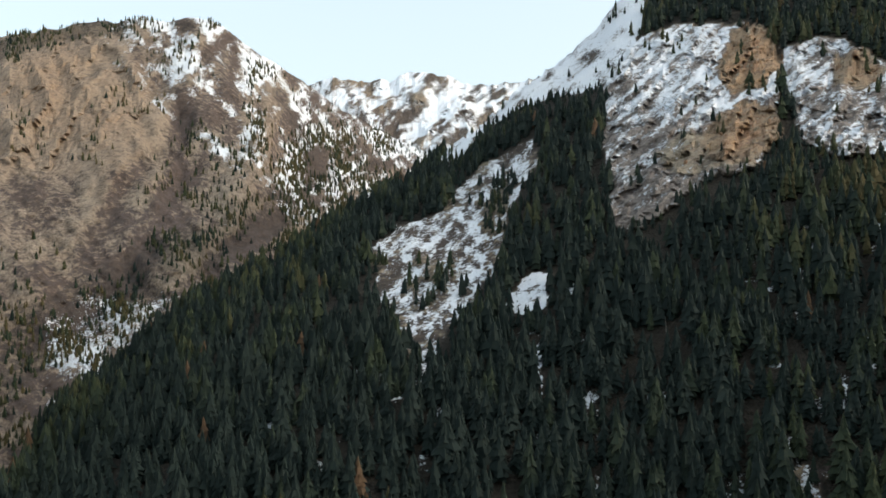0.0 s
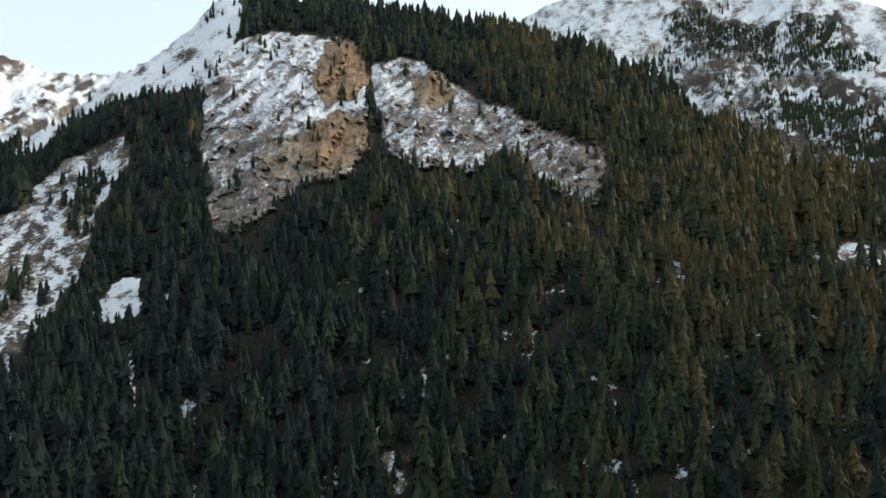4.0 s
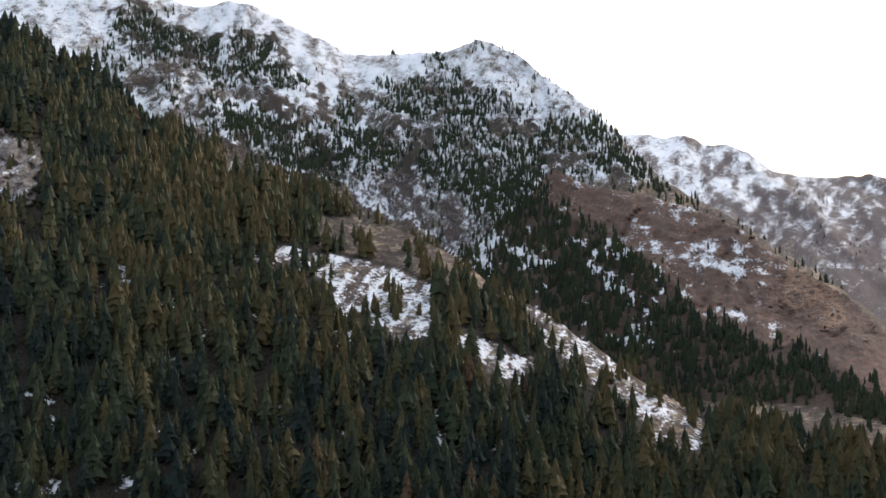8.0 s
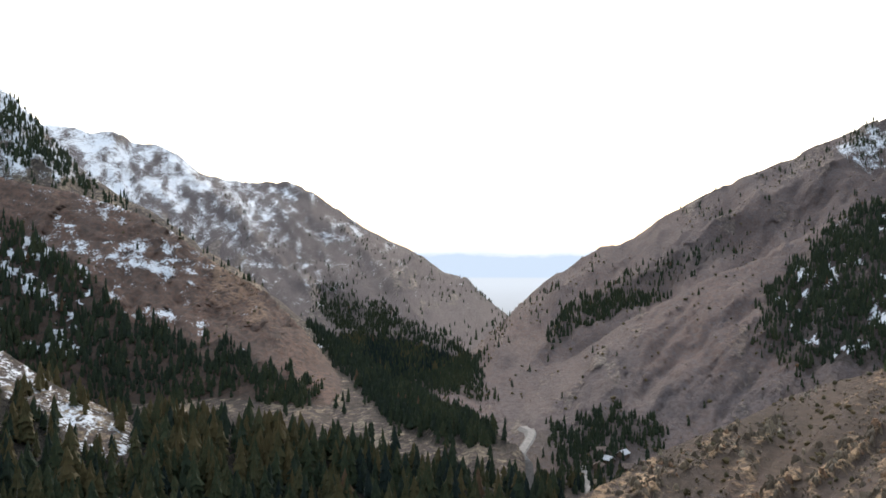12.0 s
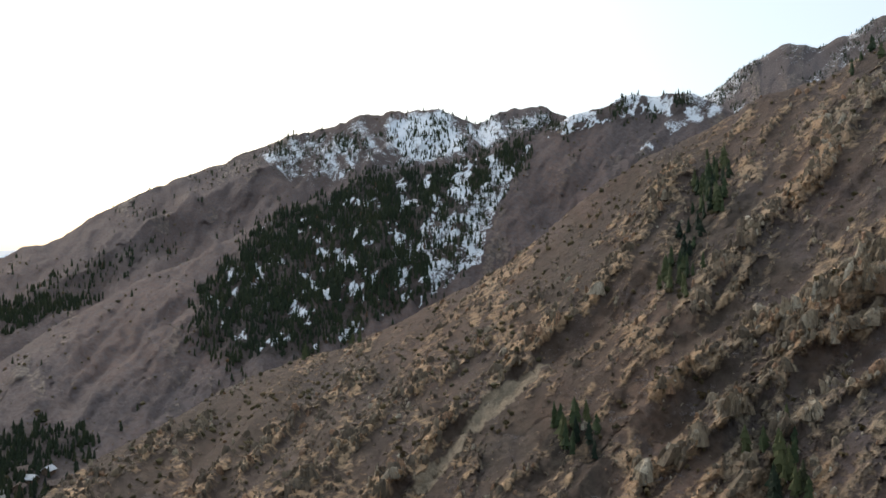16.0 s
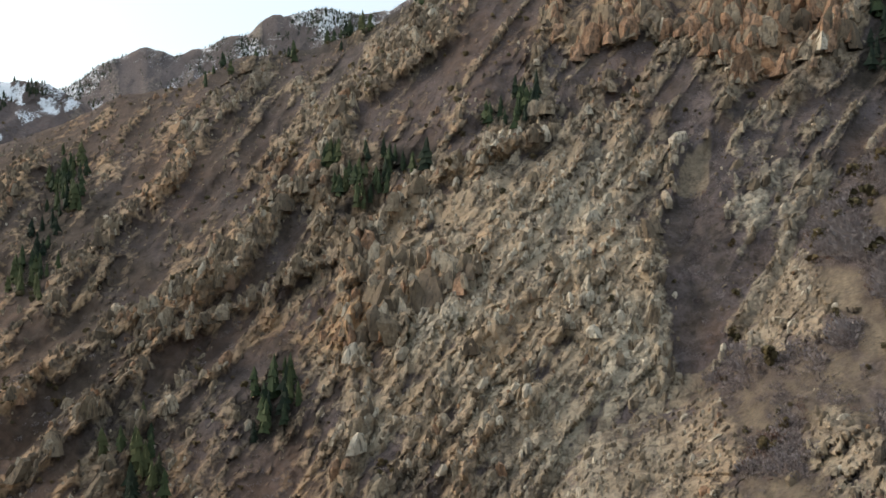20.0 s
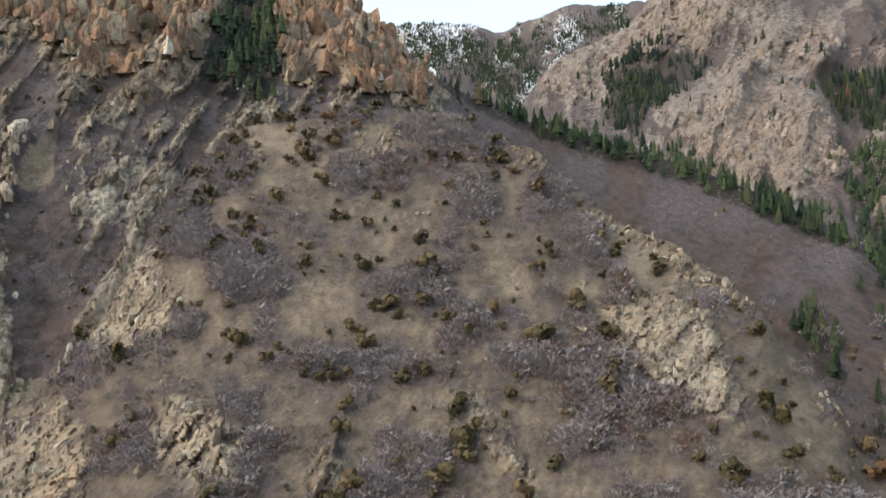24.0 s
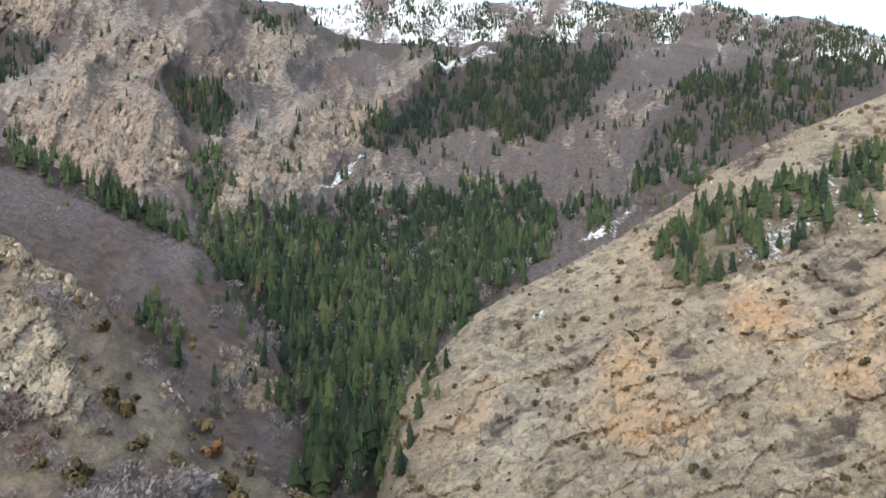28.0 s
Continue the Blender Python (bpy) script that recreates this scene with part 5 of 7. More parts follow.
out = np.where(layer("snow_range", "far_spur", "snow_basin", "high_snow", "north_peaks"), np.where(layer("snow_basin"), 0.4, 0.16) * (mid_cells + tall_cells), out)
out = np.where(layer("gate_ridge", "patch_ridge"), 0.18 * mid_cells + 0.16 * tall_cells + 0.1 * small_cells, out)
out = np.where(layer("red_buttress"), 0.22 * tall_cells + 0.16 * mid_cells + 0.1 * small_cells + 0.14 * steps(-8, 0.8, 417), out)
out = np.where(wood, (cov["slab"] + cov["orange"] > 0) * (0.8 * steps(34, 0.9, 425) + 0.6 * mid_cells + 0.3 * small_cells), out)
out = out + (cov["cliff"] > 0) * (0.5 * tall_cells + 0.15 * mid_cells + 0.2 * steps(80, 1.2, 429, 1.5)) + (cov["orange"] > 0) * (~layer("red_buttress")) * 0.4 * mid_cells + 0.8 * fins
out = out * (1 - 0.8 * blur(cov["gully"], 4)) * (1 - 0.55 * np.clip((-A2 - 184) / 8, 0, 1) * (EL < 4) * layer("rock_slope"))
Z = Z + up * deg * crest_gap * np.clip(MARGIN / (0.035 * R), 0.05, 1) * np.clip((R - 40) / 100, 0, 1) * (WHO >= 0)
ease = 1 - out * radians(1.0) * np.clip(MARGIN / (0.02 * R), 0.05, 1) * np.clip((R - 40) / 100, 0, 1) * (WHO >= 0)
X, Y, Z, R = X * ease, Y * ease, EYE + (Z - EYE) * ease, R * ease
EL0, EL = EL, np.degrees(np.arctan2(Z - EYE, R))
TOP = np.maximum.accumulate(EL, axis=1)
VISIBLE = (EL >= TOP - 0.7) & (EL > -21)



# cover values
cov["pale"] = np.clip(broken, 0, 1)
tint_of = {k: blur(cov[k], 7) for k in ("pale", "orange", "cliff", "crag", "grass", "gully", "dirt")}
big = fbm(A2, EL, 5.0, 5, 77)
small = fbm(A2, EL, 1.4, 4, 91)
tiny = fbm(A2, EL, 0.45, 3, 97)
thicket = fbm(A2, EL, 2.6, 4, 881)
forest = cov["forest"].copy()
clear = np.maximum.reduce([cov["slab"] * 1.0, cov["orange"], 1.0 * (cov["snow"] > 0.3), cov["scree"], cov["brush"] * 0.7])
forest = np.where(wood, np.where((clear > 0) & ((small + 0.6 * tiny < 0.33) | ((cov["slab"] > 0) & (small + 0.8 * tiny < 0.8))), 0.0, 1.0), forest)
forest = np.where(wood & (cov["snow"] > 0.3), 0.0, forest)
forest = np.where(cov["aspen"] > 0, forest * 0.12, forest)
snow = cov["snow"] * (0.8 + 0.3 * small + 0.3 * ledge) + cov["scree"] * (0.44 + 0.14 * small + 0.22 * tiny + 0.25 * rib2) + cov["aspen"] * 0.36
snow = np.where(wood & (cov["snow"] > 0.3), 0.56 + 0.3 * strata(40, 0.5, 2.5, 203) + 0.25 * small + 0.15 * tiny, snow)
snow = np.where(cov["slab"] > 0, 0.38 + 0.34 * strata(38, 0.3, 1.6, 201) + 0.2 * big + 0.12 * tiny + (EL - 7) * 0.015, snow)
snow = np.where(cov["orange"] > 0, np.where(wood, 0.4 - 0.3 * cov["orange"] + 0.3 * tiny, 0.1), snow)
snow = np.where(layer("snow_basin"), 0.66 + 0.4 * strata(25, 0.5, 1.5, 207) - 0.25 * spur2 - 0.35 * small_cells + 0.25 * tiny, snow)
snow = np.where(layer("snow_range"), np.clip((EL - 5.0) / 7 + 0.55 * small - 0.3 * spur - 0.25 * spur2 + 0.27 + (-62 - A2) * 0.006, 0, 0.57) + 0.22 * tiny, snow)
snow = np.where(layer("snow_range") & (cov["aspen"] > 0), 0.6 + 0.25 * tiny, snow)
snow = np.where(layer("far_spur"), np.clip((EL - 0.5) / 11 + (-88 - A2) * -0.012 + 0.25 - 0.25 * spur2 - 0.35 * strata(128, 0.3, 2.4, 931) + 0.25 * small - 0.3 * fins, 0.3 + 0.012 * (EL + A2 + 92), 0.52) + 0.3 * tiny, snow)
snow = np.where(layer("high_snow"), 0.48 + 0.35 * big + 0.35 * small - 0.25 * spur2 + 0.2 * tiny, snow)
snow = np.where(layer("north_peaks"), 0.45 + 0.3 * small - 0.3 * spur2 + 0.15 * tiny - 0.35 * (A2 > -153), snow)
snow = np.where(layer("west_peak"), np.clip((EL - 6) / 16 + (13 - A2) / 25 + 0.36 * strata(125, 0.42, 3, 211) + 0.15 * small + 0.25 * tiny + np.clip((-1 - EL) / 8, 0, 0.6) * (A2 < 26) - 0.16 + 0.2 * blur(cov["snow"], 7), 0, 0.5), snow)
snow = np.where(layer("red_buttress"), np.clip(0.16 + 0.4 * small + 0.3 * tiny + 0.3 * strata(-5, 0.4, 2.0, 217) - np.clip((-82 - A2) / 8, 0, 1) * 0.22 + 0.3 * blur(cov["snow"], 4), 0, 0.6), snow)
snow = np.where(layer("patch_ridge"), np.where(forest > 0, np.clip(0.18 + 0.5 * small, 0, 0.5), np.clip(0.7 * small - 0.1, 0, 0.3) * (EL > 2)), snow)
specks = (fbm(A2, EL, 0.8, 4, 777, 0.6) + 0.5 * big + 0.25 * (A2 < -133)) > 0.32
snow = np.where(layer("patch_ridge") & (forest > 0) & specks, 0.62 + 0.2 * tiny, snow)
snow = np.where(layer("snow_range", "red_buttress") & (forest > 0), np.where(specks, 0.62 + 0.2 * tiny, np.where(layer("snow_range"), 0.47 + 0.3 * tiny + 0.3 * small, 0.6 * snow)), snow)
snow = np.where(layer("patch_ridge") & (cov["snow"] > 0), 0.5 + 0.35 * tiny, snow)
snow = np.where(layer("gate_ridge"), np.maximum(blur(cov["snow"], 4) * (1.12 - 0.5 * strata(125, 0.5, 3.5, 941) + 0.4 * small + 0.35 * tiny), np.clip(0.5 * small - 0.1, 0, 0.25)), snow)
snow = np.where(layer("patch_ridge", "red_buttress", "gate_ridge", "snow_range") & (EL < -6.5), 0.0, snow)
snow = np.where(wood & (forest > 0), np.clip(0.05 + 0.35 * small + (R < 520) * (0.08 + 0.5 * small), 0, 0.3 + 0.25 * (R < 520)), snow)
snow = np.where(layer("west_peak") & (A2 < 8 + 1.2 * EL), snow + 0.16 + 0.3 * small + 0.15 * tiny, snow)
mottle = np.clip((22.2 - 0.447 * EL - A2) / 4, 0, 1) * np.clip((10 - EL) / 3, 0, 1) * layer("west_peak")
snow = snow + mottle * (0.12 + 0.25 * small + 0.2 * tiny)
snow = np.where(layer("west_peak"), np.maximum(snow, np.clip((-1 - EL) / 6, 0, 0.45) * (A2 < 25) + 0.3 * small), snow)
rock = np.full(R.shape, 0.4) + 0.35 * small
# recesses between blocks fall to the dark tone, crevice shade in the colour
rock = np.where(layer("rock_slope"), 0.02 + 0.75 * spine + 0.2 * mid_cells + 0.12 * small_cells + 0.2 * big, rock)
rock = np.where(layer("gate_ridge", "patch_ridge", "far_spur"), -0.2 + 0.2 * np.clip(spur2, 0, 1) + 0.3 * tall_cells + 0.25 * mid_cells + 0.2 * small, rock)
rock = np.where(layer("north_peaks", "high_snow"), 0.12 + 0.3 * tall_cells, rock)
rock = np.where(layer("near_ridge", "purple_slope"), 0.08 + 0.2 * rib, rock)
rock = np.where(layer("cream_slope"), 0.55 + 0.4 * ledge + 0.25 * small + 0.6 * fins, rock)
rock = np.where(layer("side_range"), 0.08 + 0.4 * small + 0.3 * tall_cells + 0.25 * mid_cells - 0.15 * (EL0 < 2) - 0.15 * (A2 < -262), rock)
rock = np.where(layer("west_peak"), 0.5 + 0.4 * small, rock)
rock = np.where(layer("red_buttress"), 0.08 + 0.3 * small + 0.2 * tall_cells, rock)
rock = np.where(layer("side_range", "red_buttress", "west_peak"), rock + 0.4 * fins, rock)
rock = rock + cov["slab"] + tint_of["orange"] + tint_of["cliff"] * 0.35 + tint_of["crag"] * np.where(layer("side_range"), 0.45, 0.45 + 0.4 * mid_cells) + tint_of["pale"] * 0.35 - cov["dirt"] * 2 - tint_of["gully"] * 0.8
# where needle-strewn ground and its painted under-canopy shade lie
litter_shade = np.clip(np.where(wood, np.where(clear > 0, 0.2 * forest, 0.95), forest * np.where(layer("side_range", "purple_slope", "rock_slope", "snow_range"), 0.75, 0.5)), 0, 1)
warm = np.where(layer("west_peak"), 0.4, np.where(layer("red_buttress"), 1.0, 0.2)) + 0.4 * big
warm = np.where(layer("cream_slope"), 0.05 + 0.6 * big, np.where(layer("gate_ridge", "patch_ridge", "far_spur"), 0.12 + 0.3 * big, warm))
warm = np.where(layer("rock_slope"), np.clip(0.45 + 0.5 * big + 0.35 * big_cells + (A2 + 162) / 60, 0, 0.9), warm)
warm = np.where(layer("red_buttress"), 0.6 + 0.4 * small, warm)
warm = np.clip(warm + tint_of["orange"] * 1.0 + tint_of["cliff"] * (0.5 + 0.5 * small) - cov["slab"] * (1 - cov["orange"]), 0, 1)
pale = np.clip(np.where(layer("west_peak"), 0.4 + 0.4 * small, 0) + 0.35 * tint_of["orange"] * wood + tint_of["pale"] * (0.7 + 0.4 * rib) + cov["slab"] * 0.2 + np.where(layer("cream_slope"), 0.28 + 0.4 * small, 0) + tint_of["crag"] * np.where(layer("near_ridge"), 0.4, 0.1), 0, 1)
brush = np.clip(0.5 + 0.9 * small, 0, 1) * np.where(layer("near_ridge", "rock_slope", "side_range"), 0.9, 0.5)
brush = np.where(layer("gate_ridge", "patch_ridge", "far_spur"), 1.0, brush)
brush = np.clip(brush + 0.7 * tint_of["gully"] + 0.8 * thicket * layer("near_ridge"), 0, 1)
brush = np.where(layer("far_spur", "north_peaks", "high_snow"), 1.0, np.where(layer("red_buttress"), 0.25, brush))
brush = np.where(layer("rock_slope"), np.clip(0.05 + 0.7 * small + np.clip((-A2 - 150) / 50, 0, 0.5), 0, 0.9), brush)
pink = np.where(layer("side_range"), 0.85, np.where(layer("west_peak"), 0.4, np.where(layer("red_buttress"), 0.15, np.where(layer("gate_ridge", "patch_ridge", "far_spur", "north_peaks"), 0.65, 0.0)))) * (1 - 0.5 * np.clip(tint_of["crag"], 0, 1))
pink = np.where((cov["slab"] > 0) & (cov["orange"] == 0), 0.9, pink)
brush = np.where(layer("cream_slope"), 0.15, np.where(layer("purple_slope"), np.clip(0.6 + 0.9 * thicket + 0.4 * small, 0.1, 1), np.where(layer("side_range"), 0.75 * brush, brush)))
dirt = np.clip(cov["dirt"] + np.where(layer("near_ridge"), 0.2 + 0.6 * np.clip(-small - 0.6 * tiny, -0.4, 1) - 0.6 * thicket + tint_of["grass"], 0) + np.where(layer("cream_slope"), 0.34 + 0.55 * small - 0.6 * blur(cov["brush"], 4) - 2.0 * tint_of["orange"], 0), 0, 1)


red = np.where(layer("red_buttress"), 0.55 + 0.4 * small + 0.25 * tint_of["orange"], np.where(layer("rock_slope"), np.clip(0.1 + 0.4 * big, 0, 0.25), np.where(layer("west_peak"), 0.15, 0)))
red = np.where(layer("side_range"), np.clip(0.12 * tint_of["crag"] + 0.2 * big, 0, 0.25), red)
red = np.where(wood, tint_of["orange"] * 0.7, np.where(layer("gate_ridge", "patch_ridge"), np.clip(0.22 + 0.3 * big, 0, 0.42), red))
red = np.where(layer("purple_slope"), np.clip(0.04 - 0.5 * thicket, 0, 0.25), red)
red = np.clip(red - 1.5 * tint_of["pale"] - tint_of["dirt"], 0, 0.9)
# plain brush on the floor straight below
away = np.clip((R - 70) / 110, 0, 1)
snow, rock, litter_shade, warm, pale, dirt, red, pink = (v * away for v in (snow, rock, litter_shade, warm, pale, dirt, red, pink))
brush = brush * away + 0.5 * (1 - away)


def quick_mesh(name, verts, faces, mat, attrs=(), smooth=False):
    """A mesh from arrays of vertices and of faces with equally many corners."""
    me = bpy.data.meshes.new(name)
    nf, k = faces.shape
    me.vertices.add(len(verts)), me.loops.add(nf * k), me.polygons.add(nf)
    me.vertices.foreach_set("co", np.ascontiguousarray(verts, np.float32).ravel())
    me.loops.foreach_set("vertex_index", np.ascontiguousarray(faces, np.int32).ravel())
    me.polygons.foreach_set("loop_start", np.arange(0, nf * k, k, dtype=np.int32))
    me.polygons.foreach_set("use_smooth", np.broadcast_to(smooth, (nf,)).copy())
    for key, kind, values in attrs:
        a = me.attributes.new(key, kind, "POINT")
        a.data.foreach_set("color" if kind == "FLOAT_COLOR" else "value", np.ascontiguousarray(values, np.float32).ravel())
    me.update()
    me.validate()
    me.materials.append(mat)
    return me


na, nr = R.shape
idx = np.arange(na * nr).reshape(na, nr)
nxt = np.roll(idx, -1, axis=0)
quads = np.stack([idx[:, :-1], nxt[:, :-1], nxt[:, 1:], idx[:, 1:]], -1).reshape(-1, 4)
one = np.ones(R.shape)
hard = (spine > 0.3) | (cov["crag"] > 0) | (cov["cliff"] > 0) | (cov["orange"] > 0) | (cov["slab"] > 0) | layer("cream_slope", "snow_basin")
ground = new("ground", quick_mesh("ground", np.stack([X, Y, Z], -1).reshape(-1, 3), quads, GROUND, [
    ("cover", "FLOAT_COLOR", np.stack([np.clip(snow, 0, 1), np.clip(rock, 0, 1), litter_shade, pink], -1).reshape(-1, 4)),
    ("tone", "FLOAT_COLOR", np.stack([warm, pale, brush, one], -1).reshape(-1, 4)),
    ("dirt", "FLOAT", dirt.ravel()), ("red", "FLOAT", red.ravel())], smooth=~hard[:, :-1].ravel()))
tagged(ground, "rocky canyon slopes with dry brush and patches of thin snow", "mountain ground", kind="structure")
inner = np.stack([X[::8, 0], Y[::8, 0], Z[::8, 0]], -1)
cap = bpy.data.meshes.new("canyon_floor")
cap.from_pydata([tuple(p + np.array((0, 0, -0.3))) for p in inner * np.array((1.3, 1.3, 1))], [], [tuple(range(len(inner)))])
cap.materials.append(GROUND)
tagged(new("canyon_floor", cap), "brown brushy canyon floor far below", "ground", kind="structure")

# road on the canyon floor
road_line = [(-104.9, 735), (-105.5, 705), (-104.9, 665), (-104.2, 622), (-104.5, 585), (-105.3, 560), (-106.6, 532), (-107.9, 495), (-110, 455)]
path = [Vector((-math.sin(radians(b)) * d, math.cos(radians(b)) * d, 0)) for b, d in road_line]
curve = []
for k in range(len(path) - 1):
    p0, p1, p2, p3 = path[max(k - 1, 0)], path[k], path[k + 1], path[min(k + 2, len(path) - 1)]
    for f in np.linspace(0, 1, 8, endpoint=False):
        curve.append(0.5 * (2 * p1 + (p2 - p0) * f + (2 * p0 - 5 * p1 + 4 * p2 - p3) * f * f + (3 * p1 - p0 - 3 * p2 + p3) * f ** 3))


def ground_at(p):
    i = int(np.argmin(np.abs((AZ - math.degrees(math.atan2(-p.x, p.y)) + 180) % 360 - 180)))
    return float(np.interp(math.hypot(p.x, p.y), R[i], Z[i]))


off_road = np.ones(R.shape)
for p in curve:
    off_road = np.where((X - p.x) ** 2 + (Y - p.y) ** 2 < 230, 0.0, off_road)

# ---- planting ----
rng = np.random.default_rng(5)
dA = np.radians(np.abs(np.diff(AZ, append=AZ[-1] - 0.2)))[:, None]
dR = np.diff(R, axis=1, append=R[:, -1:] + 1)
AREA = dA * R * np.abs(dR)


def sow(density):
    """Random places on the ground, by a density per square metre."""
    n = rng.poisson(np.clip(density * AREA * VISIBLE * off_road, 0, 60)).ravel()
    i, j = np.divmod(np.repeat(np.arange(n.size), n), nr)
    j2, i2 = np.minimum(j + 1, nr - 1), (i + 1) % na
    u, v = rng.random(len(i)), rng.random(len(i))

    def at(F):
        return (F[i, j] * (1 - u) + F[i2, j] * u) * (1 - v) + (F[i, j2] * (1 - u) + F[i2, j2] * u) * v
    return np.stack([at(X), at(Y), at(Z)], -1), i, j


def conifer_shape(tiers, sides, seed, girth=0.225):
    """A spruce one metre tall: soft whorls of drooping boughs, no two alike."""
    g = np.random.default_rng(seed)
    verts, faces = [], []
    sway = g.uniform(-.02, .02, 2)
    for k in range(tiers):
        f = k / tiers
        low = 0.04 + 0.86 * f + g.uniform(-0.02, 0.02)
        rad = girth * (1 - f) ** 0.62 * g.uniform(0.84, 1.14) * (0.8 if k == 0 else 1)
        tip = min(1.0, low + 2.1 / tiers * (0.7 + 0.5 * (1 - f)))
        c = len(verts)
        verts.append((sway[0] * f + g.uniform(-.01, .01), sway[1] * f + g.uniform(-.01, .01), 1.0 if k == tiers - 1 else tip))
        turn = g.uniform(0, 6.28)
        for s in range(sides):
            q = rad * (g.uniform(0.75, 1.3) if s % 2 == 0 else g.uniform(0.45, 0.8))
            a = turn + 6.2832 * s / sides + g.uniform(-.2, .2)
            verts.append((q * math.cos(a), q * math.sin(a), low - (0.02 if s % 2 == 0 else -0.03) + g.uniform(-.02, .02)))
        for s in range(sides):
            faces.append((c, c + 1 + s, c + 1 + (s + 1) % sides))
    return np.array(verts), np.array(faces)


def twig_shape(stems, sprays, seed, spread=0.5):
    """A bare shrub one metre tall: thin stems that fan out from the root, and a haze of fine twigs."""
    g = np.random.default_rng(seed)
    verts, faces = [], []
    for k in range(stems):
        a, lean, tall = g.uniform(0, 6.28), spread * math.sqrt(g.random()), g.uniform(0.6, 1.0)
        x, y = lean * math.cos(a), lean * math.sin(a)
        b, w = g.uniform(0, 6.28), g.uniform(0.008, 0.018)
        c = len(verts)
        bx, by = x * 0.5, y * 0.5
        verts += [(bx - w * math.cos(b), by - w * math.sin(b), -0.05), (bx + w * math.cos(b), by + w * math.sin(b), -0.05),
                  (x + g.uniform(-.06, .06), y + g.uniform(-.06, .06), tall * (1 - 0.5 * lean))]
        faces.append((c, c + 1, c + 2))
    for k in range(sprays):
        a, lean = g.uniform(0, 6.28), spread * 1.1 * math.sqrt(g.random())
        p = np.array((lean * math.cos(a), lean * math.sin(a), g.uniform(0.25, 0.95) * (1 - 0.6 * lean)))
        c = len(verts)
        up_to = np.array((p[0] * 0.4, p[1] * 0.4, 0.22)) * g.uniform(0.6, 1.3)
        side = g.normal(0, 0.045, 3)
        verts += [tuple(p - side), tuple(p + side), tuple(p + up_to)]
        faces.append((c, c + 1, c + 2))
    return np.array(verts), np.array(faces)


def tuft_shape(count, seed, flat=1.0):
    """A dense bush one metre tall: many small leafy tufts on a lumpy round form."""
    g = np.random.default_rng(seed)
    verts, faces = [], []
    lobes = [(g.uniform(-.3, .3), g.uniform(-.3, .3), g.uniform(.15, .75), g.uniform(.14, .3)) for k in range(5)]
    for k in range(count):
        lx, ly, lz, lr = lobes[k % 5]
        a, h = g.uniform(0, 6.28), g.uniform(-0.8, 1)
        q = math.sqrt(1 - h * h)
        n = Vector((q * math.cos(a), q * math.sin(a), h))
        p = Vector((lx, ly, lz)) + n * lr * g.uniform(0.75, 1.1)
        t = n.orthogonal().normalized()
        w = n.cross(t)
        s, e = g.uniform(0.12, 0.2) * (1 if count > 100 else 1.5), g.uniform(0, 6.28)
        c = len(verts)
        for m in range(3):
            v = p + (t * math.cos(e + 2.09 * m) + w * math.sin(e + 2.09 * m)) * s + n * g.uniform(-.05, .05)
            verts.append((v.x, v.y, max(0.0, v.z * flat + 0.05)))
        faces.append((c, c + 1, c + 2))
    return np.array(verts), np.array(faces)


def bush_shape(seed):
    """A small solid bush one metre tall with a ragged, lumpy crown."""
    g = np.random.default_rng(seed)
    verts = [(g.uniform(-.15, .15), g.uniform(-.15, .15), g.uniform(0.85, 1.05))]
    for z, w in ((0.55, 0.5), (-0.05, 0.42)):
        for k in range(6):
            a, q = 1.0472 * k + g.uniform(-.35, .35), w * g.uniform(0.6, 1.35)
            verts.append((q * math.cos(a), q * math.sin(a), z + g.uniform(-.18, .18)))
    faces = [(0, 1 + k, 1 + (k + 1) % 6) for k in range(6)]
    for k in range(6):
        m = (k + 1) % 6
        faces += [(1 + k, 7 + k, 7 + m), (1 + k, 7 + m, 1 + m)]
    return np.array(verts), np.array(faces)


def rock_shape(seed, tall=1.0):
    """An angular split block with a broken top, about one metre across."""
    g = np.random.default_rng(seed)
    verts = []
    for z, w in ((-0.5, 0.6), (0.2, 0.56), (0.45, 0.4)):
        turn = g.uniform(-0.5, 0.5)
        for k in range(4):
            a = turn + k * 1.5708 + g.uniform(-.3, .3)
            q = w * g.uniform(0.7, 1.25)
            verts.append((q * math.cos(a), q * math.sin(a) * 0.75, (z + g.uniform(-.12, .12)) * tall))
    faces = []
    for r in (0, 4):
        for k in range(4):
            m = (k + 1) % 4
            faces += [(r + k, r + m, r + 4 + m), (r + k, r + 4 + m, r + 4 + k)]
    faces += [(8, 9, 10), (8, 10, 11)]
    return np.array(verts), np.array(faces)


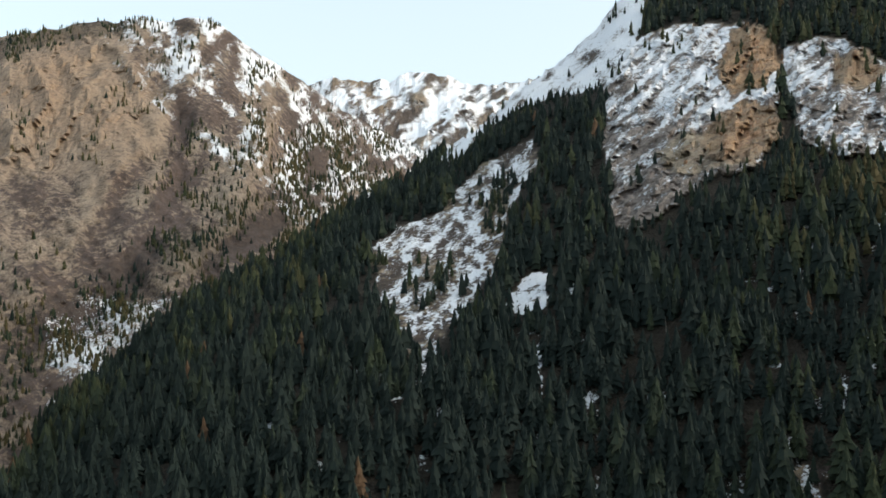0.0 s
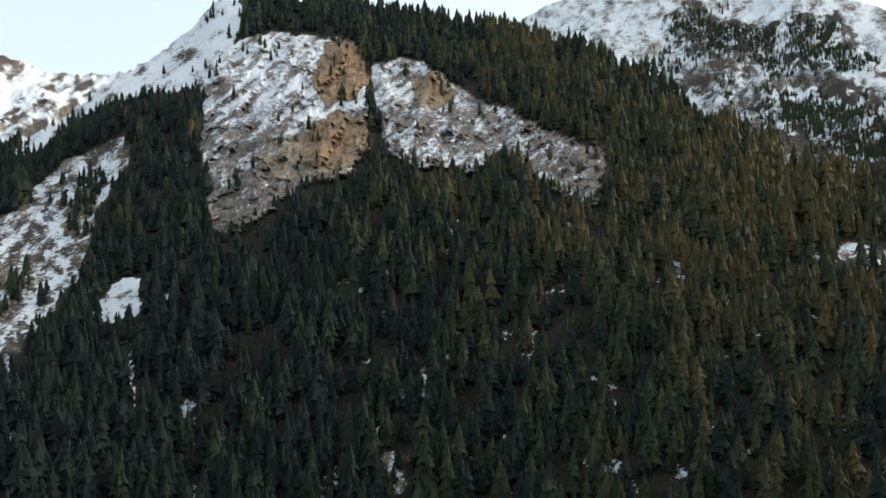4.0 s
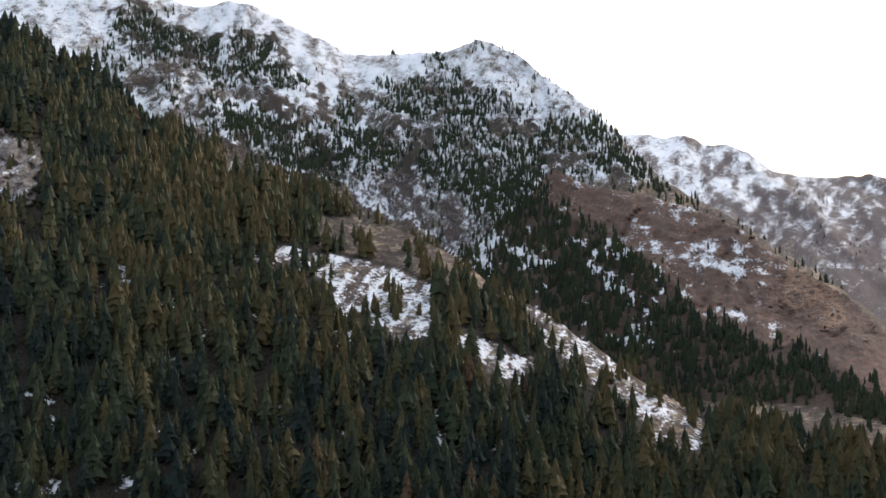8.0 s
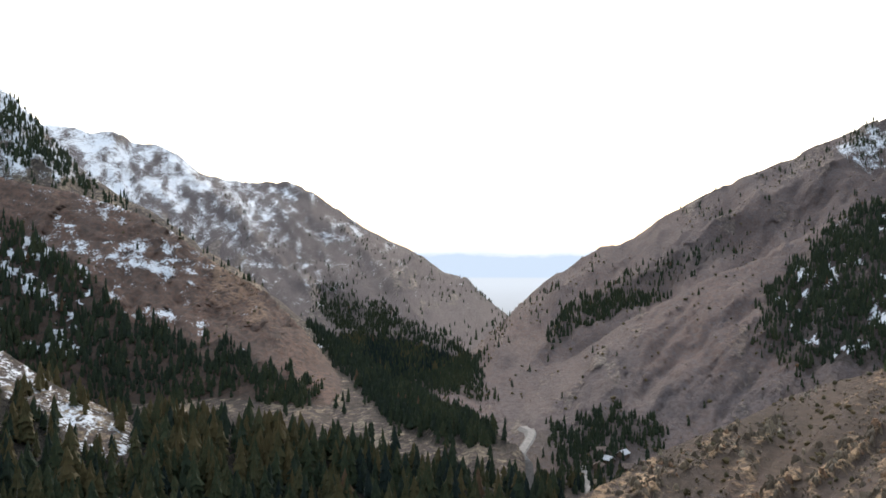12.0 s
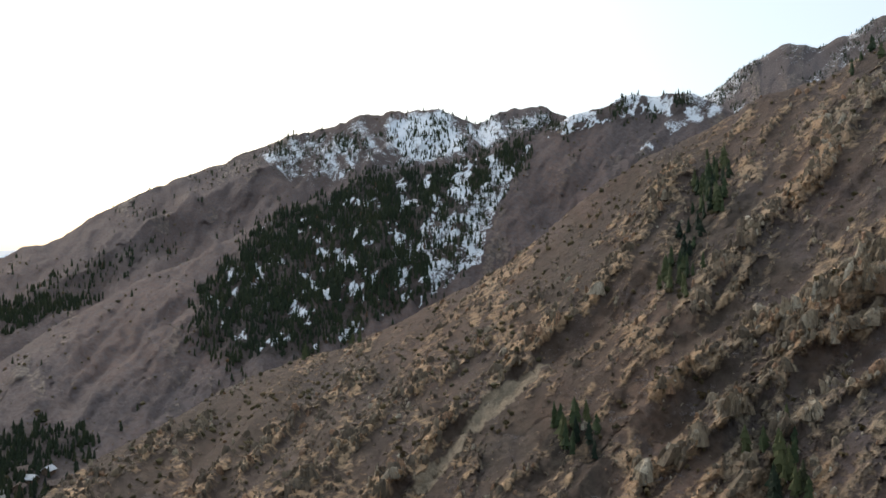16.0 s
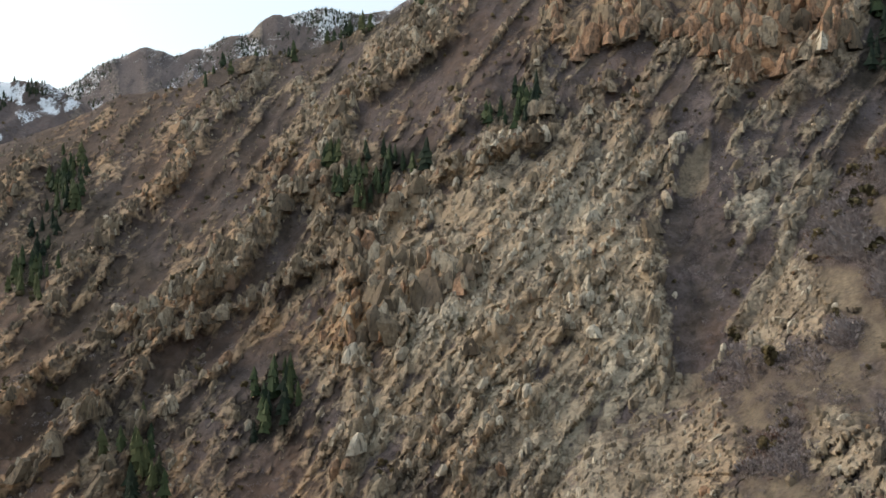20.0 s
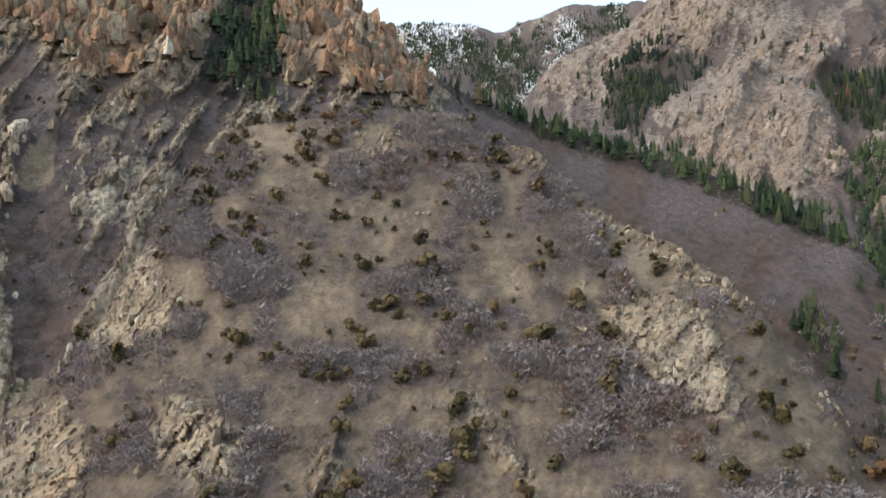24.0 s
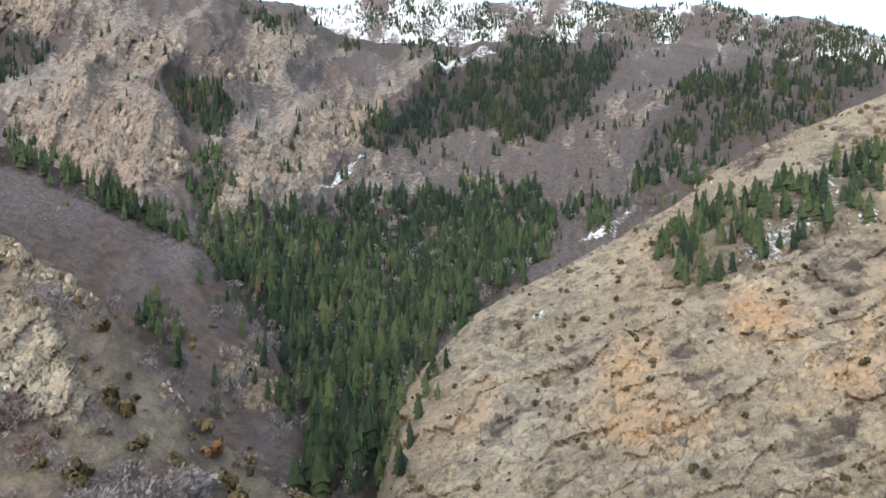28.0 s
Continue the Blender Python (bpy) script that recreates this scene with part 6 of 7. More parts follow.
def scatter(name, shapes, places, sizes, mat, squash=(1, 1), tint=None, lean=0.0, turn=None, smooth=False):
    """One mesh of many plants or stones of the given shapes."""
    V, F, T, base = [], [], [], 0
    pick = rng.integers(0, len(shapes), len(places))
    tint = rng.random(len(places)) if tint is None else tint
    for k, (sv, sf) in enumerate(shapes):
        m = np.where(pick == k)[0]
        if not len(m):
            continue
        a = rng.uniform(0, 6.28, len(m)) if turn is None else turn[m]
        wide = rng.uniform(*squash, len(m)) * sizes[m]
        ca, sa = np.cos(a) * wide, np.sin(a) * wide
        tx, ty = rng.normal(0, lean, (len(m), 1)), rng.normal(0, lean, (len(m), 1))
        up_z = sizes[m, None] * sv[:, 2]
        vx = places[m, 0, None] + ca[:, None] * sv[:, 0] - sa[:, None] * sv[:, 1] + tx * up_z
        vy = places[m, 1, None] + sa[:, None] * sv[:, 0] + ca[:, None] * sv[:, 1] + ty * up_z
        vz = places[m, 2, None] + up_z
        V.append(np.stack([vx, vy, vz], -1).reshape(-1, 3))
        F.append((sf[None] + base + (np.arange(len(m)) * len(sv))[:, None, None]).reshape(-1, 3))
        T.append(np.repeat(tint[m], len(sv)))
        base += len(m) * len(sv)
    return quick_mesh(name, np.concatenate(V), np.concatenate(F), mat, [("tint", "FLOAT", np.concatenate(T))], smooth)


# conifers
rich = [conifer_shape(8, 9, k) for k in range(8)]
medium = [conifer_shape(5, 6, 20 + k, 0.24) for k in range(8)]
poor = [conifer_shape(2, 4, 40 + k, 0.23) for k in range(6)]
woods = blur(forest, 6)
patchy = np.clip(1.7 * woods - 0.35 + 0.8 * small + 0.5 * tiny, 0, 1.4) * (woods > 0.12)
patchy = np.where(layer("purple_slope", "cream_slope"), forest, patchy)
patchy = np.where(layer("snow_range"), np.clip(2.0 * woods - 0.6 + 1.9 * small + 0.5 * tiny, 0, 2.0) * (woods > 0.05), patchy)
gaps = np.clip(0.85 + 0.9 * small, 0.15, 1.3)
density = np.where(wood, 0.036 * forest * gaps, 0.034 * patchy)
density = np.where(layer("snow_range", "patch_ridge", "gate_ridge", "red_buttress", "far_spur", "high_snow"), 0.03 * patchy * np.clip(0.8 + 1.2 * tiny, 0.03, 2), density)
density = np.where(layer("side_range"), density * np.clip(0.45 + (R > 800) * (0.17 + 1.1 * tiny + 0.6 * small) + 0.5 * tiny, 0, 1.1), density)
density = np.where(layer("snow_range"), density * np.where(snow > 0.42, 0.8, 1.8), density)
density = np.where(layer("red_buttress"), density * np.where(snow > 0.42, 0.4, 1.1), density)
density = np.where(layer("patch_ridge"), density * 2.2 * np.where(snow > 0.45, 0.22, 1), density)
density = density + np.where(wood & (clear > 0), 0.0035 * np.clip(0.1 + 2.5 * small + 0.8 * tiny, 0, 2), 0)
density = density + np.where(layer("west_peak"), 0.009 * np.clip(0.1 + 1.5 * small + np.clip(2 - EL, 0, 9) / 9 + np.clip(12 - A2, -4, 8) / 14, 0, 2) + 0.012 * np.clip(0.2 + 1.6 * small, 0, 1.6) * ((A2 < 6 + 1.2 * EL) | (EL < -2)), 0)
density = density + np.where((WHO < 0) | layer("snow_range", "gate_ridge"), 0.022 * (forest > 0) * (EL < -3) * (A2 < -87) * (A2 > -116), 0)
density = density + mottle * 0.012 * np.clip(0.5 + 1.6 * small + 0.6 * tiny, 0, 2)
density = density + np.where(layer("snow_range"), 0.0035 * np.clip(0.5 + 2.0 * small, 0, 2) * np.clip((12 - EL) / 3, 0, 1), 0)
density = density + np.where(layer("far_spur"), 0.0012 * np.clip(2.2 * small + (4 - EL) / 9 - 0.6 * spur2 - 0.2, 0, 2), 0)
density = density + np.where(layer("gate_ridge"), 0.0012 * np.clip(0.4 + 2 * small, 0, 2), 0)
density = density + np.where(layer("side_range"), 0.0012 * np.clip(2.5 * small, 0, 2), 0)
density = density + np.where(layer("patch_ridge", "red_buttress"), 0.0007 * np.clip(3 * small - 0.3, 0, 2), 0)
density = density + np.where(layer("high_snow", "north_peaks"), np.where(layer("north_peaks"), 0.016, 0.006) * np.clip(0.45 + 1.5 * small + 0.8 * tiny - 0.4 * spur2, 0, 2), 0)
spots, si, sj = sow(density)
dist = np.hypot(spots[:, 0], spots[:, 1])
tall = rng.uniform(7, 13, len(spots)) * np.where(wood[si, sj], (1.38 + 0.3 * fbm(X, Y, 45, 3, 915)[si, sj]) * np.where(dist < 480, 1.1, 1.0), 1.0) * np.where(dist > 900, 1.2, 1.0) * rng.choice([1, 1, 1, 1.25], len(spots))
tall = np.where(layer("west_peak", "patch_ridge", "gate_ridge", "far_spur", "north_peaks")[si, sj], tall * 0.68, tall)
tall = np.where(layer("rock_slope", "purple_slope")[si, sj], tall * 1.05, tall)
tall = np.where(layer("side_range")[si, sj], tall * (1.0 + 0.55 * np.clip((1050 - dist) / 450, 0, 1)) * rng.uniform(0.75, 1.25, len(spots)), tall)
tall = np.where((wood & ahead & (clear == 0))[si, sj], tall * 0.6, np.where((wood & (clear > 0))[si, sj], tall * 0.62, tall))
spots[:, 2] -= 0.4
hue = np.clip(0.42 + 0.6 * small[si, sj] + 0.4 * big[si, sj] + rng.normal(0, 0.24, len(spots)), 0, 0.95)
# far ridges: tint pulled to a middle tone, haze put into the needles
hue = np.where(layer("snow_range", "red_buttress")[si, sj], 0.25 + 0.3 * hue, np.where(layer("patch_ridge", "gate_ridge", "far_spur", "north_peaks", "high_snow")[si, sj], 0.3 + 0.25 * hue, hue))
# tint follows bearing and nearness: painted sky light and shade on the hill
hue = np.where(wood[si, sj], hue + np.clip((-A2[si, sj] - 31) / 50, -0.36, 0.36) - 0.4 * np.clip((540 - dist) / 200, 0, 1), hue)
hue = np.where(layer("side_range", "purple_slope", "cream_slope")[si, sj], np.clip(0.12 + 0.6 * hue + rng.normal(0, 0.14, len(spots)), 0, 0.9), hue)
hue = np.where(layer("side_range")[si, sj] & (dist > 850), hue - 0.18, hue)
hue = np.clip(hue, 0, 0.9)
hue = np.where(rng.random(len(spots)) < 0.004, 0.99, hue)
single = np.argsort(dist + rng.uniform(0, 60, len(dist)))[:280]
kept = np.ones(len(spots), bool)
kept[single] = False
valley = layer("side_range", "purple_slope", "cream_slope", "rock_slope")[si, sj] & (dist < 1000)
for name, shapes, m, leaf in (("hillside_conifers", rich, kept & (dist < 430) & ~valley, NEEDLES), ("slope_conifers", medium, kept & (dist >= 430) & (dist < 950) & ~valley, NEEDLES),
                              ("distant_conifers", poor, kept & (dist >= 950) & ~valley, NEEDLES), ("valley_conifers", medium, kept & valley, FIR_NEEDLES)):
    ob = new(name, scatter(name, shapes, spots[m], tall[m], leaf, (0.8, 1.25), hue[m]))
    tagged(ob, "dense dark green conifer forest on the mountainside", "conifers", kind="stuff")
print("trees", len(spots), int((dist < 430).sum()), int(((dist >= 430) & (dist < 950)).sum()), int((dist >= 950).sum()))

crown_meshes = [quick_mesh("crown", *conifer_shape(13, 14, 60 + k), SHADED_NEEDLES_SINGLE) for k in range(6)]
tv = [(0.022 * math.cos(a) * s, 0.022 * math.sin(a) * s, z) for s, z in ((1, -0.04), (0.5, 0.5), (0.1, 0.97)) for a in np.linspace(0, 6.2832, 6, endpoint=False)]
tf = [(r * 6 + k, r * 6 + (k + 1) % 6, r * 6 + 6 + (k + 1) % 6, r * 6 + 6 + k) for r in range(2) for k in range(6)]
trunk_mesh = quick_mesh("trunk", np.array(tv), np.array(tf), BARK)

sv, sf = list(tv), [tuple(f) for f in tf]
for k in range(14):
    z, a, q = 0.3 + 0.045 * k, 2.4 * k, 0.09 * (1 - 0.045 * k)
    c = len(sv)
    sv += [(0, 0, z - 0.006), (0, 0, z + 0.006), (q * math.cos(a), q * math.sin(a), z + 0.012), (q * math.cos(a), q * math.sin(a), z + 0.008)]
    sf.append((c, c + 1, c + 2, c + 3))
snag_mesh = quick_mesh("dead_tree", np.array(sv), np.array(sf), DEADWOOD)


def standing(name, places, sizes, meshes, stem, label, category, group):
    """Single plants, each an empty at its root with a crown and a stem."""
    for k, (p, h) in enumerate(zip(places, sizes)):
        thing = new(name)
        wide = h * rng.uniform(0.85, 1.25)
        thing.matrix_world = Matrix.Translation(Vector(p)) @ Matrix.Rotation(rng.uniform(0, 6.28), 4, "Z") @ Matrix.Diagonal((wide, wide, h, 1))
        tagged(thing, label, category, group)
        for part_name, me in (("crown", meshes[k % len(meshes)]), ("trunk", stem)):
            new(part_name, me).parent = thing


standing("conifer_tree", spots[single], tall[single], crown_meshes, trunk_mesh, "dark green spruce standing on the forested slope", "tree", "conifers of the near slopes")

# dead grey trunks among the conifers
snags, si, sj = sow(np.where(wood & (forest > 0) & (R < 560), 0.0012, 0))
for p in snags[rng.permutation(len(snags))[:60]]:
    snag = tagged(new("dead_tree", snag_mesh), "bare grey dead trunk among green conifers", "dead tree", "dead trunks")
    snag.matrix_world = Matrix.Translation(Vector(p)) @ pose(0, 0, 0, rng.uniform(-5, 5), rng.uniform(-5, 5), rng.uniform(0, 360)) @ Matrix.Diagonal((11, 11, rng.uniform(9, 14), 1))

# junipers and other evergreen bushes
tufts = [quick_mesh("crown", *tuft_shape(150, 80 + k), JUNIPER_SINGLE) for k in range(7)]
density = np.where(layer("near_ridge"), 0.026 * np.clip(0.5 + 1.6 * small, 0, 2), 0)
density = density + np.where(layer("cream_slope"), 0.013 * np.clip(0.6 + 1.5 * small, 0, 2), 0) + np.where(layer("purple_slope"), 0.003 * np.clip(0.5 + 2 * small, 0, 2), 0) + np.where(layer("rock_slope"), 0.018 * np.clip(0.4 - rib + small, 0, 1.5), 0) + np.where(layer("patch_ridge", "gate_ridge", "red_buttress"), 0.0028 * np.clip(0.6 + 1.5 * small, 0, 2), 0) + np.where(layer("side_range") & (R < 1300), 0.006 * np.clip(0.6 + 2 * small - tint_of["crag"], 0, 2), 0)
density = density * (cov["crag"] == 0) * (cov["cliff"] == 0) * (cov["dirt"] == 0)
spots, si, sj = sow(density)
dist = np.hypot(spots[:, 0], spots[:, 1])
order = np.argsort(dist)
size = (1.5 + 4.6 * rng.random(len(spots)) ** 1.9) * np.where(layer("near_ridge")[si, sj], 1.0, np.where(layer("cream_slope")[si, sj], 0.55, 0.6))
spots[:, 2] -= 0.1
print("bushes", len(spots))
first, rest = order[:290], order[290:]
standing("juniper_bush", spots[first], size[first], tufts, trunk_mesh, "olive brown juniper bush on the dry slope", "bush", "junipers of the dry slopes")
for name, shapes, m in (("ridge_bushes", [tuft_shape(44, 120 + k) for k in range(8)], rest[dist[rest] < 430]), ("slope_bushes", [bush_shape(90 + k) for k in range(12)], rest[dist[rest] >= 430])):
    tagged(new(name, scatter(name, shapes, spots[m], size[m], JUNIPER, (0.9, 1.4))), "scattered olive brown bushes on the rocky slopes", "bushes", kind="stuff")

# bare oak brush and aspens
density = np.where(layer("near_ridge"), 0.8 * np.clip(brush - 0.1, 0, 1) * np.clip(0.7 + 2.2 * thicket, 0.1, 2.2), 0) + np.where(layer("purple_slope"), 0.12 * np.clip(0.3 + 2.2 * thicket + 0.5 * small, 0, 2), 0) + np.where((WHO < 0) & (R < 900), 0.01, 0)
density = density + np.where(layer("rock_slope"), 0.06 * np.clip(0.6 - rib + small - spine, 0, 1.2) + 0.12 * tint_of["gully"], 0) + np.where(layer("cream_slope"), 0.05 * np.clip(2.5 * small - 0.2, 0, 1), 0)
density = density + np.where(layer("patch_ridge", "gate_ridge") & (R < 1500) & (forest == 0), 0.012 * np.clip(0.5 + 1.6 * small + tiny, 0, 2), 0)
density = density * (cov["crag"] == 0) * (cov["cliff"] == 0) * (cov["dirt"] == 0)
spots, si, sj = sow(density)
size = np.where(layer("patch_ridge", "gate_ridge")[si, sj], 1.5, 1.0) * rng.uniform(1.2, 2.5, len(spots)) * np.where(layer("near_ridge")[si, sj], 1.0 + 0.8 * np.clip(2 * thicket[si, sj], 0, 1), 1.0)
print("brush", len(spots))
hue = np.clip(0.42 + 0.4 * small[si, sj] + 0.8 * thicket[si, sj] + rng.normal(0, 0.15, len(spots)), 0, 0.96)
hue = np.where((rng.random(len(spots)) < 0.35) & (fbm(A2, EL, 3.0, 3, 885)[si, sj] > 0.3), 0.99, hue)
close = np.hypot(spots[:, 0], spots[:, 1]) < 400
for name, shapes, m in (("oak_brush", [twig_shape(5, 26, 200 + k) for k in range(10)], close), ("distant_brush", [twig_shape(2, 9, 240 + k) for k in range(8)], ~close)):
    tagged(new(name, scatter(name, shapes, spots[m], size[m], TWIGS, (0.9, 1.5), hue[m])), "leafless grey and mauve oak brush on the dry slopes", "brush", kind="stuff")
density = cov["aspen"] * 0.032 + np.where(layer("side_range") & (forest > 0) & (R < 1000), 0.009, 0) + np.where(layer("purple_slope") & (EL0 < -4), 0.016 * np.clip(0.3 + 2 * small, 0, 2), 0)
spots, si, sj = sow(density)
if len(spots):
    tagged(new("bare_aspens", scatter("bare_aspens", [twig_shape(10, 30, 230 + k, 0.3) for k in range(6)], spots, rng.uniform(5, 9, len(spots)), TWIGS, (0.8, 1.2))),
           "pale leafless aspens among the conifers", "trees", kind="stuff")

# broken rock: upright fins and pinnacles along the ribs, blocks on the crags, rubble between
def pinnacle_shape(seed, long=1.0):
    """A split block one metre tall, sunk into the slope: uneven sides, a broken slanting top."""
    g = np.random.default_rng(seed)
    sides = 5
    base = np.arange(sides) * 1.2566 + g.uniform(-.4, .4, sides)
    tilt, slant = g.uniform(-.15, .15, 2), g.uniform(-.5, .5, 2)
    verts = []
    for z, w in ((-0.5, 0.5), (0.35, 0.42), (0.85, 0.22)):
        w = w * g.uniform(0.85, 1.15)
        for a in base:
            q = w * g.uniform(0.65, 1.25)
            x, y = q * math.cos(a) * long + tilt[0] * z, q * math.sin(a) + tilt[1] * z
            verts.append((x, y, z + (slant[0] * x + slant[1] * y + g.uniform(-.1, .1)) * (z > 0)))
    faces = []
    for r in (0, sides):
        for k in range(sides):
            m = (k + 1) % sides
            faces += [(r + k, r + m, r + sides + m), (r + k, r + sides + m, r + sides + k)]
    faces += [(2 * sides, 2 * sides + k, 2 * sides + k + 1) for k in range(1, sides - 1)]
    return np.array(verts), np.array(faces)


towers = [pinnacle_shape(700 + k, 1.0 + 0.2 * (k % 6)) for k in range(18)]
spires = np.clip(spine, 0, 1) ** 1.3 * (1 - forest * 0.7) * (cov["dirt"] == 0)
density = 0.17 * spires * layer("rock_slope") + np.where(layer("near_ridge", "purple_slope"), 0.10 * cov["crag"] + 0.0008, 0)
density = density + cov["orange"] * wood * 0.02 + np.where(layer("cream_slope"), 0.003 * np.clip(0.5 + ledge, 0, 1), 0)
density = density * np.clip((R - 90) / 60, 0, 1) * (cov["cliff"] == 0)
spots, si, sj = sow(density)
size = (1.1 + 1.1 * rng.pareto(2.2, len(spots)).clip(0, 2.8)) * (0.75 + 0.7 * np.clip(fins[si, sj], 0, 1))
size = np.where(layer("near_ridge")[si, sj], 0.6 * size + 0.4, size)
size = np.where(layer("cream_slope")[si, sj], 0.45 * size, size)
tone = np.clip(0.34 + 0.5 * pale[si, sj] + 0.35 * small[si, sj] + rng.normal(0, 0.27, len(spots)), 0, 0.95)
tone = np.where(rng.random(len(spots)) < np.clip(0.45 * (cov["cliff"] + cov["orange"])[si, sj] + 0.12 * warm[si, sj], 0, 1), 0.99, tone)
tone = np.where(tone < 0.96, np.clip(tone - 0.22 * np.clip((A2[si, sj] + 162) / 15, 0, 1) * layer("rock_slope")[si, sj], 0, 0.95), tone)
turned = np.radians(A2[si, sj]) + 0.75 + rng.normal(0, 0.45, len(spots))
print("towers", len(spots))
tagged(new("rock_pinnacles", scatter("rock_pinnacles", towers, spots, size, STONE, (0.6, 1.2), tone, lean=0.16, turn=turned)),
       "weathered tan rock fins and pinnacles standing on the slopes", "rocks", kind="stuff")
spots, si, sj = sow(np.where(layer("side_range"), cov["crag"] * 0.016 * np.clip(0.6 + 1.4 * tiny + 0.6 * small, 0, 2) + 0.0015 * np.clip(small, 0, 1), 0) * (forest == 0))
size = 2.2 + 2.4 * rng.pareto(2.4, len(spots)).clip(0, 2.2)
tone = np.clip(0.4 + 0.5 * small[si, sj] + rng.normal(0, 0.24, len(spots)), 0, 0.95)
print("crag blocks", len(spots))
tagged(new("crag_blocks", scatter("crag_blocks", towers, spots, size, RUST_STONE, (0.7, 1.4), tone, lean=0.2)),
       "rust and grey broken rock on the rounded crags", "rocks", kind="stuff")
spots, si, sj = sow(0.055 * cov["cliff"] * spires * layer("rock_slope"))
size = rng.uniform(3, 6, len(spots)) + 2.5 * rng.pareto(3, len(spots)).clip(0, 2)
tone = np.where(rng.random(len(spots)) < np.where(EL[si, sj] > 8, 0.68, 0.2), 0.99, np.clip(0.35 + 0.3 * small[si, sj] + rng.normal(0, 0.25, len(spots)), 0, 0.95))
tagged(new("cliff_towers", scatter("cliff_towers", towers, spots, size, STONE, (0.5, 1.0), tone, lean=0.2)),
       "upright rust and tan rock towers along the cliff band", "rocks", kind="stuff")
density = np.where(layer("rock_slope"), 0.05 * np.clip(spine + 0.2 + 0.4 * small, 0, 1), 0) + np.where(layer("near_ridge"), 0.05 * cov["crag"] + 0.008, 0)
density = density + np.where(layer("cream_slope"), 0.012 * np.clip(0.4 + ledge, 0, 1), 0) + cov["orange"] * 0.01
spots, si, sj = sow(density)
size = 0.6 * rng.pareto(2.5, len(spots)).clip(0, 3.0) + 0.6
tone = np.clip(0.35 + 0.45 * pale[si, sj] + 0.3 * small[si, sj] + rng.normal(0, 0.14, len(spots)), 0, 0.95)
print("rubble", len(spots))
tagged(new("broken_rock", scatter("broken_rock", [rock_shape(300 + k, 0.95) for k in range(10)], spots, size, STONE, (0.6, 1.1), tone, lean=0.5)),
       "weathered tan rock blocks lying on the slopes", "rocks", kind="stuff")
block_meshes = [quick_mesh("block", *rock_shape(340 + k, 1.0), STONE_SINGLE) for k in range(8)]
spots, si, sj = sow(np.where(layer("near_ridge"), 0.0006 + 0.003 * (cov["crag"] > 0), 0) + np.where(layer("rock_slope"), 0.0006 * np.clip(rib, 0, 1), 0))
for p in spots[np.argsort(np.hypot(spots[:, 0], spots[:, 1]))[:70]]:
    crag = tagged(new("rock_outcrop"), "broken tan rock outcrop with upright blocks", "rock", "outcrops of the near ridge")
    crag.matrix_world = Matrix.Translation(Vector(p))
    for k in range(6):
        b = new("block", block_meshes[rng.integers(0, 8)])
        b.parent = crag
        w, h = rng.uniform(0.9, 2.6), rng.uniform(0.8, 2.0)
        b.matrix_basis = pose(rng.uniform(-2, 2), rng.uniform(-2, 2), h * 0.25, rng.uniform(-32, 32), rng.uniform(-32, 32), rng.uniform(0, 360)) @ Matrix.Diagonal((w, w * 0.8, h, 1))

def lay_road(name, line, half, label):
    rv, rf = [], []
    for k, p in enumerate(line):
        side = (line[min(k + 1, len(line) - 1)] - line[max(k - 1, 0)]).cross(Vector((0, 0, 1))).normalized()
        z = ground_at(p) + 1.8
        for w, dz in ((-2.0 * half, -3.0), (-half, 0), (half, 0), (2.0 * half, -3.0)):
            rv.append((p.x + side.x * w, p.y + side.y * w, z + dz))
        if k:
            rf += [(4 * k - 4 + m, 4 * k - 3 + m, 4 * k + 1 + m, 4 * k + m) for m in range(3)]
    tagged(new(name, quick_mesh(name, np.array(rv), np.array(rf), ROAD)), label, "road", kind="structure")


def spot(b, d):
    p = Vector((-math.sin(radians(b)) * d, math.cos(radians(b)) * d, 0))
    p.z = ground_at(p)
    return p


lay_road("road", curve, 2.9, "pale winding asphalt road on the canyon floor")
lay_road("road", [spot(-108.9 - 0.5 * f, 627 - 70 * f) for f in np.linspace(0, 1, 10)], 1.8, "narrow pale side road among trees")

# cabins among the trees of the canyon floor
TIMBER = plain_material("cabin_timber", (0.09, 0.06, 0.045), (0.2, 0.14, 0.10), 0.8)
TIN = plain_material("pale_roof", (0.45, 0.45, 0.46), (0.68, 0.69, 0.71), 0.6, 0.5)
BROWN_ROOF = plain_material("brown_roof", (0.14, 0.10, 0.08), (0.24, 0.18, 0.15), 0.6)
PANE = plain_material("dark_glass", (0.02, 0.022, 0.025), (0.04, 0.042, 0.046), 0.6, 0.15)
wall_mesh = quick_mesh("wall", np.array([(x, y, z) for z in (-1.5, 3.0) for x, y in ((-4, -3), (4, -3), (4, 3), (-4, 3))]),
                       np.array([(0, 1, 5, 4), (1, 2, 6, 5), (2, 3, 7, 6), (3, 0, 4, 7)]), TIMBER)
gable_mesh = quick_mesh("gable", np.array([(-4, -3, 3), (-4, 3, 3), (-4, 0, 5.2), (4, -3, 3), (4, 3, 3), (4, 0, 5.2)]), np.array([(0, 2, 1), (3, 4, 5)]), TIMBER)
roof_v = np.array([(x, y, z) for x in (-4.6, 4.6) for y, z in ((-3.8, 2.6), (0, 5.4), (3.8, 2.6), (3.8, 2.4), (0, 5.1), (-3.8, 2.4))])
roof_f = np.array([(k, (k + 1) % 6, 6 + (k + 1) % 6, 6 + k) for k in range(6)] + [(0, 5, 4, 1), (1, 4, 3, 2), (6, 7, 10, 11), (7, 8, 9, 10)])
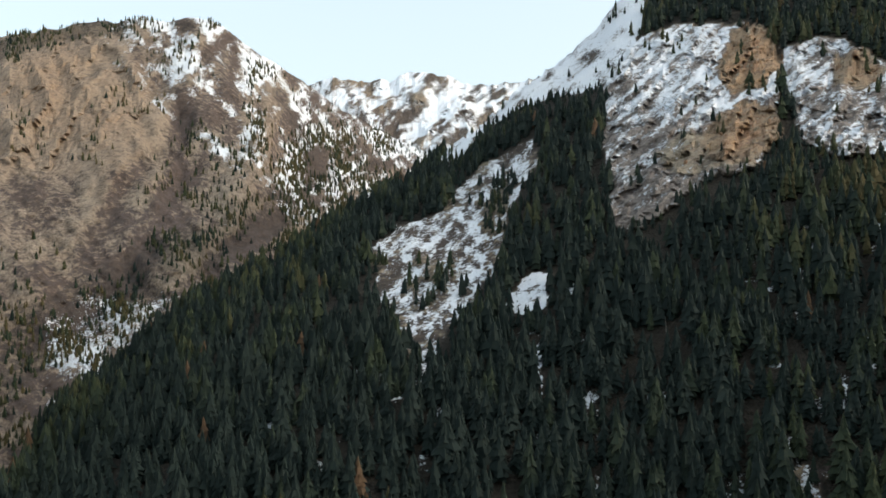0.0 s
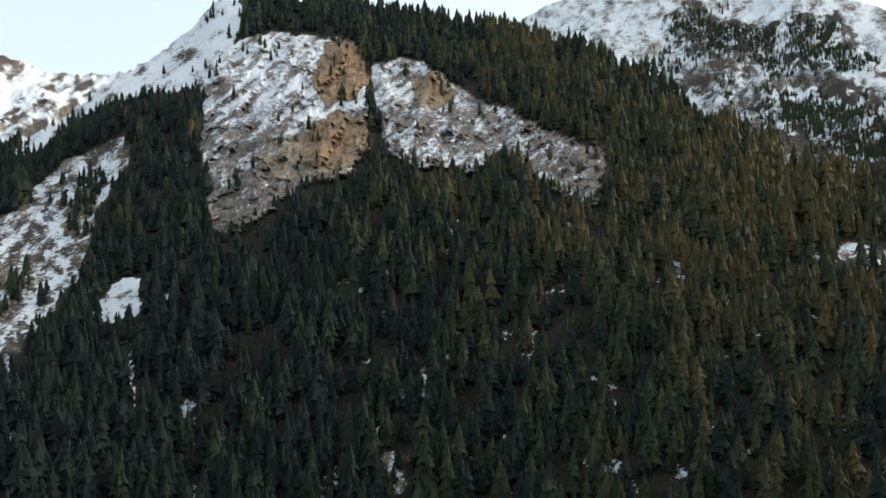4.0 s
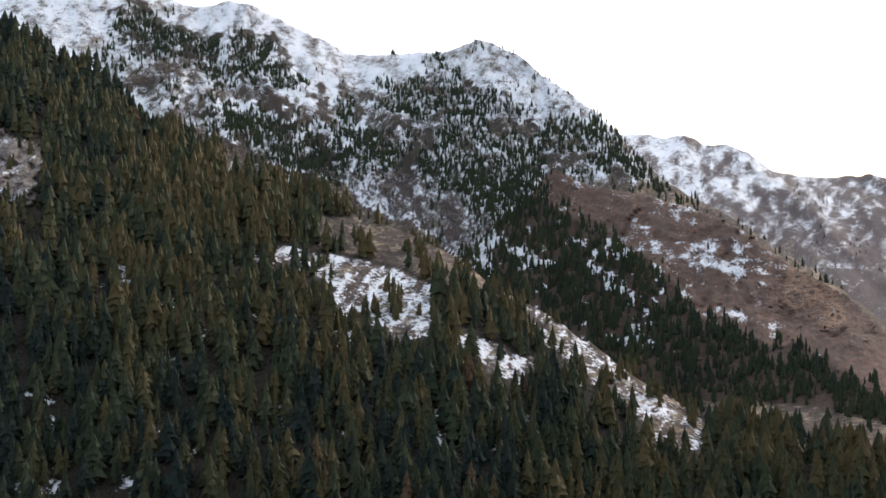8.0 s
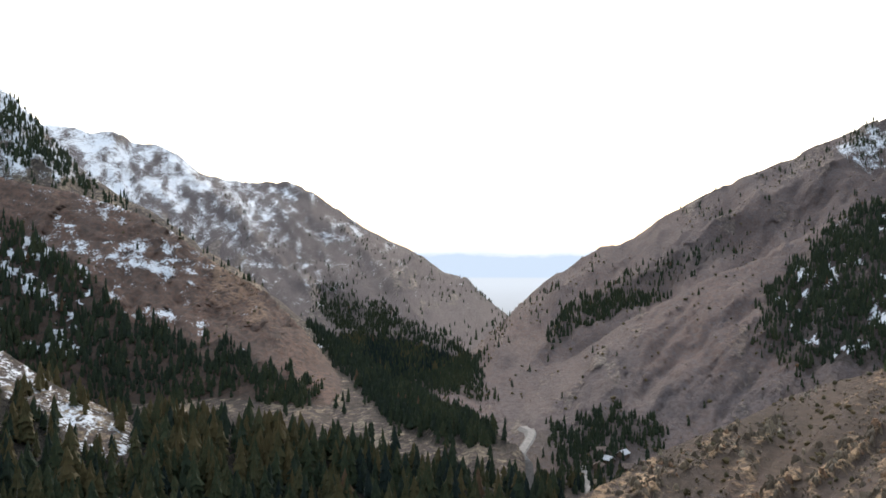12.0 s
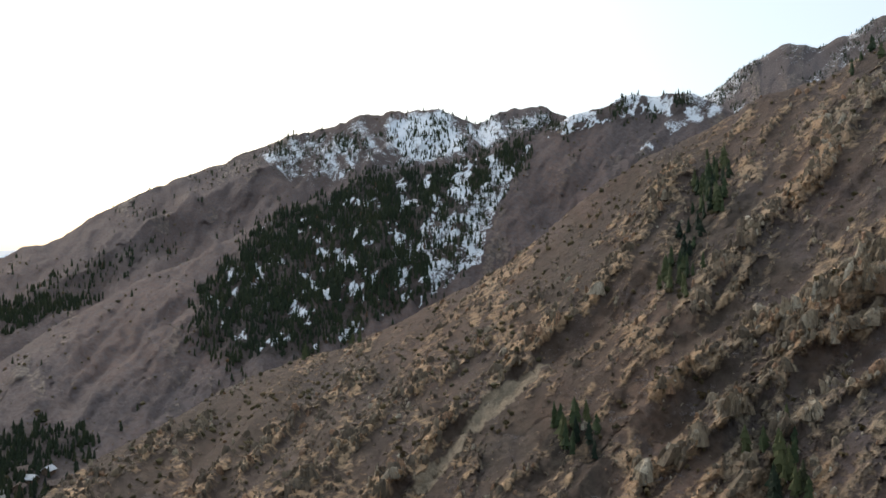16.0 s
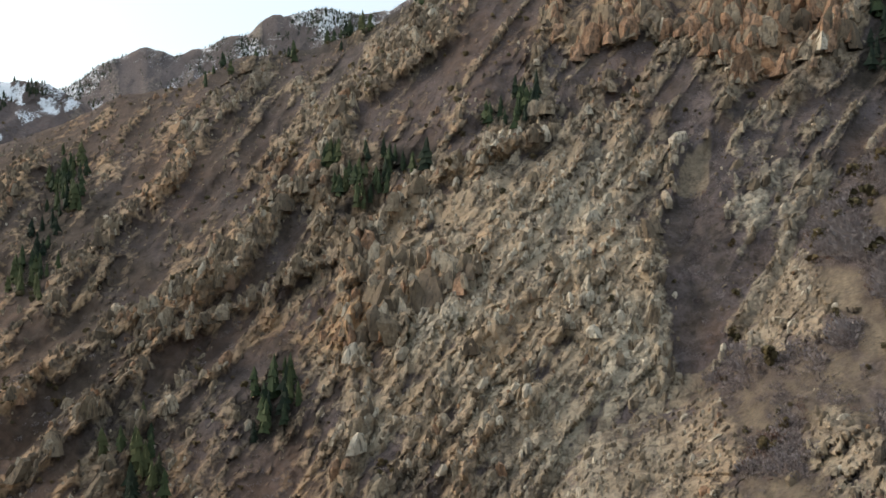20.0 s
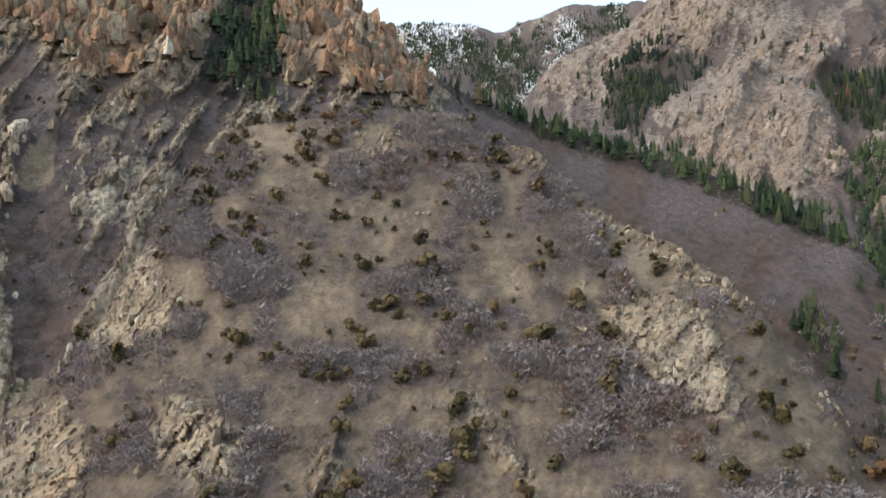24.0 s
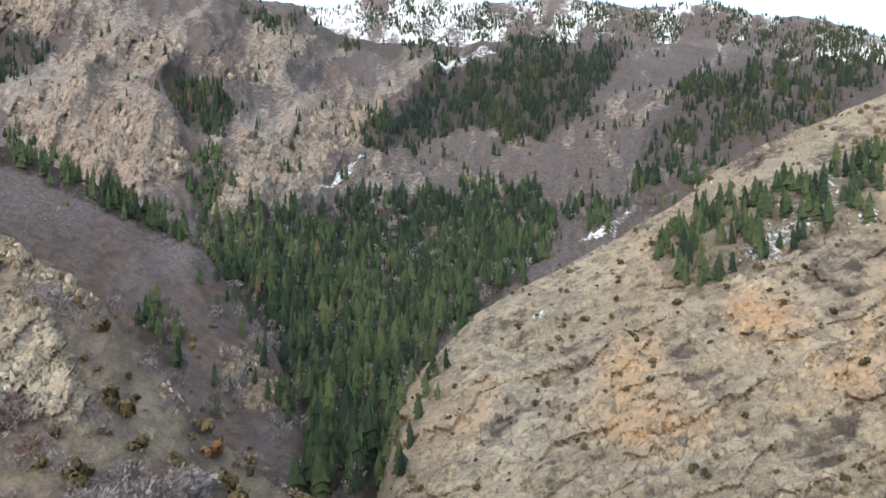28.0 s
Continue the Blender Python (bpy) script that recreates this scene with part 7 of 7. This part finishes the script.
roof_meshes = [quick_mesh("roof", roof_v, roof_f, m) for m in (BROWN_ROOF, TIN)]
pane_mesh = quick_mesh("window", np.array([(-0.7, 0, 0), (0.7, 0, 0), (0.7, 0, 1.2), (-0.7, 0, 1.2), (-0.7, 0.1, 0), (0.7, 0.1, 0), (0.7, 0.1, 1.2), (-0.7, 0.1, 1.2)]),
                       np.array([(0, 1, 2, 3), (0, 4, 5, 1), (3, 2, 6, 7), (0, 3, 7, 4), (1, 5, 6, 2)]), TIMBER)
glass_mesh = quick_mesh("pane", np.array([(-0.55, -0.012, 0.12), (0.55, -0.012, 0.12), (0.55, -0.012, 1.08), (-0.55, -0.012, 1.08)]), np.array([(0, 1, 2, 3)]), PANE)
for b, d, turn, tin in ((-110.1, 655, 20, 0), (-110.5, 640, -35, 1), (-111.5, 652, 60, 1), (-111.8, 630, 10, 0), (-109.9, 628, 75, 0)):
    house = tagged(new("cabin"), "small timber cabin with a pale metal roof among trees" if tin else "small brown timber cabin among trees", "house", "cabins of the canyon floor")
    house.matrix_world = Matrix.Translation(spot(b, d)) @ Matrix.Rotation(radians(b + turn), 4, "Z")
    for part_name, me in (("wall", wall_mesh), ("gable", gable_mesh), ("roof", roof_meshes[tin])):
        new(part_name, me).parent = house
    for x in (-2.2, 2.0):
        w = new("window", pane_mesh)
        w.parent = house
        w.matrix_basis = Matrix.Translation((x, -3.05, 1.0))
        new("pane", glass_mesh).parent = w

# the plain and the range beyond the canyon's mouth: a glowing sheet, haze painted in
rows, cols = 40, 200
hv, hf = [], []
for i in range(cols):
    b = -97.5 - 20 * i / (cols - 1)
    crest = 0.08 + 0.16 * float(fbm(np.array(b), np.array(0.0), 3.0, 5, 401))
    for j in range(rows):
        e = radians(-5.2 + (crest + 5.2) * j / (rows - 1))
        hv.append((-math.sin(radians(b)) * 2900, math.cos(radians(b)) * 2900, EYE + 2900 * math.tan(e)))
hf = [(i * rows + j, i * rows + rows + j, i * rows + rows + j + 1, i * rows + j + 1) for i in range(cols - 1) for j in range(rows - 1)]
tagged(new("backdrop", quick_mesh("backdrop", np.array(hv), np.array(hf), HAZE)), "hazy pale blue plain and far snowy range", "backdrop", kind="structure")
